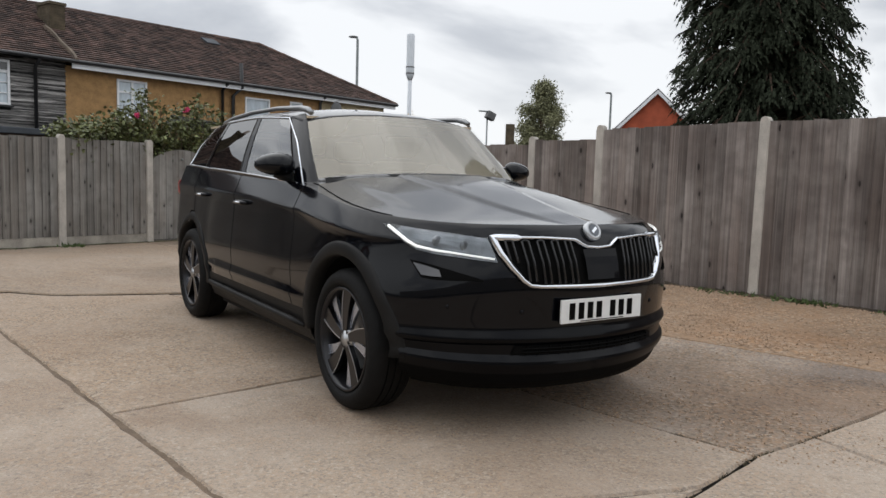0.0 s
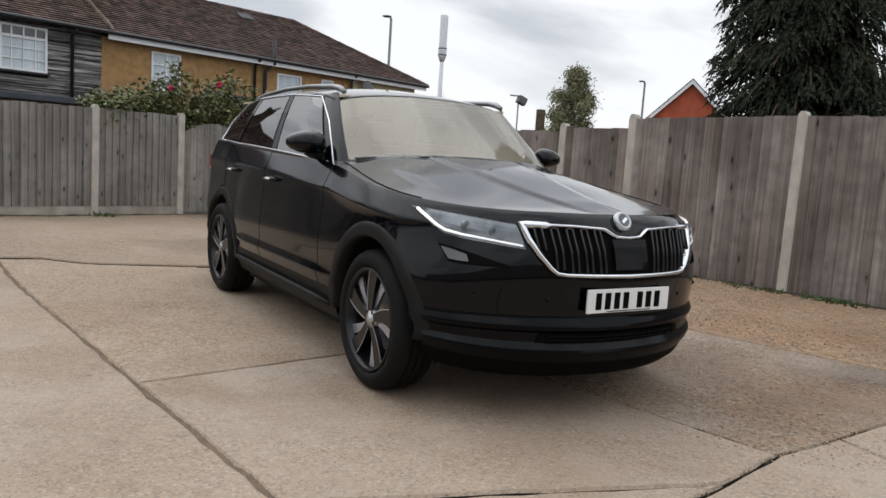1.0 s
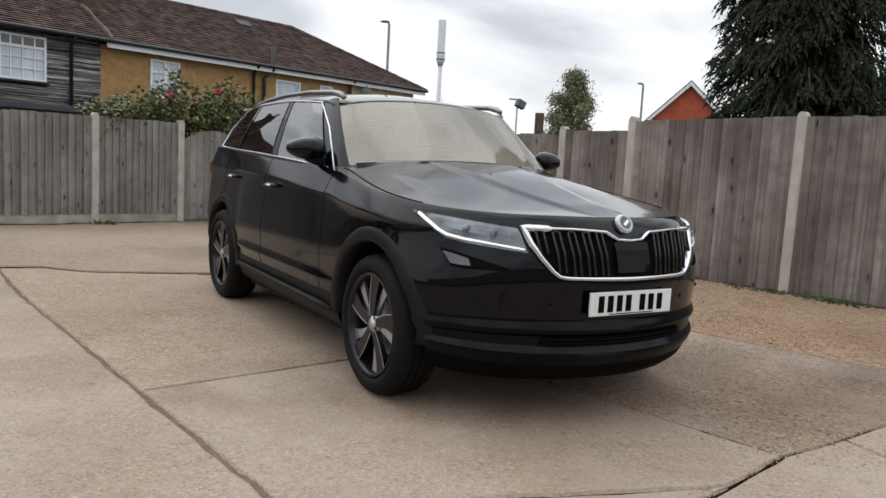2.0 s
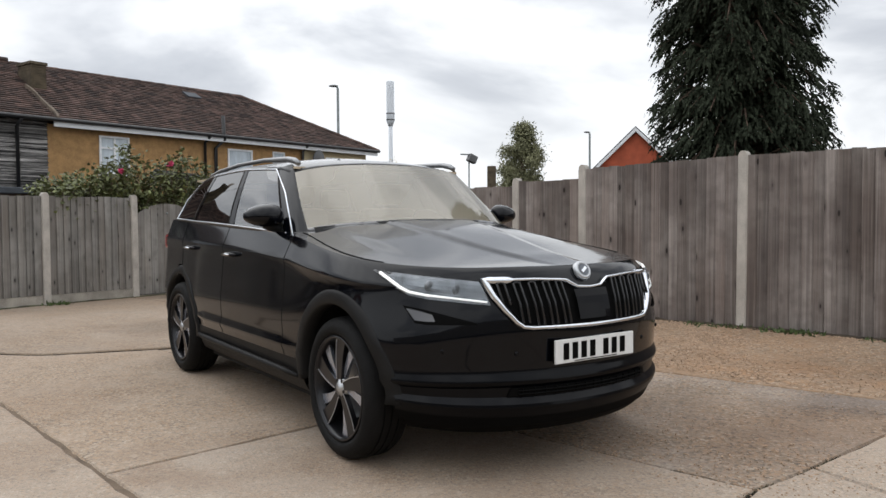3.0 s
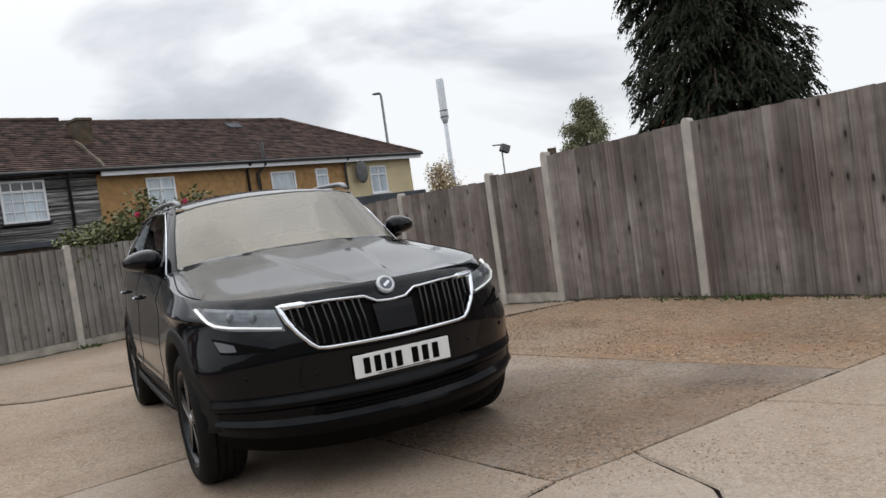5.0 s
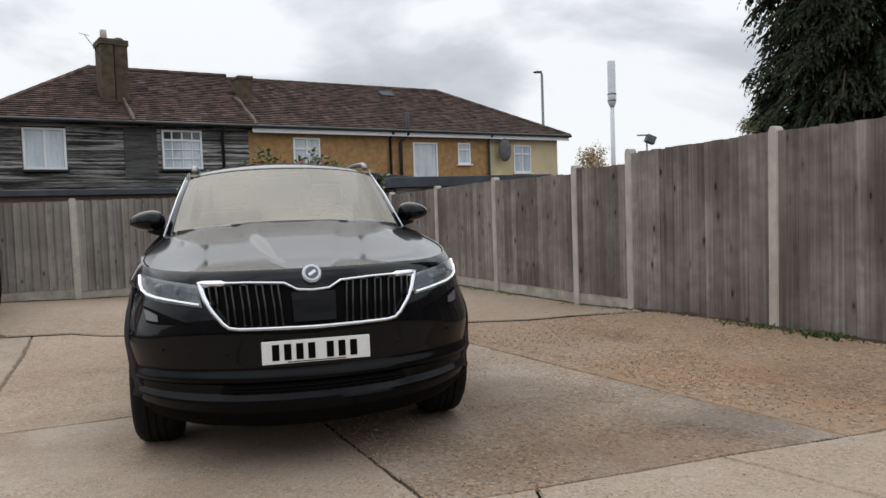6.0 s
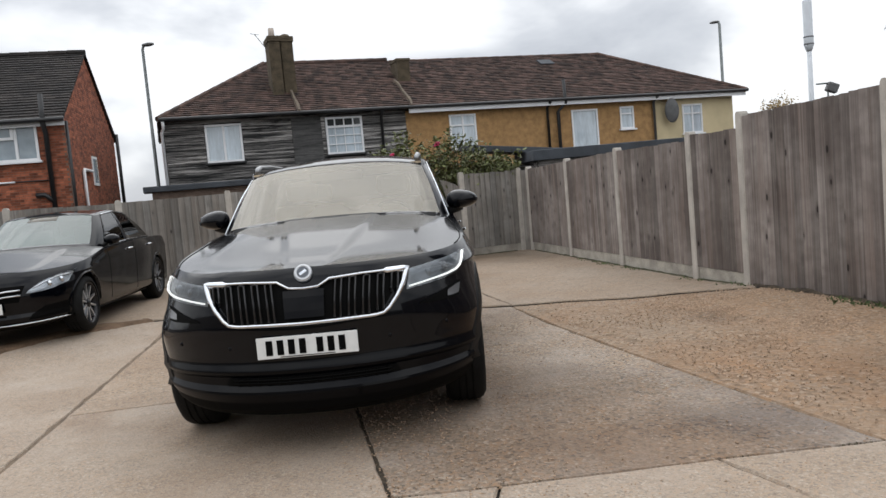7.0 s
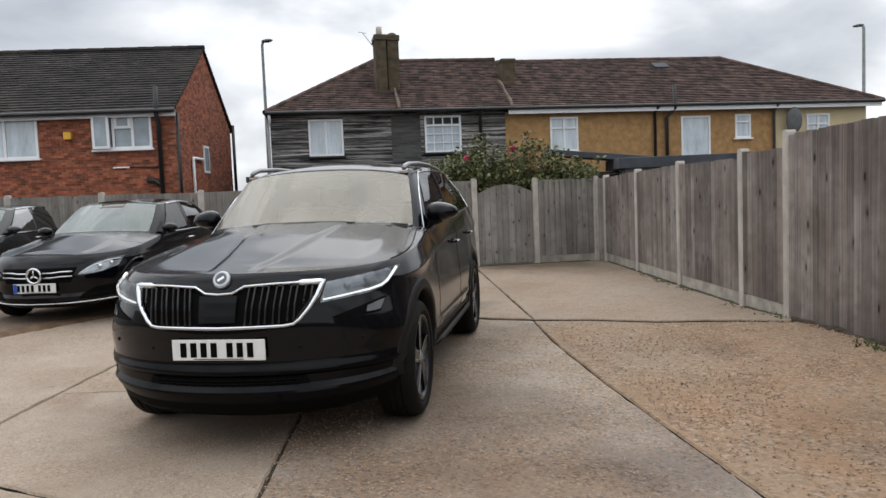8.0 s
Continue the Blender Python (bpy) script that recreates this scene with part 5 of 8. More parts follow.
def rose_bush():
    """The climbing bush that hangs over the back fence and the gate."""
    t = thing("climbing_rose", "straggling green rose bush leaning over the back fence", "bush", pose(0, 0, 0))
    rnd = random.Random(5)
    bm = bmesh.new()
    verts, faces = [], []
    pv, pf = [], []
    for k in range(260):
        s = rnd.uniform(-3.6, -0.15)
        w = 0.30 + 0.85 * math.exp(-((s + 1.75) / 1.0) ** 2)
        base = BACK_C + BACK_DIR * s + Vector((-0.766, 0.643, 0)) * rnd.uniform(0.08, 0.75)
        z1 = 1.66 + rnd.uniform(-0.1, 0.78) * w
        lean = Vector((rnd.uniform(-0.22, 0.22), rnd.uniform(-0.22, 0.22), 0))
        top = base + lean + Vector((0, 0, z1))
        low = base + Vector((0, 0, 1.15))
        bend = low.lerp(top, 0.6) + Vector((rnd.uniform(-0.08, 0.08), rnd.uniform(-0.08, 0.08), 0.05))
        tube(bm, [low, bend, top], [0.007, 0.005, 0.002], 5, cap=False)
        for i in range(46):
            u = rnd.uniform(0.15, 1)
            q = low.lerp(bend, u / 0.6) if u < 0.6 else bend.lerp(top, (u - 0.6) / 0.4)
            q = q + Vector((rnd.gauss(0, 0.05), rnd.gauss(0, 0.05), rnd.gauss(0, 0.04)))
            d = Vector((rnd.gauss(0, 1), rnd.gauss(0, 1), rnd.gauss(0.1, 0.7))).normalized()
            sd = d.cross(Vector((rnd.gauss(0, 0.6), rnd.gauss(0, 0.6), 1))).normalized()
            leaf(verts, faces, q, d, sd, rnd.uniform(0.05, 0.11), rnd.uniform(0.018, 0.036))
    for s, z in ((-1.62, 2.16), (-1.66, 2.13), (-2.5, 2.0)):
        c = BACK_C + BACK_DIR * s + Vector((-0.766, 0.643, 0)) * 0.2 + Vector((0, 0, z))
        for i in range(26):
            d = Vector((rnd.gauss(0, 1), rnd.gauss(0, 1), rnd.gauss(0, 1))).normalized()
            sd = d.cross(Vector((rnd.gauss(0, 1), rnd.gauss(0, 1), rnd.gauss(0, 1)))).normalized()
            leaf(pv, pf, c, d, sd, 0.055, 0.024)
    tagged(part("stem_mass", bm, M_BARK, t), kind="stuff")
    mesh_part("leaves", verts, faces, M_LEAF, t, "small green leaves", "stuff")
    mesh_part("flowers", pv, pf, M_PETAL, t, "pink rose blooms", "stuff")


def weeds():
    """Tufts of weeds and moss at the foot of the fences."""
    rnd = random.Random(9)
    for origin, dr, posts, lo, hi, cnt in ((PB, RIGHT_DIR, RIGHT_POSTS, -3.5, 6.5, 42), (BACK_C, BACK_DIR, BACK_POSTS, -7.0, -2.6, 9)):
        t = thing("weeds", "low green weeds and moss along the foot of the fence", "weeds", pose(0, 0, 0), kind="stuff")
        verts, faces = [], []
        side = Vector((-0.706, -0.708, 0)) if origin is PB else Vector((0.766, -0.643, 0))
        for k in range(cnt):
            s = rnd.uniform(lo, hi)
            big = 1.0
            if origin is PB and k < 10:
                s, big = (-0.55 + rnd.gauss(0, 0.13), 1.7) if k < 6 else (0.2 + rnd.gauss(0, 0.1), 1.2)
            if origin is not PB and k < 4:
                s, big = -3.62 + rnd.gauss(0, 0.05), 1.8
            c = origin + dr * s + side * rnd.uniform(0.05, 0.14)
            c.z = height(c.x, c.y)
            for i in range(26):
                d = Vector((rnd.gauss(0, 0.7), rnd.gauss(0, 0.7), rnd.uniform(0.3, 1.1))).normalized()
                sd = d.cross(Vector((rnd.gauss(0, 1), rnd.gauss(0, 1), 0.3))).normalized()
                leaf(verts, faces, c + Vector((rnd.gauss(0, 0.05), rnd.gauss(0, 0.05), 0)) * big, d, sd, rnd.uniform(0.02, 0.055) * big, rnd.uniform(0.005, 0.011) * big)
        mesh_part("tufts", verts, faces, M_GRASS, t, "", "stuff")


def moss():
    """Moss and small weeds in the open joint that crosses the yard."""
    rnd = random.Random(17)
    t = thing("moss", "dull green moss growing in the open concrete joint", "moss", pose(0, 0, 0), kind="stuff")
    verts, faces = [], []
    pl = [(0.55, 2.25), (1.05, 2.75), (1.40, 3.12), (1.80, 3.40), (2.60, 4.02), (3.3, 4.55)]
    for a, b in zip(pl, pl[1:]):
        p, q = Vector(a), Vector(b)
        for k in range(int((q - p).length * 420)):
            u = rnd.random()
            c = p.lerp(q, u)
            if noise.noise(Vector((c.x * 3, c.y * 3, 5))) < (-0.05 if c.x < 1.9 else 0.22):
                continue
            w = 0.017 if c.x < 1.9 else 0.009
            o = Vector((c.x + rnd.gauss(0, w), c.y + rnd.gauss(0, w), -0.014))
            d = Vector((rnd.gauss(0, 0.6), rnd.gauss(0, 0.6), 1)).normalized()
            sd = d.cross(Vector((rnd.gauss(0, 1), rnd.gauss(0, 1), 0.2))).normalized()
            leaf(verts, faces, o, d, sd, rnd.uniform(0.006, 0.015), rnd.uniform(0.003, 0.006))
    mesh_part("moss_tufts", verts, faces, M_MOSS, t, "", "stuff")


def gravel():
    """The gravel strip: a bed with a thin, uneven edge and loose stones."""
    rnd = random.Random(13)
    def inside(x, y):
        side = (x + y - 10.70) / 1.41421
        m = (x - 3.25) * 0.671 + (y - 4.50) * 0.742 - 0.02 + noise.noise(Vector((x * 1.3, y * 1.3, 7))) * 0.05
        k = (x - 3.36) * -0.61 + (y - 4.62) * 0.79
        b = (x + 0.4) * 0.322 - (y - 7.80) * 0.947 - 0.02
        return side < 0 and m > 0 and k > -0.05 and b > 0
    # bed
    bm = bmesh.new()
    st = 0.09
    grid = {}
    def vert(i, j):
        if (i, j) not in grid:
            x, y = i * st, j * st
            w = noise.noise(Vector((x * 2, y * 2, 3))) * 0.012 + noise.noise(Vector((x * 7, y * 7, 1))) * 0.006
            grid[i, j] = bm.verts.new((x + rnd.uniform(-0.02, 0.02), y + rnd.uniform(-0.02, 0.02), height(x, y) + 0.004 + w * 0.7 + 0.010 * step(1.6, 0.2, (10.7 - x - y) / 1.414)))
        return grid[i, j]
    for i in range(-2, 90):
        for j in range(10, 102):
            if inside((i + 0.5) * st, (j + 0.5) * st):
                bm.faces.new((vert(i, j), vert(i + 1, j), vert(i + 1, j + 1), vert(i, j + 1)))
    bm.verts.ensure_lookup_table()
    for v in bm.verts:
        if len(v.link_faces) < 4:
            v.co.z -= 0.030
    tagged(part("gravel_bed", bm, M_GRAVEL, ground, "sandy gravel over old concrete", smooth=True), kind="stuff")
    verts, faces = [], []
    octa = [(1, 0, 0), (0, 1, 0), (-1, 0, 0), (0, -1, 0), (0, 0, 1), (0, 0, -1)]
    of = [(0, 1, 4), (1, 2, 4), (2, 3, 4), (3, 0, 4), (1, 0, 5), (2, 1, 5), (3, 2, 5), (0, 3, 5)]
    n = 0
    while n < 17000:
        x, y = rnd.uniform(-0.3, 6.6), rnd.uniform(3.0, 9.0)
        near = inside(x, y)
        if not near:
            # strays on the lane and the slabs
            lane = (x - 1.4) * 0.69 + (y - 3.12) * 0.72
            if rnd.random() > 0.10 * step(1.3, 0.2, lane) + 0.012 or lane < -0.15 or x + y > 10.6:
                continue
        side = (10.7 - x - y) / 1.414
        if near and rnd.random() > (0.10 + 0.90 * step(1.7, 0.2, side) ** 1.5) * (0.25 + 1.1 * step(-0.25, 0.35, noise.noise(Vector((x * 1.1, y * 1.1, 2))))):
            continue
        r = rnd.uniform(0.004, 0.0105) * (1.4 if near and rnd.random() < 0.12 else 1) * (1 if near else 0.75)
        sq = [r * rnd.uniform(0.7, 1.2), r * rnd.uniform(0.7, 1.2), r * rnd.uniform(0.45, 0.8)]
        a = rnd.uniform(0, math.pi)
        ca, sa = math.cos(a), math.sin(a)
        z = height(x, y) + (0.008 if near else 0.0) + sq[2] * 0.35
        b = len(verts)
        for o in octa:
            px, py, pz = o[0] * sq[0], o[1] * sq[1], o[2] * sq[2]
            verts.append((x + px * ca - py * sa, y + px * sa + py * ca, z + pz))
        faces += [tuple(b + k for k in f) for f in of]
        n += 1
    t = thing("gravel", "loose orange and grey flint gravel by the fence", "gravel", pose(0, 0, 0), kind="stuff")
    mesh_part("stones", verts, faces, M_STONE, t, "", "stuff")


# ---------------------------------------------------------------- cars
M_PAINT = mat("black_car_paint", (0.0012, 0.0016, 0.0030), 0.25, coat=1.0, spec=0.02)
M_PAINT.node_tree.nodes["Principled BSDF"].inputs["Coat Roughness"].default_value = 0.07
M_PAINT.node_tree.nodes["Principled BSDF"].inputs["Coat IOR"].default_value = 1.325
M_GLOSS = mat("gloss_black_trim", (0.004, 0.004, 0.005), 0.12, coat=0.18, spec=0.06)
M_PLASTIC = mat("black_bumper_plastic", (0.011, 0.011, 0.011), 0.50, spec=0.15, var=0.25, scale=9, fine=220, bump=0.12, bump_scale=400)
M_BUMPER = mat("satin_black_bumper", (0.0012, 0.0015, 0.0025), 0.38, coat=0.27, spec=0.03)
M_BUMPER.node_tree.nodes["Principled BSDF"].inputs["Coat Roughness"].default_value = 0.10
M_GRILLE = mat("gloss_grille_bar", (0.012, 0.012, 0.013), 0.30, coat=0.3, spec=0.3)
M_CHROME = mat("chrome_trim", (0.66, 0.68, 0.71), 0.13, metal=1.0)
M_SATIN = mat("satin_silver", (0.45, 0.46, 0.47), 0.34, metal=0.9)
M_TYRE = mat("tyre_rubber", (0.007, 0.007, 0.007), 0.7, spec=0.16, var=0.4, scale=14, fine=150, bump=0.15)
M_ALLOY = mat("anthracite_alloy", (0.012, 0.012, 0.014), 0.28, metal=0.4)
M_GREYFACE = mat("grey_machined_alloy", (0.44, 0.47, 0.54), 0.26, metal=0.8)
M_MACHINED = mat("machined_alloy", (0.60, 0.62, 0.66), 0.30, metal=0.85)
# the windscreen's beige brightness is painted: a diffuse layer for reflected sky
M_GLASS = glass_mat("windscreen_glass", (0.78, 0.77, 0.70), 0.0, 1.85, sheen=0.38)
M_PRIVACY = glass_mat("privacy_glass", (0.06, 0.07, 0.08), 0.0, 3.8)
M_SIDEGLASS = glass_mat("side_glass", (0.70, 0.80, 0.75), 0.0, 4.2)
M_SHADE = glass_mat("shaded_glass", (0.30, 0.30, 0.29), 0.0, 1.85, sheen=0.45, sheen_color=(0.33, 0.30, 0.24))
M_LENS = glass_mat("lamp_lens", (0.90, 0.93, 0.95), 0.0, 1.45)
M_LAMP_IN = mat("lamp_housing", (0.20, 0.21, 0.22), 0.3, metal=0.6, var=0.5, scale=18)
M_DRL = lit("daytime_running_light", (1.0, 0.99, 0.96), 1.0)
M_PLATE = mat("white_plate", (0.72, 0.73, 0.72), 0.4, var=0.06, scale=20)
M_INK = mat("plate_black", (0.004, 0.004, 0.004), 0.6, spec=0.03)
M_BLUE = mat("plate_blue", (0.02, 0.08, 0.42), 0.5)
M_TRIM_IN = mat("beige_cabin", (0.50, 0.40, 0.28), 0.8, var=0.2, scale=6, fine=60)
M_DASH = mat("dark_dashboard", (0.03, 0.03, 0.03), 0.7, var=0.2, scale=8)
M_BADGE = mat("grey_badge_field", (0.10, 0.11, 0.125), 0.3, metal=0.5)
M_FOG = mat("smoked_fog_lens", (0.09, 0.092, 0.098), 0.20, coat=0.6, spec=0.2)
M_RAIL = mat("dark_satin_rail", (0.28, 0.285, 0.29), 0.36, metal=0.8)
M_FRIT = mat("black_glass_border", (0.006, 0.006, 0.007), 0.12, coat=0.5)
M_RED = mat("red_lamp", (0.35, 0.015, 0.015), 0.15, coat=0.8)


def curve(table):
    """A smooth function through (x, value) pairs."""
    xs = [p[0] for p in table]
    vs = [p[1] for p in table]

    def f(x):
        if x <= xs[0]:
            return vs[0]
        if x >= xs[-1]:
            return vs[-1]
        i = max(k for k in range(len(xs) - 1) if xs[k] <= x)
        h = xs[i + 1] - xs[i]
        u = (x - xs[i]) / h
        m = [(vs[min(k + 1, len(xs) - 1)] - vs[max(k - 1, 0)]) / (xs[min(k + 1, len(xs) - 1)] - xs[max(k - 1, 0)]) for k in (i, i + 1)]
        return (2 * u ** 3 - 3 * u ** 2 + 1) * vs[i] + (u ** 3 - 2 * u ** 2 + u) * h * m[0] + (-2 * u ** 3 + 3 * u ** 2) * vs[i + 1] + (u ** 3 - u ** 2) * h * m[1]
    return f


def line(table):
    def f(x):
        if x <= table[0][0]:
            return table[0][1]
        for (a, u), (b, v) in zip(table, table[1:]):
            if x <= b:
                return u + (v - u) * (x - a) / (b - a)
        return table[-1][1]
    return f


class Shell:
    """The outer form of a car: x across, y back from the nose, z up. Rings of (z, nose y, half width) from sill to belt."""

    def __init__(self, spec):
        self.s = spec
        upper, lower = spec["nose"], spec.get("nose_low", spec["nose"])
        z_low, z_high = spec.get("nose_blend", (0.0, 0.1))

        def fall(q, z):
            k = step(z_low, z_high, z)
            return lower(q) * (1 - k) + upper(q) * k
        self.h = fall
        self.hr = curve(spec["tail"])
        self.yf = line([(r[0], r[1]) for r in spec["rings"]])
        self.w = line([(r[0], r[2]) for r in spec["rings"]])
        self.yr = line(spec["rear"])
        aft = curve(spec["belt"])
        y0, z0, k, run = spec["fore"]
        self.belt = lambda y: aft(y) if y > spec["belt"][0][0] else z0 + k * max(0.0, (y - y0) / run) ** 1.5
        self.ztop = spec["rings"][-1][0]
        self.side = [y for y in spec["side"]]

    def lift(self, z, q, y):
        k = self.s["lift"]
        low = k * q ** 4 * step(0.50, 0.30, z)
        if y > 0.9:
            low = 0.10 * step(0.62, 0.36, z) * (1 - 0.6 * step(0.9, 1.4, y))
        up = 0.0
        zb = self.s["lift_from"]
        if z > zb:
            up = (self.belt(y) - self.ztop) * (z - zb) / (self.ztop - zb)
        return z + low + up

    def at(self, x, z, out=0.0):
        """A point on the nose at (x, z), moved outward by out."""
        def on(px, pz):
            return Vector((px, self.yf(pz) + self.h(min(1.0, abs(px) / self.w(pz)), pz), pz))
        p = on(x, z)
        q = abs(x) / self.w(z)
        e = 0.01
        tx = on(abs(x) + e, z) - on(abs(x), z) if q < 0.985 else Vector((0, 1, 0))
        tz = Vector((0, self.yf(z + e) - self.yf(z - e), 2 * e))
        n = tx.cross(tz)
        n = n.normalized() if n.length else Vector((0, -1, 0))
        if n.y > 0:
            n = -n
        if n.x * x < 0:
            n.x = -n.x
        return p + n * out

    def xat(self, y, z):
        """The half width of the shell at (y, z)."""
        w = self.w(z)
        a = self.yf(z)
        if y >= a + self.h(1, z):
            return w * self.s["taper"](y) * self.lean(z, y)
        lo, hi = 0.0, 1.0
        for _ in range(24):
            m = (lo + hi) / 2
            if a + self.h(m, z) < y:
                lo = m
            else:
                hi = m
        return lo * w

    def lean(self, z, y):
        """The doors lean in above their widest line, so that they take the sky's light."""
        k = self.s.get("lean", 0.0)
        ledge = self.s.get("ledge", 0.0) * step(0.36, 0.43, z) * step(0.58, 0.45, z) * step(1.25, 1.7, y) * step(3.35, 3.0, y)
        return 1 + ledge - k * (step(0.60, 0.93, z) * 0.8 + 0.2 * step(0.85, 1.0, z)) * step(1.0, 1.75, y)

    def half(self, z):
        """Half a ring: points from the nose round to the tail, with q for the nose."""
        w, pts = self.w(z), []
        for q in self.s["q"]:
            y = self.yf(z) + self.h(q, z)
            pts.append((q * w, y, self.lift(z, q, y)))
        y_end, first = self.yf(z) + self.h(1, z), self.side[0]
        for k in range(1, 12):
            y = y_end + (first - y_end) * k / 12
            pts.append((w * self.s["taper"](y) * self.lean(z, y), y, self.lift(z, 1, y)))
        for y in self.side:
            t = self.s["taper"](y) * self.lean(z, y)
            pts.append((w * t, y, self.lift(z, 1, y)))
        t = self.s["taper"](5) * self.lean(z, 5)
        for q in self.s["qr"]:
            y = self.yr(z) - self.hr(q)
            pts.append((q * w * t, y, self.lift(z, q if z > 0.5 else 0.3, y)))
        return pts


def sharp(ob, deg=28):
    ob.data.polygons.foreach_set("use_smooth", [True] * len(ob.data.polygons))
    ob.data.set_sharp_from_angle(angle=radians(deg))


def corner_normals(quads, deg):
    """For every corner of every face, a normal smoothed over its neighbours but kept apart at creases."""
    limit = math.cos(radians(deg))
    keys = [[tuple(round(c, 4) for c in p) for p in q] for q in quads]
    flat = []
    at = {}
    for k, q in enumerate(quads):
        n = Vector((0, 0, 0))
        for a in range(1, len(q) - 1):
            n += (Vector(q[a]) - Vector(q[0])).cross(Vector(q[a + 1]) - Vector(q[0]))
        flat.append(n)
        for key in keys[k]:
            at.setdefault(key, []).append(k)
    unit = [n.normalized() if n.length > 1e-12 else None for n in flat]
    out = []
    for k, q in enumerate(quads):
        row = []
        for key in keys[k]:
            n = Vector((0, 0, 0))
            for m in at[key]:
                if unit[k] is not None and unit[m] is not None and unit[k].dot(unit[m]) > limit:
                    n += flat[m]
            row.append(n.normalized() if n.length > 1e-12 else Vector((0, 0, 1)))
        out.append(row)
    return out


def panel(name, quads, normals, material, car, thick=0.006):
    """One sheet-metal panel with an inner skin and a rim; its outer shading runs on into its neighbours."""
    vmap, verts, nsum, fs, ns = {}, [], [], [], []
    for q, nn in zip(quads, normals):
        ids, keep = [], []
        for p, n in zip(q, nn):
            k = tuple(round(c, 5) for c in p)
            if k not in vmap:
                vmap[k] = len(verts)
                verts.append(Vector(p))
                nsum.append(Vector((0, 0, 0)))
            if vmap[k] not in ids:
                ids.append(vmap[k])
                keep.append(n)
                nsum[vmap[k]] += n
        if len(ids) > 2:
            fs.append(ids)
            ns.append(keep)
    n = len(verts)
    inner = [v - (m.normalized() if m.length > 1e-9 else Vector((0, 0, 1))) * thick for v, m in zip(verts, nsum)]
    edges = {}
    for f in fs:
        for a, b in zip(f, f[1:] + f[:1]):
            edges[a, b] = edges.get((a, b), 0) + 1
    faces = fs + [[k + n for k in f[::-1]] for f in fs]
    loops = [v for row in ns for v in row] + [-v for row in ns for v in row[::-1]]
    pts = verts + inner
    for a, b in edges:
        if (b, a) not in edges:
            faces.append([b, a, a + n, b + n])
            side = (pts[a] - pts[b]).cross(pts[a + n] - pts[b])
            loops += [side.normalized() if side.length > 1e-12 else Vector((0, 0, 1))] * 4
    ob = mesh_part(name, pts, faces, material, car)
    me = ob.data
    me.polygons.foreach_set("use_smooth", [True] * len(me.polygons))
    if len(me.loops) == len(loops):
        me.normals_split_custom_set([tuple(v) for v in loops])
    return ob


def build_shell(car, S, classify, mats):
    """Split the shell into its panels: classify(y, z, i) names the panel of each face, or None for an opening."""
    zs = [r[0] for r in S.s["rings"]]
    rings = [S.half(z) for z in zs]
    n = len(rings[0])
    names, quads = [], []
    for sgn in (1, -1):
        for j in range(len(zs) - 1):
            for i in range(n - 1):
                quad = [rings[j][i], rings[j][i + 1], rings[j + 1][i + 1], rings[j + 1][i]]
                cx, cy, cz = (sum(p[k] for p in quad) / 4 for k in range(3))
                names.append(classify(cy, cz, zs[j], sgn, cx))
                quads.append([(sgn * p[0], p[1], p[2]) for p in (quad if sgn > 0 else quad[::-1])])
    normals = corner_normals(quads, 24)
    panels = {}
    for name, q, nn in zip(names, quads, normals):
        if name:
            panels.setdefault(name, []).append((q, nn))
    out = {}
    for (name, key), rows in panels.items():
        out[name, key] = panel(name, [r[0] for r in rows], [r[1] for r in rows], mats[name], car)
    return out, rings[-1]


def build_top(car, S, top, crown, ridge, cowl, deck_from, paint, inner):
    """The bonnet, the wing tops beside it, the cover under the cabin and the boot lid, as sheets between the belt's two sides."""
    rows = [p for k, p in enumerate(top) if k == 0 or p[1] > top[k - 1][1] + 1e-4]
    qs = [-1 + 2 * k / 96 for k in range(97)]
    edge = S.s["shut"]

    def pt(p, q):
        x = q * p[0]
        return (x, p[1], p[2] + crown(p[1]) * (1 - abs(q) ** 2.2) + ridge(abs(x), p[1]))
    names, quads = [], []
    for a, b in zip(rows, rows[1:]):
        y = (a[1] + b[1]) / 2
        for k in range(96):
            qm = (qs[k] + qs[k + 1]) / 2
            x = abs(qm) * (a[0] + b[0]) / 2
            if y < cowl(x):
                name = "bonnet" if abs(qm) < edge else ("wing" if qm > 0 else "wing ")
            elif y > deck_from:
                name = "boot_lid"
            else:
                name = "cabin_floor" if abs(qm) < 0.955 else "belt_rail"
            names.append(name)
            quads.append([pt(a, qs[k]), pt(a, qs[k + 1]), pt(b, qs[k + 1]), pt(b, qs[k])])
    normals = corner_normals(quads, 40)
    groups = {}
    for name, q, nn in zip(names, quads, normals):
        groups.setdefault(name, []).append((q, nn))
    for name, g in groups.items():
        panel(name.strip(), [r[0] for r in g], [r[1] for r in g], inner if name == "cabin_floor" else paint, car, 0.004)
    return rows, pt


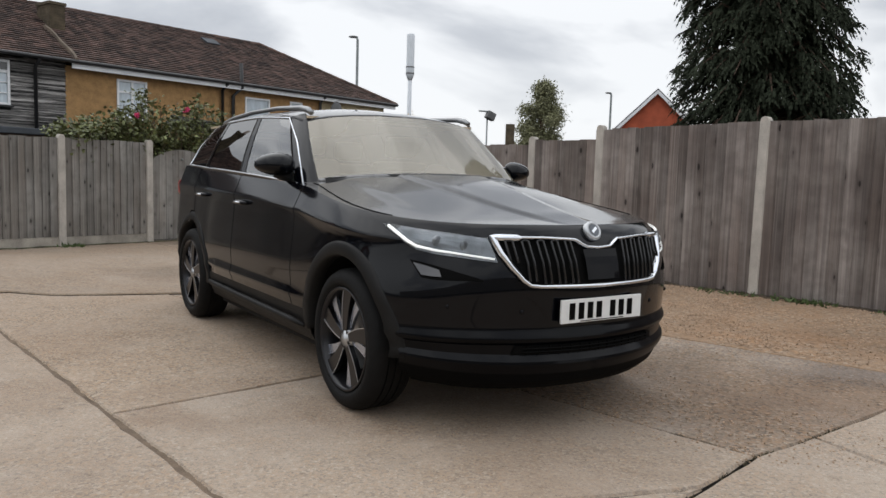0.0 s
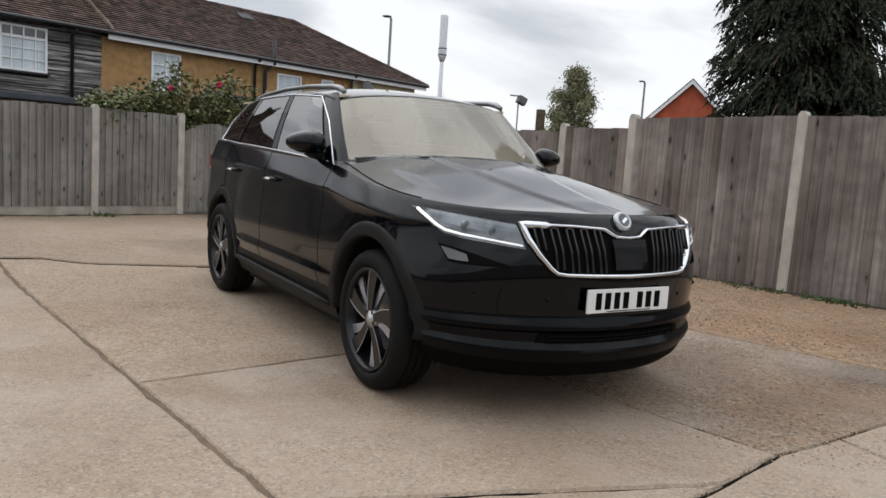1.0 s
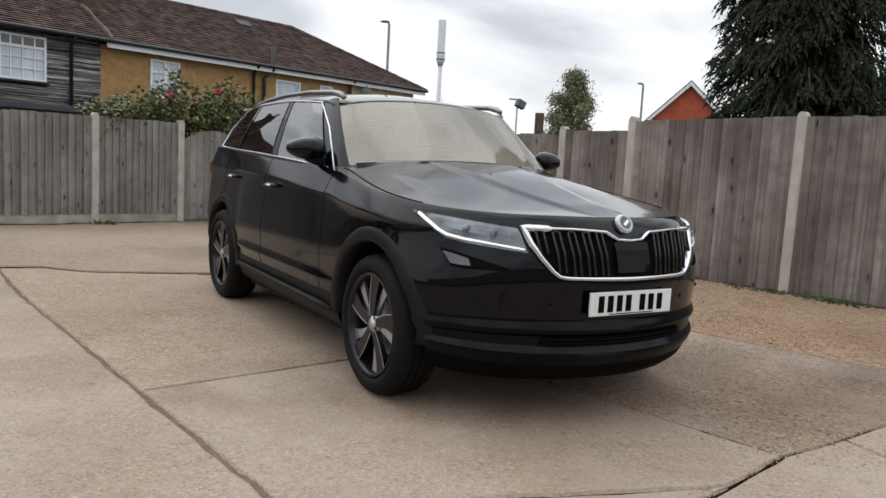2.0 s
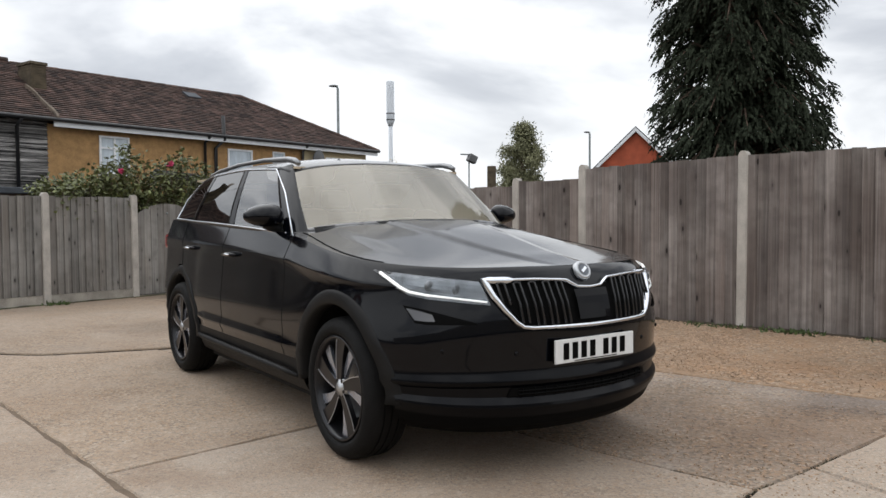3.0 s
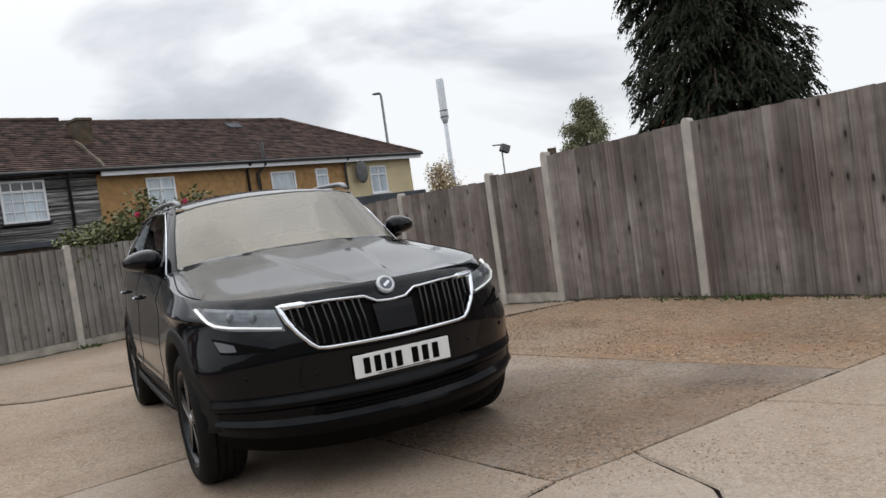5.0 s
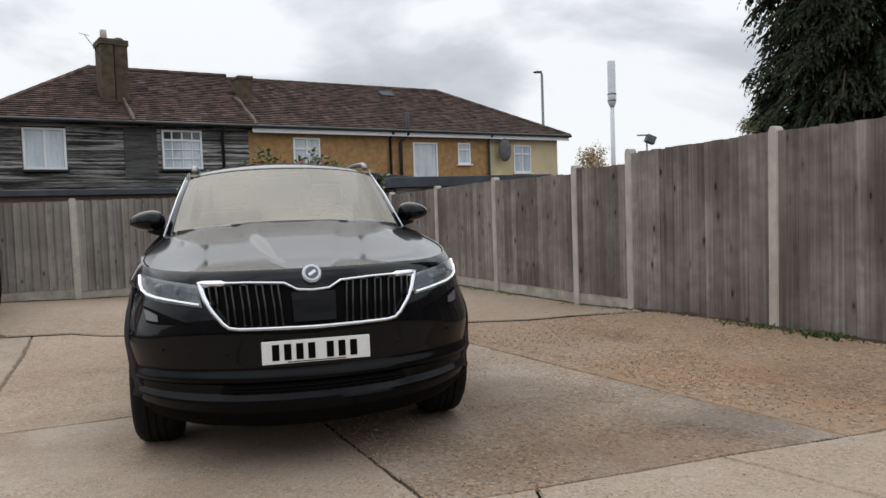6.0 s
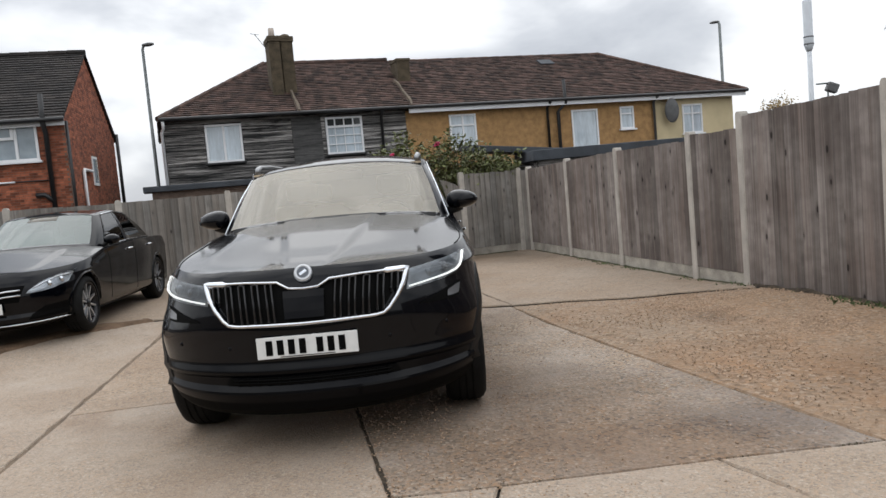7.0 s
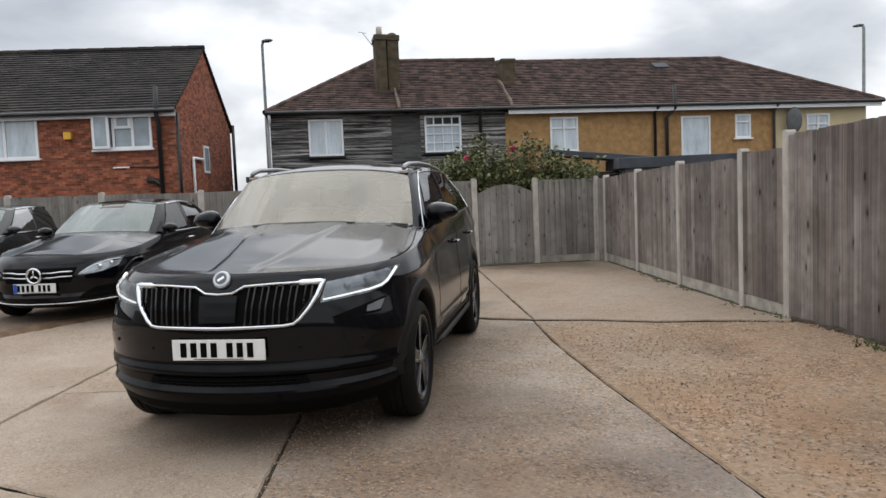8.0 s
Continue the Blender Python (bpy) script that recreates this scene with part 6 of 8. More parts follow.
def build_cabin(car, cols, tags, roof_crown, mats, glass_rows=(0.05, 0.945), bow=0.02, roof_rise=0.0):
    """Pillars, glass and roof from columns of (foot, head), nose to tail; tags name the cell between two columns."""
    rows = [0, 0.05, 0.10, 0.2, 0.35, 0.5, 0.65, 0.8, 0.90, 0.945, 1.0]
    dense, tg = [], []
    for (a, b), (c, d), t in zip(cols, cols[1:], tags):
        k = 3
        for i in range(k):
            u = i / k
            dense.append((Vector(a).lerp(Vector(c), u), Vector(b).lerp(Vector(d), u)))
            tg.append(t)
    dense.append((Vector(cols[-1][0]), Vector(cols[-1][1])))

    def pt(col, v, sgn):
        p = col[0].lerp(col[1], v)
        o = Vector((p.x, 0, 0)) * 0
        w = bow * 4 * v * (1 - v)
        nx = 1 if col[0].x > 0.6 else col[0].x / 0.6
        o = Vector((w * nx, (-w * (1 - nx) if p.y < 2.6 else w * (1 - nx)), w * 0.25))
        p = p + o
        return (sgn * p.x, p.y, p.z)
    panels = {}
    for sgn in (1, -1):
        for i, t in enumerate(tg):
            for v0, v1 in zip(rows, rows[1:]):
                vm = (v0 + v1) / 2
                name = t
                if roof_rise and t == "windscreen" and vm > 0.90:
                    continue
                if t != "pillar" and not (glass_rows[0] <= vm <= glass_rows[1]):
                    name = "pillar"
                if t == "windscreen" and name == t and vm < 0.10:
                    name = "windscreen_border"
                if t == "windscreen" and name == t and vm > 0.80 and i < 2 and not roof_rise:
                    name = "sensor_cover"
                key = (name, 0 if name in ("windscreen", "rear_window", "pillar", "windscreen_border", "sensor_cover") else sgn)
                q = [pt(dense[i], v0, sgn), pt(dense[i + 1], v0, sgn), pt(dense[i + 1], v1, sgn), pt(dense[i], v1, sgn)]
                panels.setdefault(key, []).append(q if sgn > 0 else q[::-1])
    # roof
    heads = [c[1] for c in dense]
    qs = [-1 + k / 10 for k in range(21)]
    n = len(heads)
    roof = []
    for a, b in zip(heads, heads[1:]):
        if b.y - a.y < 1e-4 or (roof_rise and a.y < roof_rise - 1e-4):
            continue
        def rp(p, q):
            return (q * p.x, p.y, p.z + roof_crown * (1 - q * q) * min(1, p.x / 0.5))
        for q0, q1 in zip(qs, qs[1:]):
            roof.append([rp(a, q0), rp(a, q1), rp(b, q1), rp(b, q0)])
    if roof_rise:
        # the roof rises gently from the glass to its crown, and closes on the pillar heads
        front = [k for k, t in enumerate(tg) if t == "windscreen"]
        last = front[-1] + 1
        wide = next(h for h in heads if h.y >= roof_rise - 1e-4)
        for sgn in (1, -1):
            grid = []
            for k in range(last + 1):
                p = Vector(pt(dense[k], 0.90, sgn))
                e = Vector((sgn * wide.x * heads[k].x / heads[last].x, wide.y, 0))
                e.z = wide.z + roof_crown * (1 - (e.x / wide.x) ** 2)
                grid.append([tuple(p.lerp(e, u) + Vector((0, 0, 0.020 * math.sin(math.pi * u) * (1 - u)))) for u in (0, 0.12, 0.3, 0.5, 0.75, 1.0)])
            for a, b in zip(grid, grid[1:]):
                for i in range(5):
                    q = [a[i], b[i], b[i + 1], a[i + 1]]
                    roof.append(q if sgn > 0 else q[::-1])
            edge = [(sgn * h.x, h.y, h.z) for h in heads[last:] if h.y <= wide.y + 1e-4]
            rim = grid[-1]
            tri = [[rim[0], pt(dense[last], 0.945, sgn), edge[0]]]
            for i in range(5):
                j0, j1 = round(i * (len(edge) - 1) / 5), round((i + 1) * (len(edge) - 1) / 5)
                fan = [rim[i]] + edge[j0:j1 + 1] + [rim[i + 1]]
                tri += [[fan[0], fan[m], fan[m + 1]] for m in range(1, len(fan) - 1)]
            roof += [q if sgn > 0 else q[::-1] for q in tri]
    panels["roof", 0] = roof
    out = {}
    for (name, sgn), faces in panels.items():
        vmap, verts, fs = {}, [], []
        for f in faces:
            ids = []
            for p in f:
                kk = tuple(round(c, 5) for c in p)
                if kk not in vmap:
                    vmap[kk] = len(verts)
                    verts.append(p)
                if vmap[kk] not in ids:
                    ids.append(vmap[kk])
            if len(ids) > 2:
                fs.append(ids)
        ob = mesh_part("pillars" if name == "pillar" else name, verts, fs, M_FRIT if name == "windscreen_border" else M_SHADE if name == "sensor_cover" else mats[name], car)
        if name == "pillar":
            ob.name = "pillar_frame"
        sharp(ob, 40)
        if "window" in name or name == "windscreen":
            ob.visible_shadow = False
        else:
            md = ob.modifiers.new("thickness", "SOLIDIFY")
            md.thickness, md.offset = 0.02, -1
        out[name, sgn] = ob
    return pt, dense


def revolve(bm, prof, seg=40, m=None, close=False):
    """Turn a profile of (radius, x) round the x axis."""
    m = m or Matrix.Identity(4)
    rings = []
    for k in range(seg):
        a = 2 * math.pi * k / seg
        rings.append([bm.verts.new(m @ Vector((x, r * math.cos(a), r * math.sin(a)))) for r, x in prof])
    for k in range(seg):
        a, b = rings[k], rings[(k + 1) % seg]
        for i in range(len(prof) - 1):
            bm.faces.new((a[i], a[i + 1], b[i + 1], b[i]))


def wheel_thing(car, R, rim, width, style, turn=0.0):
    """One wheel under the car, facing +x at the origin; tyre, rim and spokes."""
    w = new("wheel")
    w.parent = car
    w.empty_display_size = 0.1
    hw = width / 2
    bm = bmesh.new()
    revolve(bm, [(rim, -hw + 0.02), (rim + 0.02, -hw), (R - 0.045, -hw - 0.006), (R - 0.016, -hw + 0.012), (R - 0.004, -hw + 0.035), (R, -0.05), (R, -0.046), (R - 0.008, -0.045), (R - 0.008, -0.037), (R, -0.036),
                 (R, -0.005), (R - 0.008, -0.004), (R - 0.008, 0.004), (R, 0.005), (R, 0.036), (R - 0.008, 0.037), (R - 0.008, 0.045), (R, 0.046),
                 (R - 0.004, hw - 0.035), (R - 0.016, hw - 0.012), (R - 0.045, hw + 0.006), (R - 0.07, hw + 0.007), (rim + 0.02, hw), (rim, hw - 0.02)], 56)
    part("tyre", bm, M_TYRE, w, smooth=False)
    sharp(w.children[0], 40)
    bm = bmesh.new()
    revolve(bm, [(rim + 0.004, hw - 0.012), (rim + 0.006, hw - 0.004), (rim - 0.004, hw - 0.002), (rim - 0.014, hw - 0.018), (rim - 0.03, hw - 0.07), (rim - 0.035, -hw + 0.03), (rim, -hw + 0.02)], 48)
    part("rim", bm, M_ALLOY, w, smooth=True)
    bm = bmesh.new()
    revolve(bm, [(0.16, hw - 0.10), (0.16, hw - 0.115), (0.05, hw - 0.115)], 32)
    part("brake_disc", bm, M_SATIN, w, smooth=True)
    def blade(bm, a0, r0, w0, a1, r1, w1, x0, x1, thick=0.03):
        vs = []
        for a, r, wd, x in ((a0, r0, w0, x0), (a1, r1, w1, x1)):
            c, s = math.cos(a), math.sin(a)
            for side, dx in ((-1, 0), (1, 0), (0.7, -thick), (-0.7, -thick)):
                yy = r * c - side * wd * s
                zz = r * s + side * wd * c
                vs.append(bm.verts.new((x + dx, yy, zz)))
        for k in range(4):
            bm.faces.new((vs[k], vs[(k + 1) % 4], vs[4 + (k + 1) % 4], vs[4 + k]))
        bm.faces.new(vs[:4][::-1])
        bm.faces.new(vs[4:])
    def sweep(bm, a, s0, s1, w0, w1, x, thick):
        """A curved blade out to the rim, s0 to s1 metres beside the arm's own line."""
        rows = []
        for k in range(9):
            t = k / 8
            r = 0.045 + (rim - 0.055) * t
            b = a - 0.14 * t ** 1.4
            c, s = math.cos(b), math.sin(b)
            side, wd = s0 + (s1 - s0) * t, w0 + (w1 - w0) * t
            rows.append([bm.verts.new((x + dx, r * c - (side + e * wd) * s, r * s + (side + e * wd) * c)) for e, dx in ((-1, 0), (1, 0), (0.8, -thick), (-0.8, -thick))])
        for p, q in zip(rows, rows[1:]):
            for k in range(4):
                bm.faces.new((p[k], p[(k + 1) % 4], q[(k + 1) % 4], q[k]))
        bm.faces.new(rows[0][::-1])
        bm.faces.new(rows[-1])

    xo = hw - 0.03
    count = 5 if style == "five" else 10
    for k in range(count):
        a = turn + 2 * math.pi * k / count
        bm = bmesh.new()
        if style == "five":
            # a broad dark arm with a thin bright edge, and a grey blade set back beside it
            sweep(bm, a, 0.0, 0.0, 0.022, 0.046, xo + 0.012, 0.03)
            sp = part("spoke", bm, M_ALLOY, w)
            bm = bmesh.new()
            sweep(bm, a - 0.44, 0.0, 0.004, 0.010, 0.030, xo - 0.004, 0.02)
            part("spoke_face", bm, M_GREYFACE, sp, "grey machined blade beside the dark arm")
            bm = bmesh.new()
            sweep(bm, a, 0.020, 0.044, 0.002, 0.002, xo + 0.0150, 0.004)
            part("spoke_edge", bm, M_MACHINED, sp, "bright machined edge")
        else:
            blade(bm, a, 0.035, 0.010, a, rim - 0.006, 0.011, xo + 0.005, xo + 0.010, 0.025)
            part("spoke", bm, M_MACHINED, w)
    bm = bmesh.new()
    revolve(bm, [(0.0, xo + 0.022), (0.022, xo + 0.021), (0.026, xo + 0.016), (0.052, xo + 0.008), (0.058, xo - 0.03)], 24)
    part("hub_cap", bm, M_SATIN if style == "five" else M_ALLOY, w, "silver hub cap", smooth=True)
    for k in range(5):
        a = turn + 0.63 + 2 * math.pi * k / 5
        bm = bmesh.new()
        tube(bm, [(xo - 0.02, 0.044 * math.cos(a), 0.044 * math.sin(a)), (xo + 0.014, 0.044 * math.cos(a), 0.044 * math.sin(a))], 0.009, 6)
        part("wheel_bolt", bm, M_ALLOY, w)
    return w


def set_wheels(car, axles, track, R, rim, width, style):
    first = None
    for y in axles:
        for sgn in (-1, 1):
            m = Matrix.Translation((sgn * track, y, R)) @ Matrix.Rotation(0 if sgn > 0 else math.pi, 4, "Z")
            if first is None:
                first = wheel_thing(car, R, rim, width, style, 0.35)
                first.matrix_basis = m
            else:
                copy_thing(first, m)


def arch(car, S, y, r0, r1, sgn, z, a0=-0.05, a1=math.pi + 0.05, material=None, depth=0.06, proud=0.012):
    """The plastic lip round a wheel opening."""
    bm = bmesh.new()
    rows = []
    n = 36
    for k in range(n + 1):
        a = a0 + (a1 - a0) * k / n
        c, s = math.cos(a), math.sin(a)
        x0, x1 = S.xat(y + r0 * c, max(0.27, z + r0 * s)), S.xat(y + r1 * c, max(0.27, z + r1 * s))
        prof = [(r0, x0 - depth), (r0, x0 + 0.002), (r0 + 0.012, x0 + proud), (r1 - 0.012, x1 + proud * 0.8), (r1, x1 + 0.002), (r1, x1 - 0.02)]
        rows.append([bm.verts.new((sgn * px, y + r * c, z + r * s)) for r, px in prof])
    for a, b in zip(rows, rows[1:]):
        for i in range(len(a) - 1):
            bm.faces.new((a[i], a[i + 1], b[i + 1], b[i]))
    bm.faces.new(rows[0])
    bm.faces.new(rows[-1][::-1])
    bmesh.ops.recalc_face_normals(bm, faces=bm.faces[:])
    part("wheel_arch_trim", bm, material or M_PLASTIC, car, smooth=True)
    bm = bmesh.new()
    rows = []
    for k in range(25):
        a = math.pi * k / 24
        xo = S.xat(y + r0 * math.cos(a), z + r0 * math.sin(a))
        rows.append([bm.verts.new((sgn * px, y + (r0 + 0.01) * math.cos(a), z + (r0 + 0.01) * math.sin(a))) for px in (0.48, xo - 0.02)])
    for a, b in zip(rows, rows[1:]):
        bm.faces.new((a[0], a[1], b[1], b[0]))
    bm.faces.new([r[0] for r in rows])
    part("wheel_liner", bm, M_TYRE, car)


def face_patch(bm, S, outline, out, rows=8, cols=14):
    """A sheet laid on the nose: outline gives, for u in 0..1, the lower and upper (x, z)."""
    g = []
    for i in range(cols + 1):
        lo, hi = outline(i / cols)
        g.append([bm.verts.new(S.at(lo[0] + (hi[0] - lo[0]) * j / rows, lo[1] + (hi[1] - lo[1]) * j / rows, out)) for j in range(rows + 1)])
    for i in range(cols):
        for j in range(rows):
            try:
                bm.faces.new((g[i][j], g[i + 1][j], g[i + 1][j + 1], g[i][j + 1]))
            except ValueError:
                pass
    bmesh.ops.recalc_face_normals(bm, faces=bm.faces[:])


def between(lo, hi):
    """Outline from two polylines of (x, z), sampled evenly along x."""
    def sample(pl, u):
        k = u * (len(pl) - 1)
        i = min(int(k), len(pl) - 2)
        t = k - i
        return (pl[i][0] + (pl[i + 1][0] - pl[i][0]) * t, pl[i][1] + (pl[i + 1][1] - pl[i][1]) * t)
    return lambda u: (sample(lo, u), sample(hi, u))


def resample(pl, d=0.03):
    out = []
    for a, b in zip(pl, pl[1:]):
        n = max(1, int(math.hypot(b[0] - a[0], b[1] - a[1]) / d))
        out += [(a[0] + (b[0] - a[0]) * i / n, a[1] + (b[1] - a[1]) * i / n) for i in range(n)]
    return out + [pl[-1]]


def plate(car, S_y, x, z, w=0.52, h=0.111, eu=False, tilt=0.0):
    """A registration plate whose characters are plain bars."""
    p = new("number_plate")
    p.parent = car
    p.empty_display_size = 0.05
    p.matrix_basis = Matrix.Translation((x, S_y, z)) @ Matrix.Rotation(tilt, 4, "X")
    p["label"] = "white registration plate with dark bars"
    bm = bmesh.new()
    block(bm, (-w / 2, -0.008, 0), (w / 2, 0.004, h))
    part("plate", bm, M_PLATE, p, bevel=0.003)
    bm = bmesh.new()
    block(bm, (-w / 2 + 0.004, -0.002, 0.004), (w / 2 - 0.004, 0.02, h - 0.004))
    part("surround", bm, M_GLOSS, p)
    xs = [-0.195, -0.138, -0.081, -0.024, 0.065, 0.122, 0.179]
    for k, cx in enumerate(xs):
        bm = bmesh.new()
        cx = cx * w / 0.52
        block(bm, (cx - 0.017, -0.0105, 0.017), (cx + 0.017, -0.008, h - 0.017))
        part("bar", bm, M_INK, p)
    bm = bmesh.new()
    block(bm, (-0.14, -0.0095, 0.005), (0.14, -0.008, 0.009))
    part("bar", bm, M_INK, p)
    if eu:
        bm = bmesh.new()
        block(bm, (-w / 2 + 0.004, -0.0105, 0.004), (-w / 2 + 0.045, -0.008, h - 0.004))
        part("band", bm, M_BLUE, p, "blue end band")
    return p


def rounded(depth, power):
    """How far the nose falls back from its tip at the fraction q of the half width."""
    return lambda q: depth * (1 - max(0.0, 1 - min(1.0, q) ** power) ** (1 / power))


SUV = dict(
    rings=[(0.205, 0.17, 0.84), (0.225, 0.11, 0.865), (0.26, 0.070, 0.885), (0.305, 0.050, 0.898), (0.335, 0.030, 0.907), (0.355, 0.024, 0.912), (0.368, 0.026, 0.912), (0.385, 0.037, 0.910), (0.400, 0.046, 0.908), (0.445, 0.044, 0.911),
           (0.458, 0.032, 0.917), (0.474, 0.027, 0.922), (0.488, 0.029, 0.923), (0.506, 0.040, 0.922), (0.525, 0.044, 0.922), (0.56, 0.042, 0.925), (0.62, 0.040, 0.931), (0.67, 0.038, 0.934), (0.705, 0.040, 0.935), (0.75, 0.046, 0.935), (0.80, 0.058, 0.932), (0.845, 0.072, 0.930),
           (0.88, 0.087, 0.931), (0.900, 0.096, 0.939), (0.908, 0.099, 0.938), (0.92, 0.105, 0.9305), (0.945, 0.117, 0.9140), (0.968, 0.131, 0.8990), (0.985, 0.146, 0.8875), (0.995, 0.162, 0.879)],
    nose=rounded(0.90, 2.38),
    nose_low=lambda q: 0.32 * q * q + 0.38 * (1 - max(0.0, 1 - min(1.0, q) ** 4) ** 0.25),
    nose_blend=(0.62, 0.86), ledge=0.020,
    fore=(0.3, 0.990, 0.177, 1.5),
    tail=[(0, 0), (0.5, 0.03), (0.8, 0.10), (0.92, 0.2), (1, 0.45)],
    rear=[(0.23, 4.58), (0.4, 4.66), (0.5, 4.69), (0.8, 4.67), (1.0, 4.62)],
    belt=[(1.5, 1.1166), (2.0, 1.155), (2.6, 1.18), (3.4, 1.205), (4.0, 1.225), (4.6, 1.215)],
    side=[1.10 + 0.0357142 * k for k in range(88)],
    q=[0, 0.06, 0.12, 0.18, 0.24, 0.30, 0.36, 0.42, 0.48, 0.54, 0.59, 0.64, 0.69, 0.73, 0.77, 0.81, 0.84, 0.87, 0.9, 0.925, 0.95, 0.97, 0.983, 0.991, 0.996, 0.999, 1.0],
    qr=[0.99, 0.96, 0.92, 0.86, 0.78, 0.66, 0.5, 0.3, 0.0],
    taper=lambda y: 1 - 0.045 * step(3.2, 4.7, y),
    lift=0.045, lift_from=0.72, shut=0.925, lean=0.036)


def main_car():
    car = thing("suv", "glossy black sports utility car with chrome-edged grille, lit daytime lights", "car", pose(0.7575, 3.3725, 0, 0, 0, 33.2))
    S = Shell(SUV)
    AX, R = (0.925, 3.712), 0.362
    zs = [r[0] for r in SUV["rings"]]

    def classify(y, z, z0, sgn, x):
        for a in AX:
            if math.hypot(y - a, z - R) < 0.462 and x > 0.5:
                return None
        s = 0 if y < 0.5 or y > 4.5 else sgn
        if y < 1.0:
            if z0 < 0.70 or (z0 < 0.86 and x < 0.55):
                return ("front_bumper", 0) if z0 >= 0.52 else ("lower_bumper", 0) if z0 >= 0.30 else ("under_lip", 0)
            return ("front_wing", sgn) if y > 0.35 else ("front_bumper", 0)
        if y > 4.22:
            return ("rear_bumper", 0) if z < 0.75 else ("tailgate", 0)
        if z0 < 0.39 and y > 4.0:
            return ("rear_bumper", 0)
        if z0 < 0.39:
            return ("sill_cladding", sgn)
        if y < 1.60:
            return ("front_wing", sgn)
        if y < 2.67:
            return ("front_door", sgn)
        if y < 3.70 and not math.hypot(y - 3.712, z - R) < 0.5:
            return ("rear_door", sgn)
        return ("rear_wing", sgn)
    P = M_PAINT
    panels, top = build_shell(car, S, classify, dict(front_bumper=P, lower_bumper=M_BUMPER, under_lip=M_INK, front_wing=P, rear_bumper=M_PLASTIC, tailgate=P, sill_cladding=M_PLASTIC, front_door=P, rear_door=P, rear_wing=P))
    crown = lambda y: 0.091 * (1 - max(0.0, (1.45 - y) / 1.25) ** 1.5) if y < 1.75 else -0.012 if y < 4.3 else 0.0

    def ridge(x, y):
        dome = 0.085 + 0.20 * (y - 0.15) / 1.2
        return (0.013 * step(dome + 0.045, dome - 0.01, x) * step(0.14, 0.45, y) + 0.010 * step(0.70, 0.60, x) * step(0.5, 1.1, y)) * step(1.62, 1.5, y)
    build_top(car, S, top, crown, ridge, lambda x: 1.36 + 0.30 * (x / 0.8) ** 2, 4.45, P, M_DASH)
    # cabin
    cols = [((0, 1.345, 1.165), (0, 1.985, 1.625)), ((0.2, 1.355, 1.165), (0.18, 1.988, 1.623)), ((0.4, 1.40, 1.160), (0.36, 2.0, 1.612)), ((0.56, 1.465, 1.150), (0.49, 2.018, 1.597)), ((0.68, 1.53, 1.135), (0.575, 2.04, 1.580)),
            ((0.755, 1.585, 1.120), (0.628, 2.080, 1.564)), ((0.80, 1.64, 1.115), (0.652, 2.14, 1.558)),
            ((0.838, 1.76, 1.120), (0.668, 2.26, 1.568)), ((0.855, 2.1, 1.145), (0.676, 2.45, 1.580)), ((0.862, 2.58, 1.165), (0.682, 2.72, 1.592)), ((0.864, 2.70, 1.170), (0.683, 2.81, 1.593)),
            ((0.862, 3.1, 1.185), (0.682, 3.12, 1.590)), ((0.858, 3.46, 1.195), (0.678, 3.42, 1.582)), ((0.856, 3.54, 1.20), (0.676, 3.49, 1.580)), ((0.842, 3.98, 1.218), (0.645, 3.86, 1.552)),
            ((0.815, 4.15, 1.222), (0.625, 3.98, 1.545)), ((0.70, 4.44, 1.20), (0.565, 4.18, 1.545)), ((0.60, 4.50, 1.18), (0.48, 4.24, 1.552)), ((0.3, 4.55, 1.18), (0.25, 4.29, 1.565)), ((0, 4.56, 1.18), (0, 4.30, 1.57))]
    tags = ["windscreen"] * 5 + ["pillar", "pillar"] + ["front_window"] * 2 + ["pillar"] + ["rear_window_side"] * 2 + ["pillar"] + ["quarter_window"] + ["pillar", "pillar", "pillar"] + ["rear_window"] * 2
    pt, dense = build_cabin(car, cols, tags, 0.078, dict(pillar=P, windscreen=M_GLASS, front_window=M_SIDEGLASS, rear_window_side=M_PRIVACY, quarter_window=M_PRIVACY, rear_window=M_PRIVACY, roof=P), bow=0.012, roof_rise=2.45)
    # inside: dashboard, seats, wheel, mirror
    bm = bmesh.new()
    block(bm, (-0.72, 1.62, 1.02), (0.72, 1.95, 1.15))
    part("dashboard", bm, M_DASH, car, bevel=0.04)
    for x in (-0.38, 0.38):
        for y, hh in ((2.55, 1.30), (3.45, 1.28)):
            bm = bmesh.new()
            block(bm, (x - 0.24, y, 1.05), (x + 0.24, y + 0.12, hh), Matrix.Identity(4))
            s = part("seat_back", bm, M_TRIM_IN, car, bevel=0.05)
            bm = bmesh.new()
            block(bm, (x - 0.13, y + 0.02, hh + 0.03), (x + 0.13, y + 0.11, hh + 0.19))
            part("headrest", bm, M_TRIM_IN, s, bevel=0.04)
    bm = bmesh.new()
    block(bm, (-0.64, 2.05, 1.545), (0.64, 4.1, 1.56))
    part("headlining", bm, M_TRIM_IN, car)
    bm = bmesh.new()
    block(bm, (-0.20, 1.93, 1.455), (0.20, 1.96, 1.53))
    part("interior_mirror", bm, M_GLOSS, car, bevel=0.015)
    bm = bmesh.new()
    for k in range(24):
        a0, a1 = 2 * math.pi * k / 24, 2 * math.pi * (k + 1) / 24
        tube(bm, [(0.38 + 0.18 * math.cos(a), 2.02 + 0.06 * math.sin(a), 1.10 + 0.17 * math.sin(a)) for a in (a0, a1)], 0.014, 6)
    part("steering_wheel", bm, M_DASH, car)
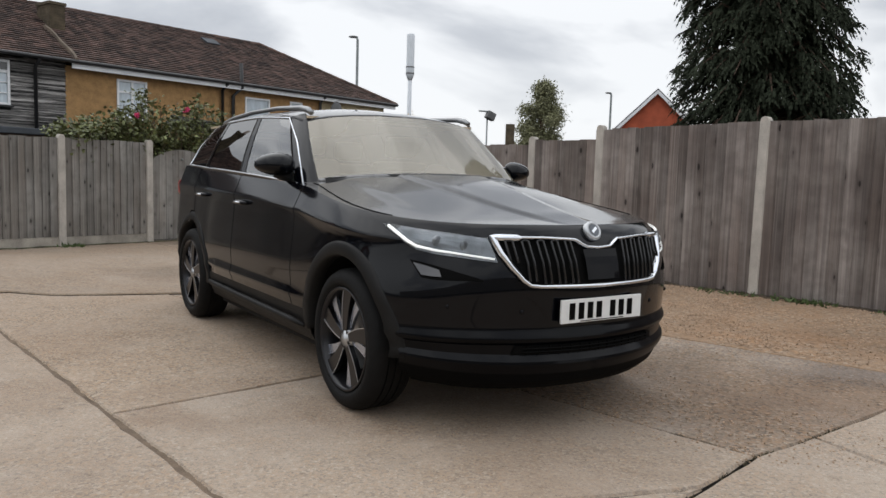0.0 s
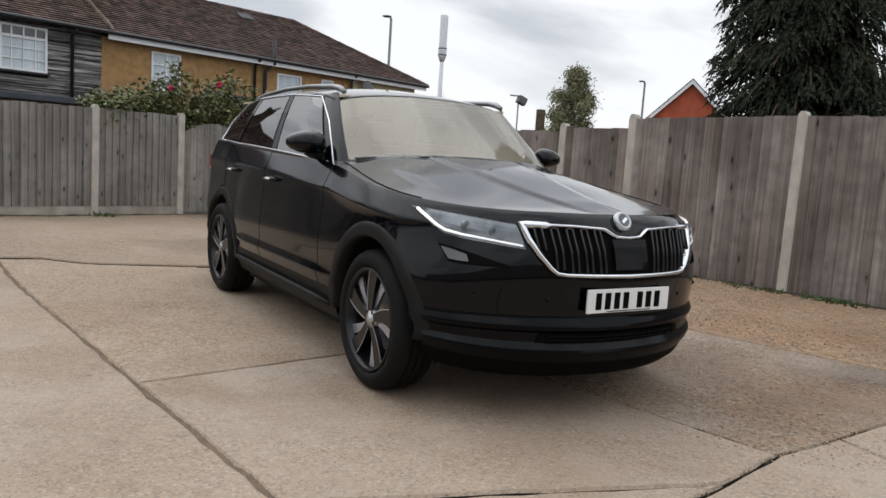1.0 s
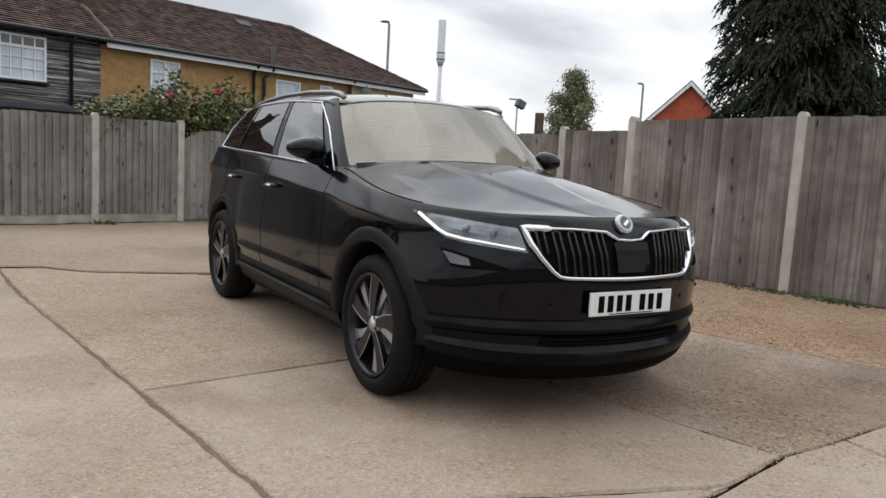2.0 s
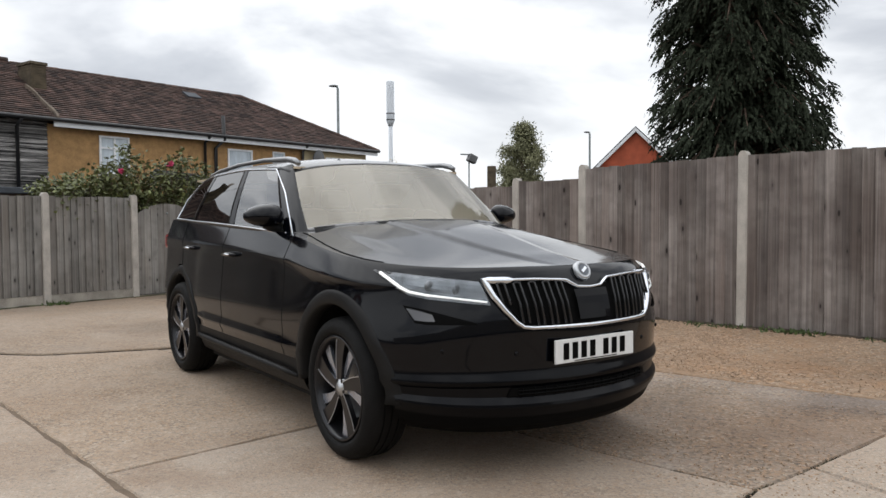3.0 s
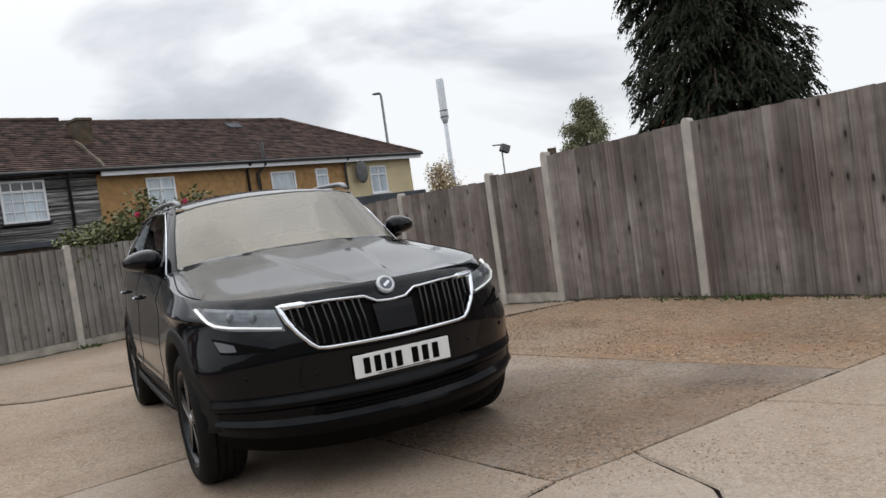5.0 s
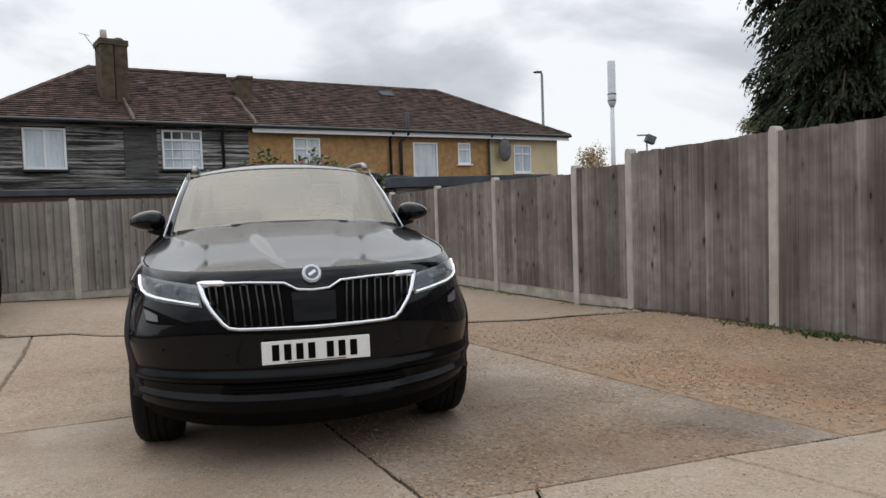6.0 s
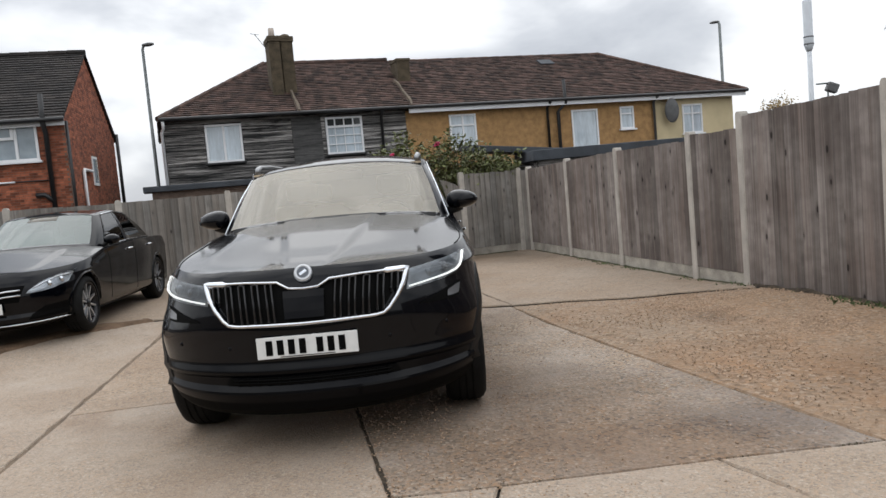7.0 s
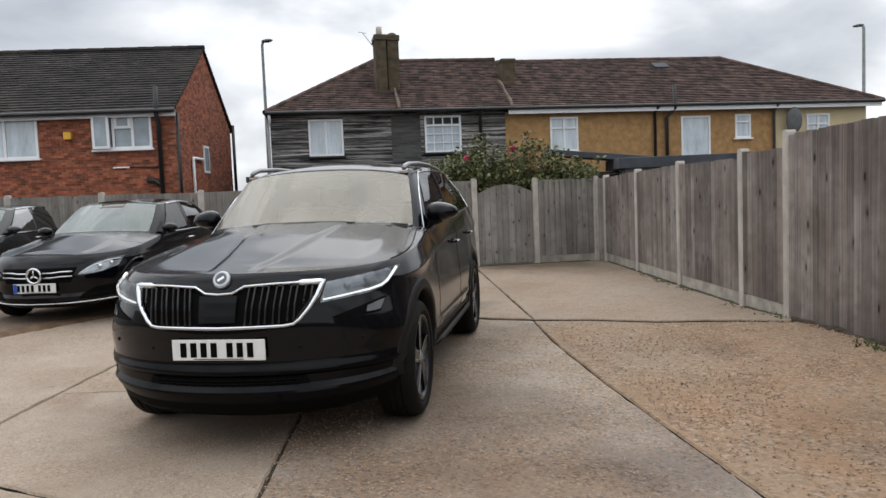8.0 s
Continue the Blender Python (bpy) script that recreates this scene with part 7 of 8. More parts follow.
    # black band at the windscreen's foot and the wipers
    for sgn in (-1, 1):
        bm = bmesh.new()
        tube(bm, [(sgn * 0.02 + 0.1, 1.345, 1.168), (sgn * 0.3 + 0.1, 1.37, 1.172), (sgn * 0.55 + 0.08, 1.47, 1.165)], 0.005, 6)
        part("wiper", bm, M_PLASTIC, car)
    bm = bmesh.new()
    rows = []
    for k in range(29):
        x = -0.72 + 1.44 * k / 28
        y = 1.345 + 0.20 * (abs(x) / 0.7) ** 2
        z = 1.170 - 0.04 * (abs(x) / 0.7) ** 2
        rows.append([bm.verts.new((x, y - 0.05, z - 0.012)), bm.verts.new((x, y + 0.004, z + 0.006)), bm.verts.new((x, y + 0.045, z + 0.045))])
    for a, b in zip(rows, rows[1:]):
        for i in range(2):
            bm.faces.new((a[i], b[i], b[i + 1], a[i + 1]))
    part("cowl_panel", bm, M_PLASTIC, car)
    # shut line between bonnet and wing
    brow = [p for k, p in enumerate(top) if (k == 0 or p[1] > top[k - 1][1] + 1e-4) and 0.60 < p[1] < 1.60]
    for sgn in (-1, 1):
        bm = bmesh.new()
        shut = line([(0.60, 0.996), (0.8, 0.984), (1.1, 0.965), (1.6, 0.925)])
        tube(bm, [(sgn * shut(p[1]) * p[0], p[1], p[2] + crown(p[1]) * (1 - shut(p[1]) ** 2.2) + 0.0005) for p in brow], 0.0038, 5)
        part("bonnet_gap", bm, M_INK, car)
    # chrome round the side windows
    for sgn in (-1, 1):
        low = [dense[i] for i in range(19, 45, 2)]
        bm = bmesh.new()
        pts = [Vector(pt(c, 0.035, sgn)) + Vector((sgn * 0.005, 0, 0)) for c in low]
        up = [Vector(pt(c, 0.955, sgn)) + Vector((sgn * 0.003, 0, 0)) for c in low[1:]]
        tube(bm, [up[0]] and pts + [Vector(pt(low[-1], 0.5, sgn)) + Vector((sgn * 0.008, 0.02, 0))] + up[::-1] + [Vector(pt(dense[19], 0.6, sgn)) + Vector((sgn * 0.005, -0.004, 0)), pts[0]], 0.0062, 6)
        part("window_trim", bm, M_CHROME, car, "bright chrome window trim", smooth=True)
        for i in ((27, 28, 29), (36, 37, 38)):
            bm = bmesh.new()
            vs = [[bm.verts.new(Vector(pt(dense[j], v, sgn)) + Vector((sgn * 0.004, 0, 0))) for v in (0.05, 0.35, 0.65, 0.94)] for j in i]
            for a, b in zip(vs, vs[1:]):
                for k in range(3):
                    bm.faces.new((a[k], b[k], b[k + 1], a[k + 1]))
            part("pillar_cover", bm, M_GLOSS, car)
        # roof rail
        bm = bmesh.new()
        tube(bm, [(sgn * 0.612, 2.05, 1.580), (sgn * 0.614, 2.10, 1.600), (sgn * 0.618, 2.2, 1.616), (sgn * 0.622, 2.6, 1.634), (sgn * 0.620, 3.1, 1.632), (sgn * 0.605, 3.6, 1.610), (sgn * 0.59, 3.85, 1.585), (sgn * 0.585, 3.9, 1.565)],
             [0.018, 0.021, 0.019, 0.016, 0.016, 0.016, 0.018, 0.016], 10)
        part("roof_rail", bm, M_RAIL, car, "satin silver roof rail", smooth=True)
        # mirror
        mi = new("door_mirror")
        mi.parent = car
        bm = bmesh.new()
        bmesh.ops.create_uvsphere(bm, u_segments=20, v_segments=14, radius=1)
        for v in bm.verts:
            x, y, z = v.co
            flat = 0.055 if y > 0 else 0.105
            z2 = abs(z) ** 0.8 * (1 if z > 0 else -1)
            v.co = (sgn * (0.925 + 0.118 * x), 1.875 + flat * y + 0.02 * x, 1.238 + z2 * (0.076 if z > 0 else 0.062) * (1 - 0.22 * x))
        part("housing", bm, M_PAINT, mi, smooth=True)
        bm = bmesh.new()
        tube(bm, [(sgn * 0.82, 1.86, 1.165), (sgn * 0.87, 1.87, 1.18), (sgn * 0.91, 1.875, 1.20)], [0.03, 0.034, 0.04], 10)
        part("arm", bm, M_PLASTIC, mi, smooth=True)
        bm = bmesh.new()
        bmesh.ops.create_uvsphere(bm, u_segments=16, v_segments=10, radius=1, matrix=Matrix.Translation((sgn * 0.925, 1.928, 1.238)) @ Matrix.Diagonal((0.10, 0.008, 0.055, 1)))
        part("mirror_glass", bm, M_CHROME, mi, smooth=True)
        # door handles
        for y, z in ((2.50, 0.985), (3.40, 1.005)):
            bm = bmesh.new()
            xw = S.xat(y, 0.87)
            tube(bm, [(sgn * (xw - 0.004), y - 0.11, z), (sgn * (xw + 0.030), y - 0.085, z + 0.002), (sgn * (xw + 0.034), y, z + 0.004), (sgn * (xw + 0.030), y + 0.085, z + 0.002), (sgn * (xw - 0.004), y + 0.11, z)], [0.010, 0.014, 0.015, 0.014, 0.010], 8)
            part("door_handle", bm, M_PAINT, car, "gloss black door handle with chrome strip", smooth=True)
            bm = bmesh.new()
            tube(bm, [(sgn * (xw + 0.046), y - 0.07, z + 0.003), (sgn * (xw + 0.049), y, z + 0.004), (sgn * (xw + 0.046), y + 0.07, z + 0.003)], 0.006, 6)
            part("handle_strip", bm, M_CHROME, car, smooth=True)
        # shut lines of the doors
        for y0 in (1.60, 2.67, 3.66):
            bm = bmesh.new()
            pts = []
            for z in zs:
                if z < 0.40 or (y0 > 3.6 and z < 0.80):
                    continue
                pts.append(Vector((sgn * (S.xat(y0, z) + 0.0002), y0, S.lift(z, 1, y0))))
            tube(bm, pts, 0.0020, 5)
            part("door_gap", bm, M_TYRE, car)
        # sill blade and chrome wing badge
        bm = bmesh.new()
        tube(bm, [(sgn * 0.915, 1.42, 0.345), (sgn * 0.928, 1.6, 0.352), (sgn * 0.930, 2.4, 0.358), (sgn * 0.925, 3.1, 0.362), (sgn * 0.915, 3.22, 0.365)], [0.012, 0.02, 0.02, 0.02, 0.012], 8)
        part("sill_blade", bm, M_PLASTIC, car, smooth=True)
        for a, (r0, r1) in zip(AX, ((0.428, 0.502), (0.428, 0.496))):
            arch(car, S, a, r0, r1, sgn, R, -0.10 if a > 2 else -0.06, math.pi + (0.05 if a > 2 else 0.0))
        # tail lamp
        bm = bmesh.new()
        block(bm, (sgn * 0.67 - 0.13, 4.38, 0.96), (sgn * 0.67 + 0.13, 4.58, 1.10))
        part("tail_lamp", bm, M_RED, car, "red tail lamp", bevel=0.03)
    # grille: backing, slats, radar panel, chrome frame
    bm = bmesh.new()
    n = 40
    g = []
    for i in range(n + 1):
        x = -0.52 + 1.04 * i / n
        zl = 0.722 if abs(x) < 0.385 else 0.722 + (abs(x) - 0.385) / 0.135 * 0.198
        zh = 0.925 if abs(x) > 0.14 else (0.885 if abs(x) < 0.08 else 0.885 + (abs(x) - 0.08) / 0.06 * 0.04)
        g.append([bm.verts.new(S.at(x, zl + (zh - zl) * j / 5, 0.006)) for j in range(6)])
    for a, b in zip(g, g[1:]):
        for j in range(5):
            bm.faces.new((a[j], b[j], b[j + 1], a[j + 1]))
    gr = part("grille", bm, M_INK, car, "black grille with upright double bars")
    for sgn in (-1, 1):
        for k in range(5):
            x0 = 0.150 + k * 0.071
            zl = 0.728 if x0 < 0.36 else 0.728 + (x0 + 0.03 - 0.385) / 0.135 * 0.198
            if zl > 0.86:
                continue
            # each rib is a narrow upright loop
            loop = [(x0, zl), (x0, 0.82), (x0 + 0.003, 0.912), (x0 + 0.017, 0.916), (x0 + 0.033, 0.912), (x0 + 0.030, 0.82), (x0 + 0.030, zl)]
            bm = bmesh.new()
            tube(bm, [S.at(sgn * (x + 0.014 * (z - 0.72) / 0.2), z, 0.022) for x, z in loop], 0.0058, 6)
            part("grille_rib", bm, M_GRILLE, gr, smooth=True)
    bm = bmesh.new()
    face_patch(bm, S, between([(-0.10, 0.74), (0.10, 0.74)], [(-0.105, 0.872), (0.105, 0.872)]), 0.026, 4, 6)
    part("radar_panel", bm, M_GLOSS, gr, "flat gloss black radar panel")
    frame_pl = [(-0.528, 0.928), (-0.3, 0.926), (-0.135, 0.917), (-0.075, 0.884), (0, 0.879), (0.075, 0.884), (0.135, 0.917), (0.3, 0.926), (0.528, 0.928), (0.505, 0.86), (0.470, 0.80), (0.425, 0.745), (0.395, 0.722), (0.35, 0.716), (0, 0.712),
                (-0.35, 0.716), (-0.395, 0.722), (-0.425, 0.745), (-0.470, 0.80), (-0.505, 0.86), (-0.528, 0.928)]
    bm = bmesh.new()
    pts = resample(frame_pl, 0.02)
    rr = []
    prev = []
    for i, (x, z) in enumerate(pts):
        a, b = pts[i - 1 if i else -2], pts[(i + 1) if i < len(pts) - 1 else 1]
        d = Vector((b[0] - a[0], b[1] - a[1])).normalized()
        nrm = Vector((-d.y, d.x))
        wd = 0.0070 if z > 0.86 and abs(x) < 0.5 else 0.0105
        if abs(x) > 0.42 and z > 0.74:
            wd = 0.0105 + 0.005 * step(0.74, 0.92, z)
        ring = [bm.verts.new(S.at(x + nrm.x * wd * k, z + nrm.y * wd * k, o)) for k, o in ((-1, 0.006), (-0.8, 0.026), (0, 0.032), (0.8, 0.026), (1, 0.006))]
        prev.append(ring)
    for a, b in zip(prev, prev[1:]):
        for j in range(4):
            bm.faces.new((a[j], b[j], b[j + 1], a[j + 1]))
    bmesh.ops.recalc_face_normals(bm, faces=bm.faces[:])
    part("grille_frame", bm, M_CHROME, car, "chrome grille frame", smooth=True)
    # round badge on the bonnet's nose
    c = S.at(0, 0.957, 0.012)
    bm = bmesh.new()
    m = Matrix.Translation(c) @ Matrix.Rotation(radians(-28), 4, "X") @ Matrix.Rotation(radians(-90), 4, "Z")
    revolve(bm, [(0.0, 0.010), (0.030, 0.009), (0.0305, 0.012), (0.043, 0.012), (0.049, 0.004), (0.049, -0.012)], 36, m)
    bg_ = part("badge", bm, M_SATIN, car, "round silver badge", smooth=True)
    bm = bmesh.new()
    revolve(bm, [(0.0, 0.0115), (0.0305, 0.0125)], 28, m)
    part("badge_disc", bm, M_BADGE, bg_, "dark grey badge field")
    bm = bmesh.new()
    block(bm, (0.011, -0.021, -0.009), (0.0150, 0.021, 0.007), m @ Matrix.Rotation(radians(35), 4, "X"))
    part("badge_mark", bm, M_CHROME, bg_, "plain silver bar", bevel=0.002)
    # headlamps with lit strips
    for sgn in (-1, 1):
        lo = [(sgn * x, z) for x, z in ((0.523, 0.822), (0.62, 0.834), (0.74, 0.850), (0.795, 0.866), (0.825, 0.895), (0.842, 0.945))]
        hi = [(sgn * x, z) for x, z in ((0.545, 0.926), (0.63, 0.938), (0.74, 0.953), (0.79, 0.962), (0.82, 0.968), (0.844, 0.972))]
        bm = bmesh.new()
        face_patch(bm, S, between(lo, hi), 0.004, 6, 20)
        hl = part("headlamp", bm, M_LAMP_IN, car, "clear headlamp with a lit white strip")
        bm = bmesh.new()
        face_patch(bm, S, between(lo, hi), 0.020, 6, 20)
        part("lens", bm, M_LENS, hl, smooth=True).visible_shadow = False
        bm = bmesh.new()
        strip = [(sgn * x, z) for x, z in ((0.836, 0.962), (0.826, 0.925), (0.814, 0.900), (0.790, 0.880), (0.74, 0.866), (0.62, 0.848), (0.535, 0.836))]
        sp = resample(strip, 0.02)
        tube(bm, [S.at(x, z, 0.014) for x, z in sp], [0.0075 - 0.0030 * step(0, len(sp) * 0.6, k) for k in range(len(sp))], 6)
        part("light_strip", bm, M_DRL, hl, "lit white daytime strip", smooth=True)
        for x, z, r in ((0.64, 0.893, 0.024), (0.73, 0.910, 0.026)):
            bm = bmesh.new()
            c = S.at(sgn * x, z, 0.0)
            bmesh.ops.create_uvsphere(bm, u_segments=16, v_segments=10, radius=r, matrix=Matrix.Translation(c) @ Matrix.Diagonal((1, 0.5, 1, 1)))
            part("projector", bm, M_LAMP_IN, hl, smooth=True)
        # fog lamp at the outer end of a dark wedge
        lo = [(sgn * x, z) for x, z in ((0.585, 0.738), (0.68, 0.738), (0.76, 0.738), (0.80, 0.745))]
        hi = [(sgn * x, z) for x, z in ((0.590, 0.746), (0.68, 0.776), (0.762, 0.805), (0.818, 0.821))]
        bm = bmesh.new()
        face_patch(bm, S, between(lo, hi), 0.005, 4, 14)
        fl = part("fog_lamp", bm, M_INK, car, "narrow fog lamp in a gloss black wedge")
        lo = [(sgn * x, z) for x, z in ((0.735, 0.752), (0.755, 0.752), (0.775, 0.753), (0.797, 0.757))]
        hi = [(sgn * x, z) for x, z in ((0.738, 0.782), (0.757, 0.790), (0.780, 0.799), (0.810, 0.808))]
        bm = bmesh.new()
        face_patch(bm, S, between(lo, hi), 0.009, 4, 10)
        part("lens", bm, M_FOG, fl, "smoked fog lamp lens", smooth=True)
        # parking sensors
        for x, z in ((0.42, 0.60), (0.72, 0.62)):
            c = S.at(sgn * x, z, 0.001)
            bm = bmesh.new()
            bmesh.ops.create_uvsphere(bm, u_segments=10, v_segments=6, radius=0.011, matrix=Matrix.Translation(c) @ Matrix.Diagonal((1, 0.4, 1, 1)))
            part("parking_sensor", bm, M_GLOSS, car, smooth=True)
    # dark honeycomb below the plate, under-tray
    bm = bmesh.new()
    face_patch(bm, S, between([(-0.46, 0.402), (0.46, 0.402)], [(-0.44, 0.446), (0.44, 0.446)]), 0.006, 3, 20)
    lg = part("lower_grille_mesh", bm, M_INK, car)
    for k in range(15):
        x = -0.39 + 0.78 * k / 14
        bm = bmesh.new()
        tube(bm, [S.at(x, 0.402, 0.010), S.at(x, 0.446, 0.010)], 0.004, 5)
        part("grille_bar", bm, M_INK, lg)
    for z in (0.415, 0.431):
        bm = bmesh.new()
        tube(bm, [S.at(-0.41 + 0.82 * k / 14, z, 0.014) for k in range(15)], 0.004, 5)
        part("grille_bar", bm, M_INK, lg)
    bm = bmesh.new()
    block(bm, (-0.58, 1.0, 0.20), (0.58, 4.3, 0.28))
    block(bm, (-0.50, 0.40, 0.25), (0.50, 1.0, 0.28))
    block(bm, (-0.80, 1.40, 0.20), (0.80, 3.25, 0.30))
    part("under_tray", bm, M_TYRE, car)
    bm = bmesh.new()
    block(bm, (-0.50, 0.5, 0.28), (0.50, 4.3, 1.0))
    block(bm, (-0.84, 1.45, 0.28), (0.84, 3.15, 0.95))
    part("inner_structure", bm, M_TYRE, car)
    plate(car, 0.029, 0.0, 0.545)
    set_wheels(car, AX, 0.807, R, 0.262, 0.235, "five")
    return car


main_car()


SALOON = dict(
    rings=[(0.17, 0.15, 0.80), (0.21, 0.07, 0.855), (0.25, 0.035, 0.875), (0.30, 0.028, 0.885), (0.34, 0.045, 0.888), (0.42, 0.035, 0.893), (0.50, 0.02, 0.898), (0.58, 0.028, 0.902), (0.63, 0.045, 0.904), (0.67, 0.065, 0.902),
           (0.70, 0.085, 0.908), (0.72, 0.10, 0.898), (0.75, 0.13, 0.885), (0.775, 0.165, 0.868)],
    nose=rounded(0.85, 2.25),
    fore=(0.25, 0.785, 0.150, 1.25),
    tail=[(0, 0), (0.5, 0.04), (0.8, 0.14), (0.92, 0.25), (1, 0.5)],
    rear=[(0.17, 4.55), (0.4, 4.66), (0.6, 4.68), (0.8, 4.64)],
    belt=[(1.45, 0.9265), (2.2, 0.945), (3.2, 0.962), (4.0, 0.945), (4.6, 0.885)],
    side=[1.08 + 0.0357142 * k for k in range(88)],
    q=SUV["q"], qr=SUV["qr"],
    taper=lambda y: 1 - 0.012 * step(2.2, 1.0, y) - 0.05 * step(3.2, 4.7, y),
    lift=0.05, lift_from=0.60, shut=0.90)

SALOON_COLS = [((0, 1.27, 0.985), (0, 1.99, 1.400)), ((0.3, 1.30, 0.98), (0.27, 2.0, 1.395)), ((0.55, 1.39, 0.965), (0.46, 2.04, 1.38)), ((0.68, 1.48, 0.95), (0.545, 2.08, 1.365)), ((0.745, 1.56, 0.94), (0.58, 2.14, 1.36)),
               ((0.80, 1.72, 0.94), (0.60, 2.24, 1.368)), ((0.82, 2.46, 0.955), (0.615, 2.56, 1.393)), ((0.82, 2.57, 0.958), (0.615, 2.66, 1.394)), ((0.815, 3.25, 0.965), (0.60, 3.06, 1.365)), ((0.785, 3.62, 0.960), (0.57, 3.33, 1.325)),
               ((0.69, 3.93, 0.952), (0.52, 3.46, 1.310)), ((0.61, 4.0, 0.952), (0.47, 3.52, 1.315)), ((0, 4.06, 0.965), (0, 3.55, 1.340))]
ESTATE_COLS = SALOON_COLS[:8] + [((0.815, 3.25, 0.965), (0.605, 3.2, 1.385)), ((0.80, 3.95, 0.950), (0.58, 3.85, 1.35)), ((0.72, 4.35, 0.915), (0.53, 4.1, 1.33)), ((0.62, 4.42, 0.905), (0.47, 4.16, 1.335)), ((0, 4.5, 0.915), (0, 4.22, 1.36))]
CAR_TAGS = ["windscreen"] * 3 + ["pillar", "pillar", "front_window", "pillar", "rear_window_side", "quarter_window", "pillar", "pillar", "rear_window"]
M_LAMP_PALE = mat("pale_lamp_housing", (0.45, 0.46, 0.48), 0.25, metal=0.7, var=0.5, scale=14)
M_GREY_PAINT = mat("dark_grey_car_paint", (0.012, 0.013, 0.015), 0.25, coat=0.85, spec=0.1)
# pale green sheen painted as a diffuse layer, in place of reflection
M_GREENGLASS = glass_mat("green_tinted_glass", (0.45, 0.57, 0.53), 0.0, 1.9, sheen=0.30, sheen_color=(0.33, 0.42, 0.39))
M_DIMGLASS = glass_mat("dim_side_glass", (0.30, 0.36, 0.35), 0.0, 1.9)


def parked_car(name, label, place, turn, paint, cols, front):
    """A low car: shell, cabin, wheels, mirrors; front adds the face."""
    car = thing(name, label, "car", Matrix.Translation(place) @ Matrix.Rotation(radians(turn), 4, "Z") @ Matrix.Scale(0.93, 4), "parked cars")
    S = Shell(SALOON)
    AX, R = (0.80, 3.64), 0.325

    def classify(y, z, z0, sgn, x):
        for a in AX:
            if math.hypot(y - a, z - R) < 0.365 and x > 0.5:
                return None
        if y < 0.95:
            return ("front_bumper", 0) if z0 < 0.62 or y < 0.33 else ("front_wing", sgn)
        if y > 4.15:
            return ("rear_bumper", 0)
        if z0 < 0.24:
            return ("sill", sgn)
        return ("front_wing", sgn) if y < 1.55 else ("front_door", sgn) if y < 2.58 else ("rear_door", sgn) if y < 3.45 else ("rear_wing", sgn)
    build_shell(car, S, classify, {k: paint for k in ("front_bumper", "front_wing", "rear_bumper", "sill", "front_door", "rear_door", "rear_wing")})
    rows = S.half(S.ztop)
    crown = lambda y: 0.088 * (1 - max(0.0, (1.35 - y) / 1.2) ** 1.3) if y < 1.6 else 0.0 if y < 3.9 else 0.03 * (1 - ((y - 4.27) / 0.37) ** 2) if y < 4.64 else 0.0
    build_top(car, S, rows, crown, lambda x, y: 0.010 * step(0.52, 0.42, x) * step(0.2, 0.5, y) * step(1.6, 1.2, y), lambda x: 1.28 + 0.28 * (x / 0.75) ** 2, 3.9, paint, M_DASH)
    pt, dense = build_cabin(car, cols, CAR_TAGS, 0.04, dict(pillar=paint, windscreen=M_GREENGLASS, front_window=M_DIMGLASS if front else M_SIDEGLASS, rear_window_side=M_PRIVACY, quarter_window=M_PRIVACY, rear_window=M_PRIVACY, roof=paint))
    for x in (-0.36, 0.36):
        bm = bmesh.new()
        block(bm, (x - 0.22, 2.45, 0.9), (x + 0.22, 2.56, 1.22))
        block(bm, (x - 0.11, 2.47, 1.24), (x + 0.11, 2.54, 1.34))
        part("seat_back", bm, M_DASH, car, bevel=0.03)
    for sgn in (-1, 1):
        low = [dense[i] for i in range(15, 28)]
        bm = bmesh.new()
        tube(bm, [Vector(pt(c, 0.03, sgn)) + Vector((sgn * 0.01, 0, 0)) for c in low], 0.008, 6)
        part("window_trim", bm, M_CHROME, car, "chrome window trim", smooth=True)
        bm = bmesh.new()
        tube(bm, [Vector(pt(c, 0.96, sgn)) + Vector((sgn * 0.006, 0, 0)) for c in low], 0.010, 6)
        part("window_trim", bm, M_CHROME, car, "chrome window trim", smooth=True)
        mi = new("door_mirror")
        mi.parent = car
        bm = bmesh.new()
        bmesh.ops.create_uvsphere(bm, u_segments=16, v_segments=10, radius=1, matrix=Matrix.Translation((sgn * 0.90, 1.70, 1.02)) @ Matrix.Diagonal((0.105, 0.08, 0.065, 1)))
        part("housing", bm, paint, mi, smooth=True)
        bm = bmesh.new()
        tube(bm, [(sgn * 0.79, 1.68, 0.955), (sgn * 0.86, 1.69, 0.985)], 0.022, 8)
        part("arm", bm, M_PLASTIC, mi)
        for y in (2.38, 3.28):
            bm = bmesh.new()
            xw = S.xat(y, 0.70)
            tube(bm, [(sgn * (xw - 0.01), y - 0.1, 0.86), (sgn * (xw + 0.02), y - 0.07, 0.862), (sgn * (xw + 0.02), y + 0.07, 0.866), (sgn * (xw - 0.01), y + 0.1, 0.866)], 0.011, 6)
            part("door_handle", bm, M_CHROME, car, "chrome door handle", smooth=True)
        for a in AX:
            arch(car, S, a, 0.362, 0.385, sgn, R, 0.0, math.pi, paint, proud=0.004)
        for y0 in (1.55, 2.58):
            bm = bmesh.new()
            tube(bm, [Vector((sgn * (S.xat(y0, r[0]) + 0.001), y0, S.lift(r[0], 1, y0))) for r in SALOON["rings"][2:]], 0.003, 4)
            part("door_gap", bm, M_TYRE, car)
        # headlamps
        lo = [(sgn * x, z) for x, z in ((0.47, 0.560), (0.58, 0.560), (0.70, 0.585), (0.80, 0.635))]
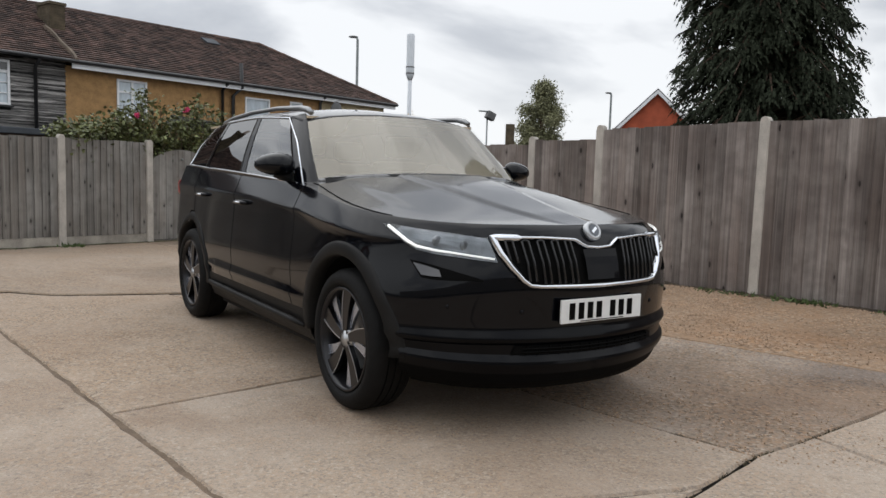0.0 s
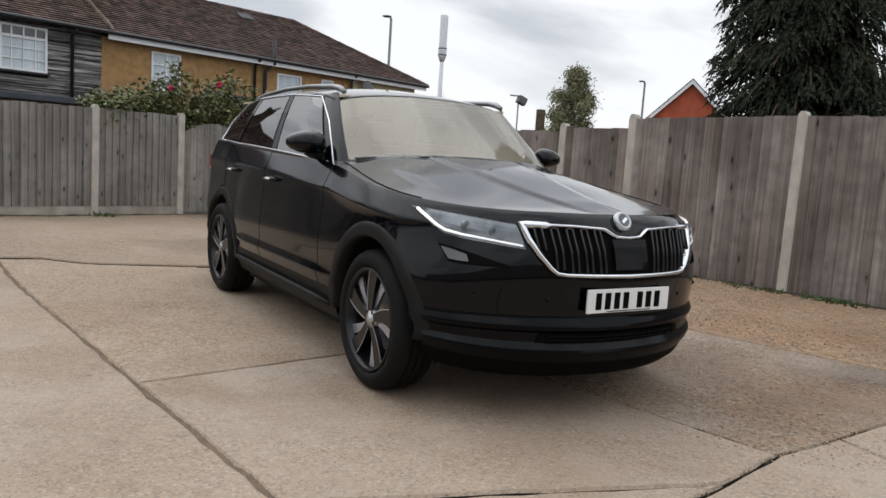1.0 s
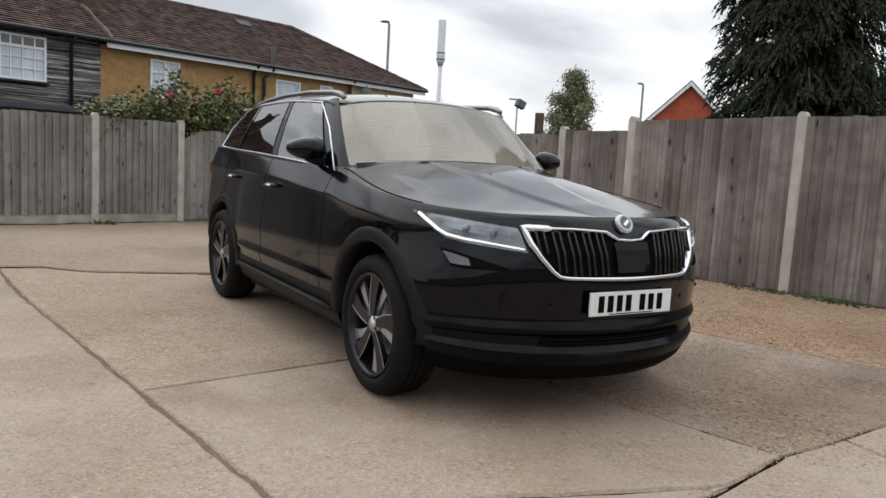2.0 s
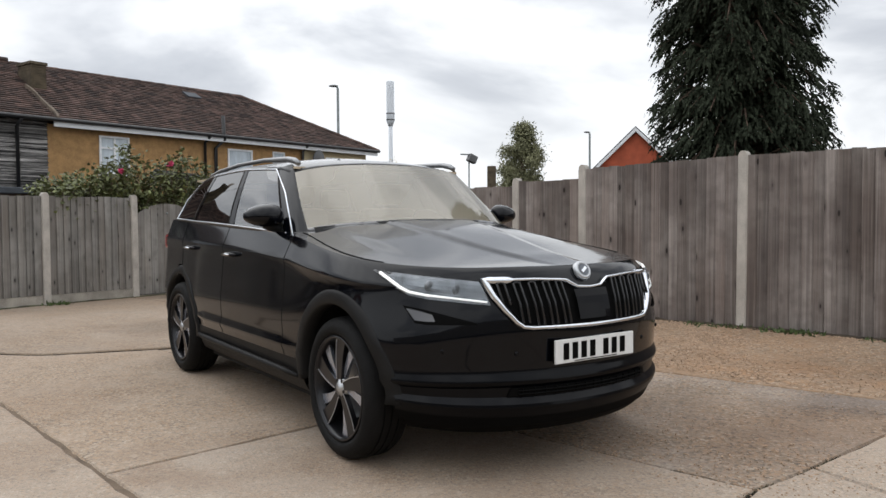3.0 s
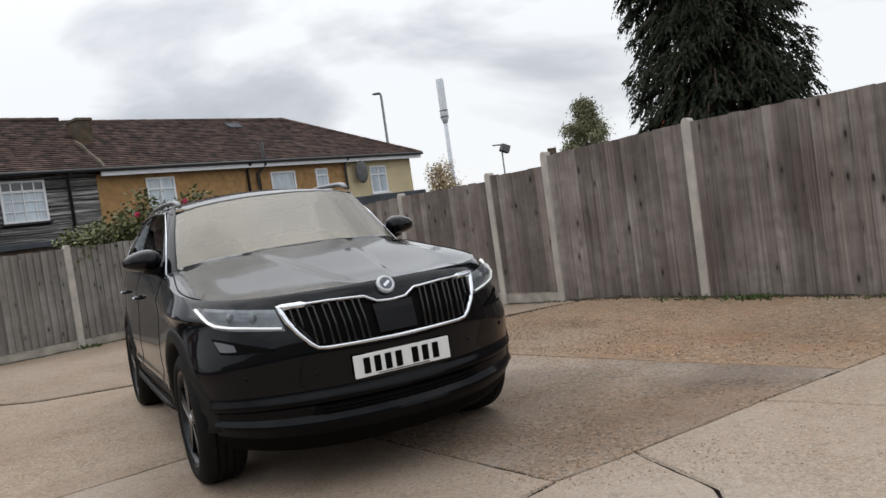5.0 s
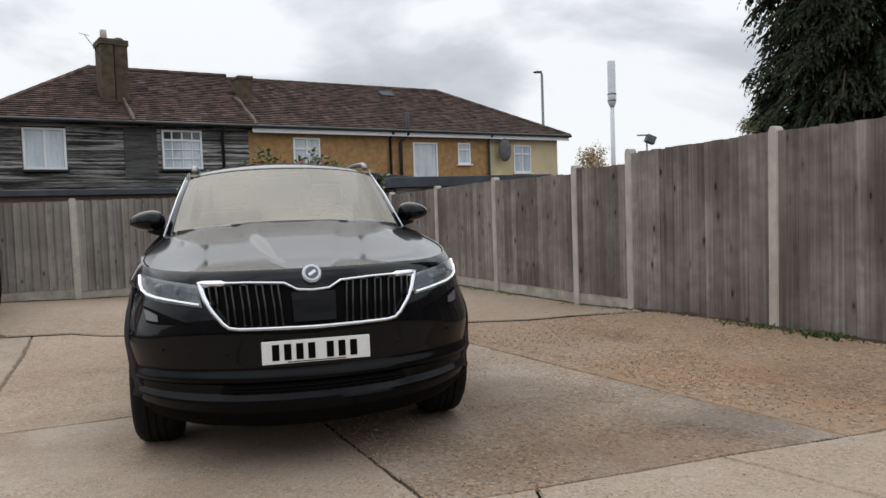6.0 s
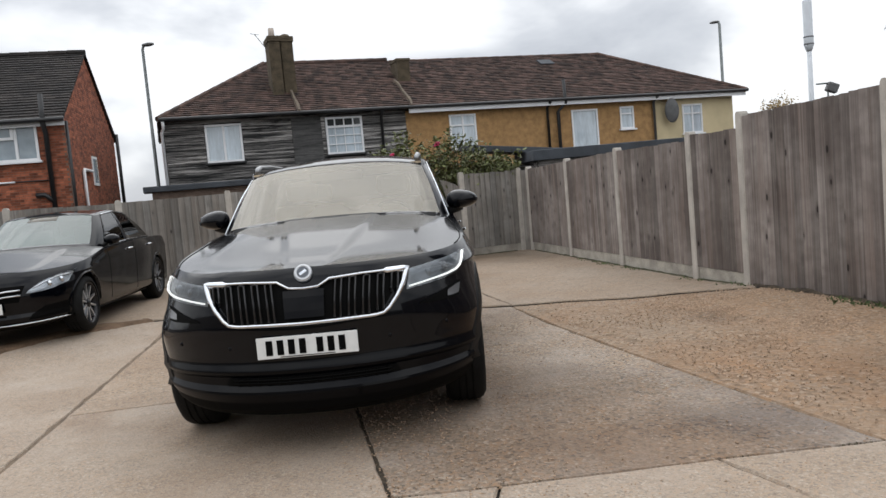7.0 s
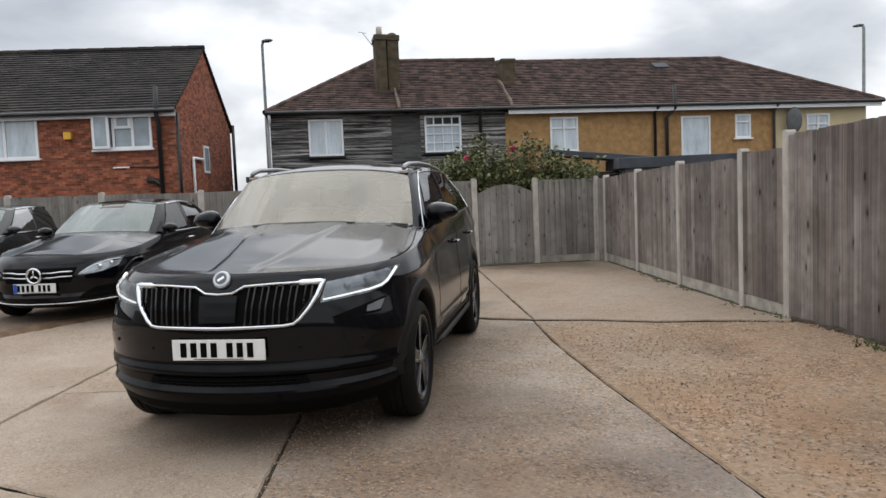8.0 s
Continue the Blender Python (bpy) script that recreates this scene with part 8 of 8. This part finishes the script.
        hi = [(sgn * x, z) for x, z in ((0.49, 0.585), (0.60, 0.668), (0.73, 0.730), (0.83, 0.748))]
        bm = bmesh.new()
        face_patch(bm, S, between(lo, hi), 0.004, 5, 14)
        hl = part("headlamp", bm, M_LAMP_PALE, car, "clear headlamp")
        bm = bmesh.new()
        face_patch(bm, S, between(lo, hi), 0.016, 5, 14)
        part("lens", bm, M_LENS, hl, smooth=True).visible_shadow = False
        for x, z in ((0.66, 0.635), (0.745, 0.665)):
            bm = bmesh.new()
            bmesh.ops.create_uvsphere(bm, u_segments=12, v_segments=8, radius=0.034, matrix=Matrix.Translation(S.at(sgn * x, z, 0.0)) @ Matrix.Diagonal((1, 0.5, 1, 1)))
            part("projector", bm, M_CHROME, hl, smooth=True)
        bm = bmesh.new()
        strip = [(sgn * x, z) for x, z in ((0.53, 0.607), (0.62, 0.655), (0.72, 0.70), (0.82, 0.715))]
        tube(bm, [S.at(x, z, 0.012) for x, z in resample(strip, 0.03)], 0.006, 6)
        part("light_guide", bm, M_CHROME, hl, smooth=True)
        if front:
            lo = [(sgn * 0.46, 0.27), (sgn * 0.60, 0.27), (sgn * 0.78, 0.29)]
            hi = [(sgn * 0.50, 0.33), (sgn * 0.62, 0.40), (sgn * 0.79, 0.42)]
            bm = bmesh.new()
            face_patch(bm, S, between(lo, hi), 0.004, 4, 10)
            part("air_intake", bm, M_INK, car)
    bm = bmesh.new()
    block(bm, (-0.48, 0.4, 0.17), (0.48, 4.4, 0.24))
    block(bm, (-0.45, 0.45, 0.24), (0.45, 4.3, 0.72))
    block(bm, (-0.80, 1.25, 0.2), (0.80, 3.2, 0.75))
    part("under_tray", bm, M_TYRE, car)
    if front:
        bm = bmesh.new()
        face_patch(bm, S, between([(-0.40, 0.475), (0.40, 0.475)], [(-0.46, 0.645), (0.46, 0.645)]), 0.005, 5, 24)
        gr = part("grille", bm, M_INK, car, "black grille with two chrome bars")
        for z in (0.535, 0.585):
            for sgn in (-1, 1):
                bm = bmesh.new()
                tube(bm, [S.at(sgn * x, z + 0.01 * (x > 0.2), 0.022) for x in (0.10, 0.2, 0.3, 0.42)], 0.0095, 6)
                part("grille_bar", bm, M_CHROME, gr, "chrome bar", smooth=True)
        bm = bmesh.new()
        c = S.at(0, 0.56, 0.028)
        m = Matrix.Translation(c) @ Matrix.Rotation(radians(-90), 4, "Z")
        revolve(bm, [(0.070, 0.0), (0.078, 0.010), (0.092, 0.010), (0.098, 0.0)], 32, m)
        for k in range(3):
            a = math.pi / 2 + k * 2 * math.pi / 3
            tube(bm, [c, c + Vector((math.cos(a) * 0.075, 0, math.sin(a) * 0.075))], [0.014, 0.005], 6)
        part("badge", bm, M_CHROME, gr, "round chrome badge", smooth=True)
        bm = bmesh.new()
        tube(bm, [S.at(-0.80 + 1.6 * k / 24, 0.235 + 0.02 * abs(-1 + k / 12) ** 2, 0.014) for k in range(25)], 0.009, 6)
        part("lip_strip", bm, M_CHROME, car, "chrome strip along the bumper lip", smooth=True)
        plate(car, 0.005, 0.0, 0.365, eu=True)
    set_wheels(car, AX, 0.765, R, 0.240, 0.225, "ten")
    return car


parked_car("saloon", "black saloon car with chrome grille bars and multi-spoke wheels", (-4.535, 4.36, 0.130), 37.2, M_PAINT, SALOON_COLS, True)
parked_car("estate_car", "dark grey estate car parked beside the black saloon", (-8.02, 3.71, 0.135), 38.6, M_GREY_PAINT, ESTATE_COLS, False)


yard()
closing_wall()
fences()
terrace()
brick_house()
far_gable()
distance()
conifer()
broad_tree("tree", "small olive-green tree far beyond the fence", 7.6, 60.0, 2.2, 8.2, 2.3, M_OLIVE, 31, n=24000, size=0.17)
broad_tree("shrub", "pale autumn shrub behind the terrace end", -1.6, 34.0, 1.0, 3.6, 1.3, M_FARBUSH, 33, n=4500, size=0.10)
rose_bush()
weeds()
moss()
gravel()
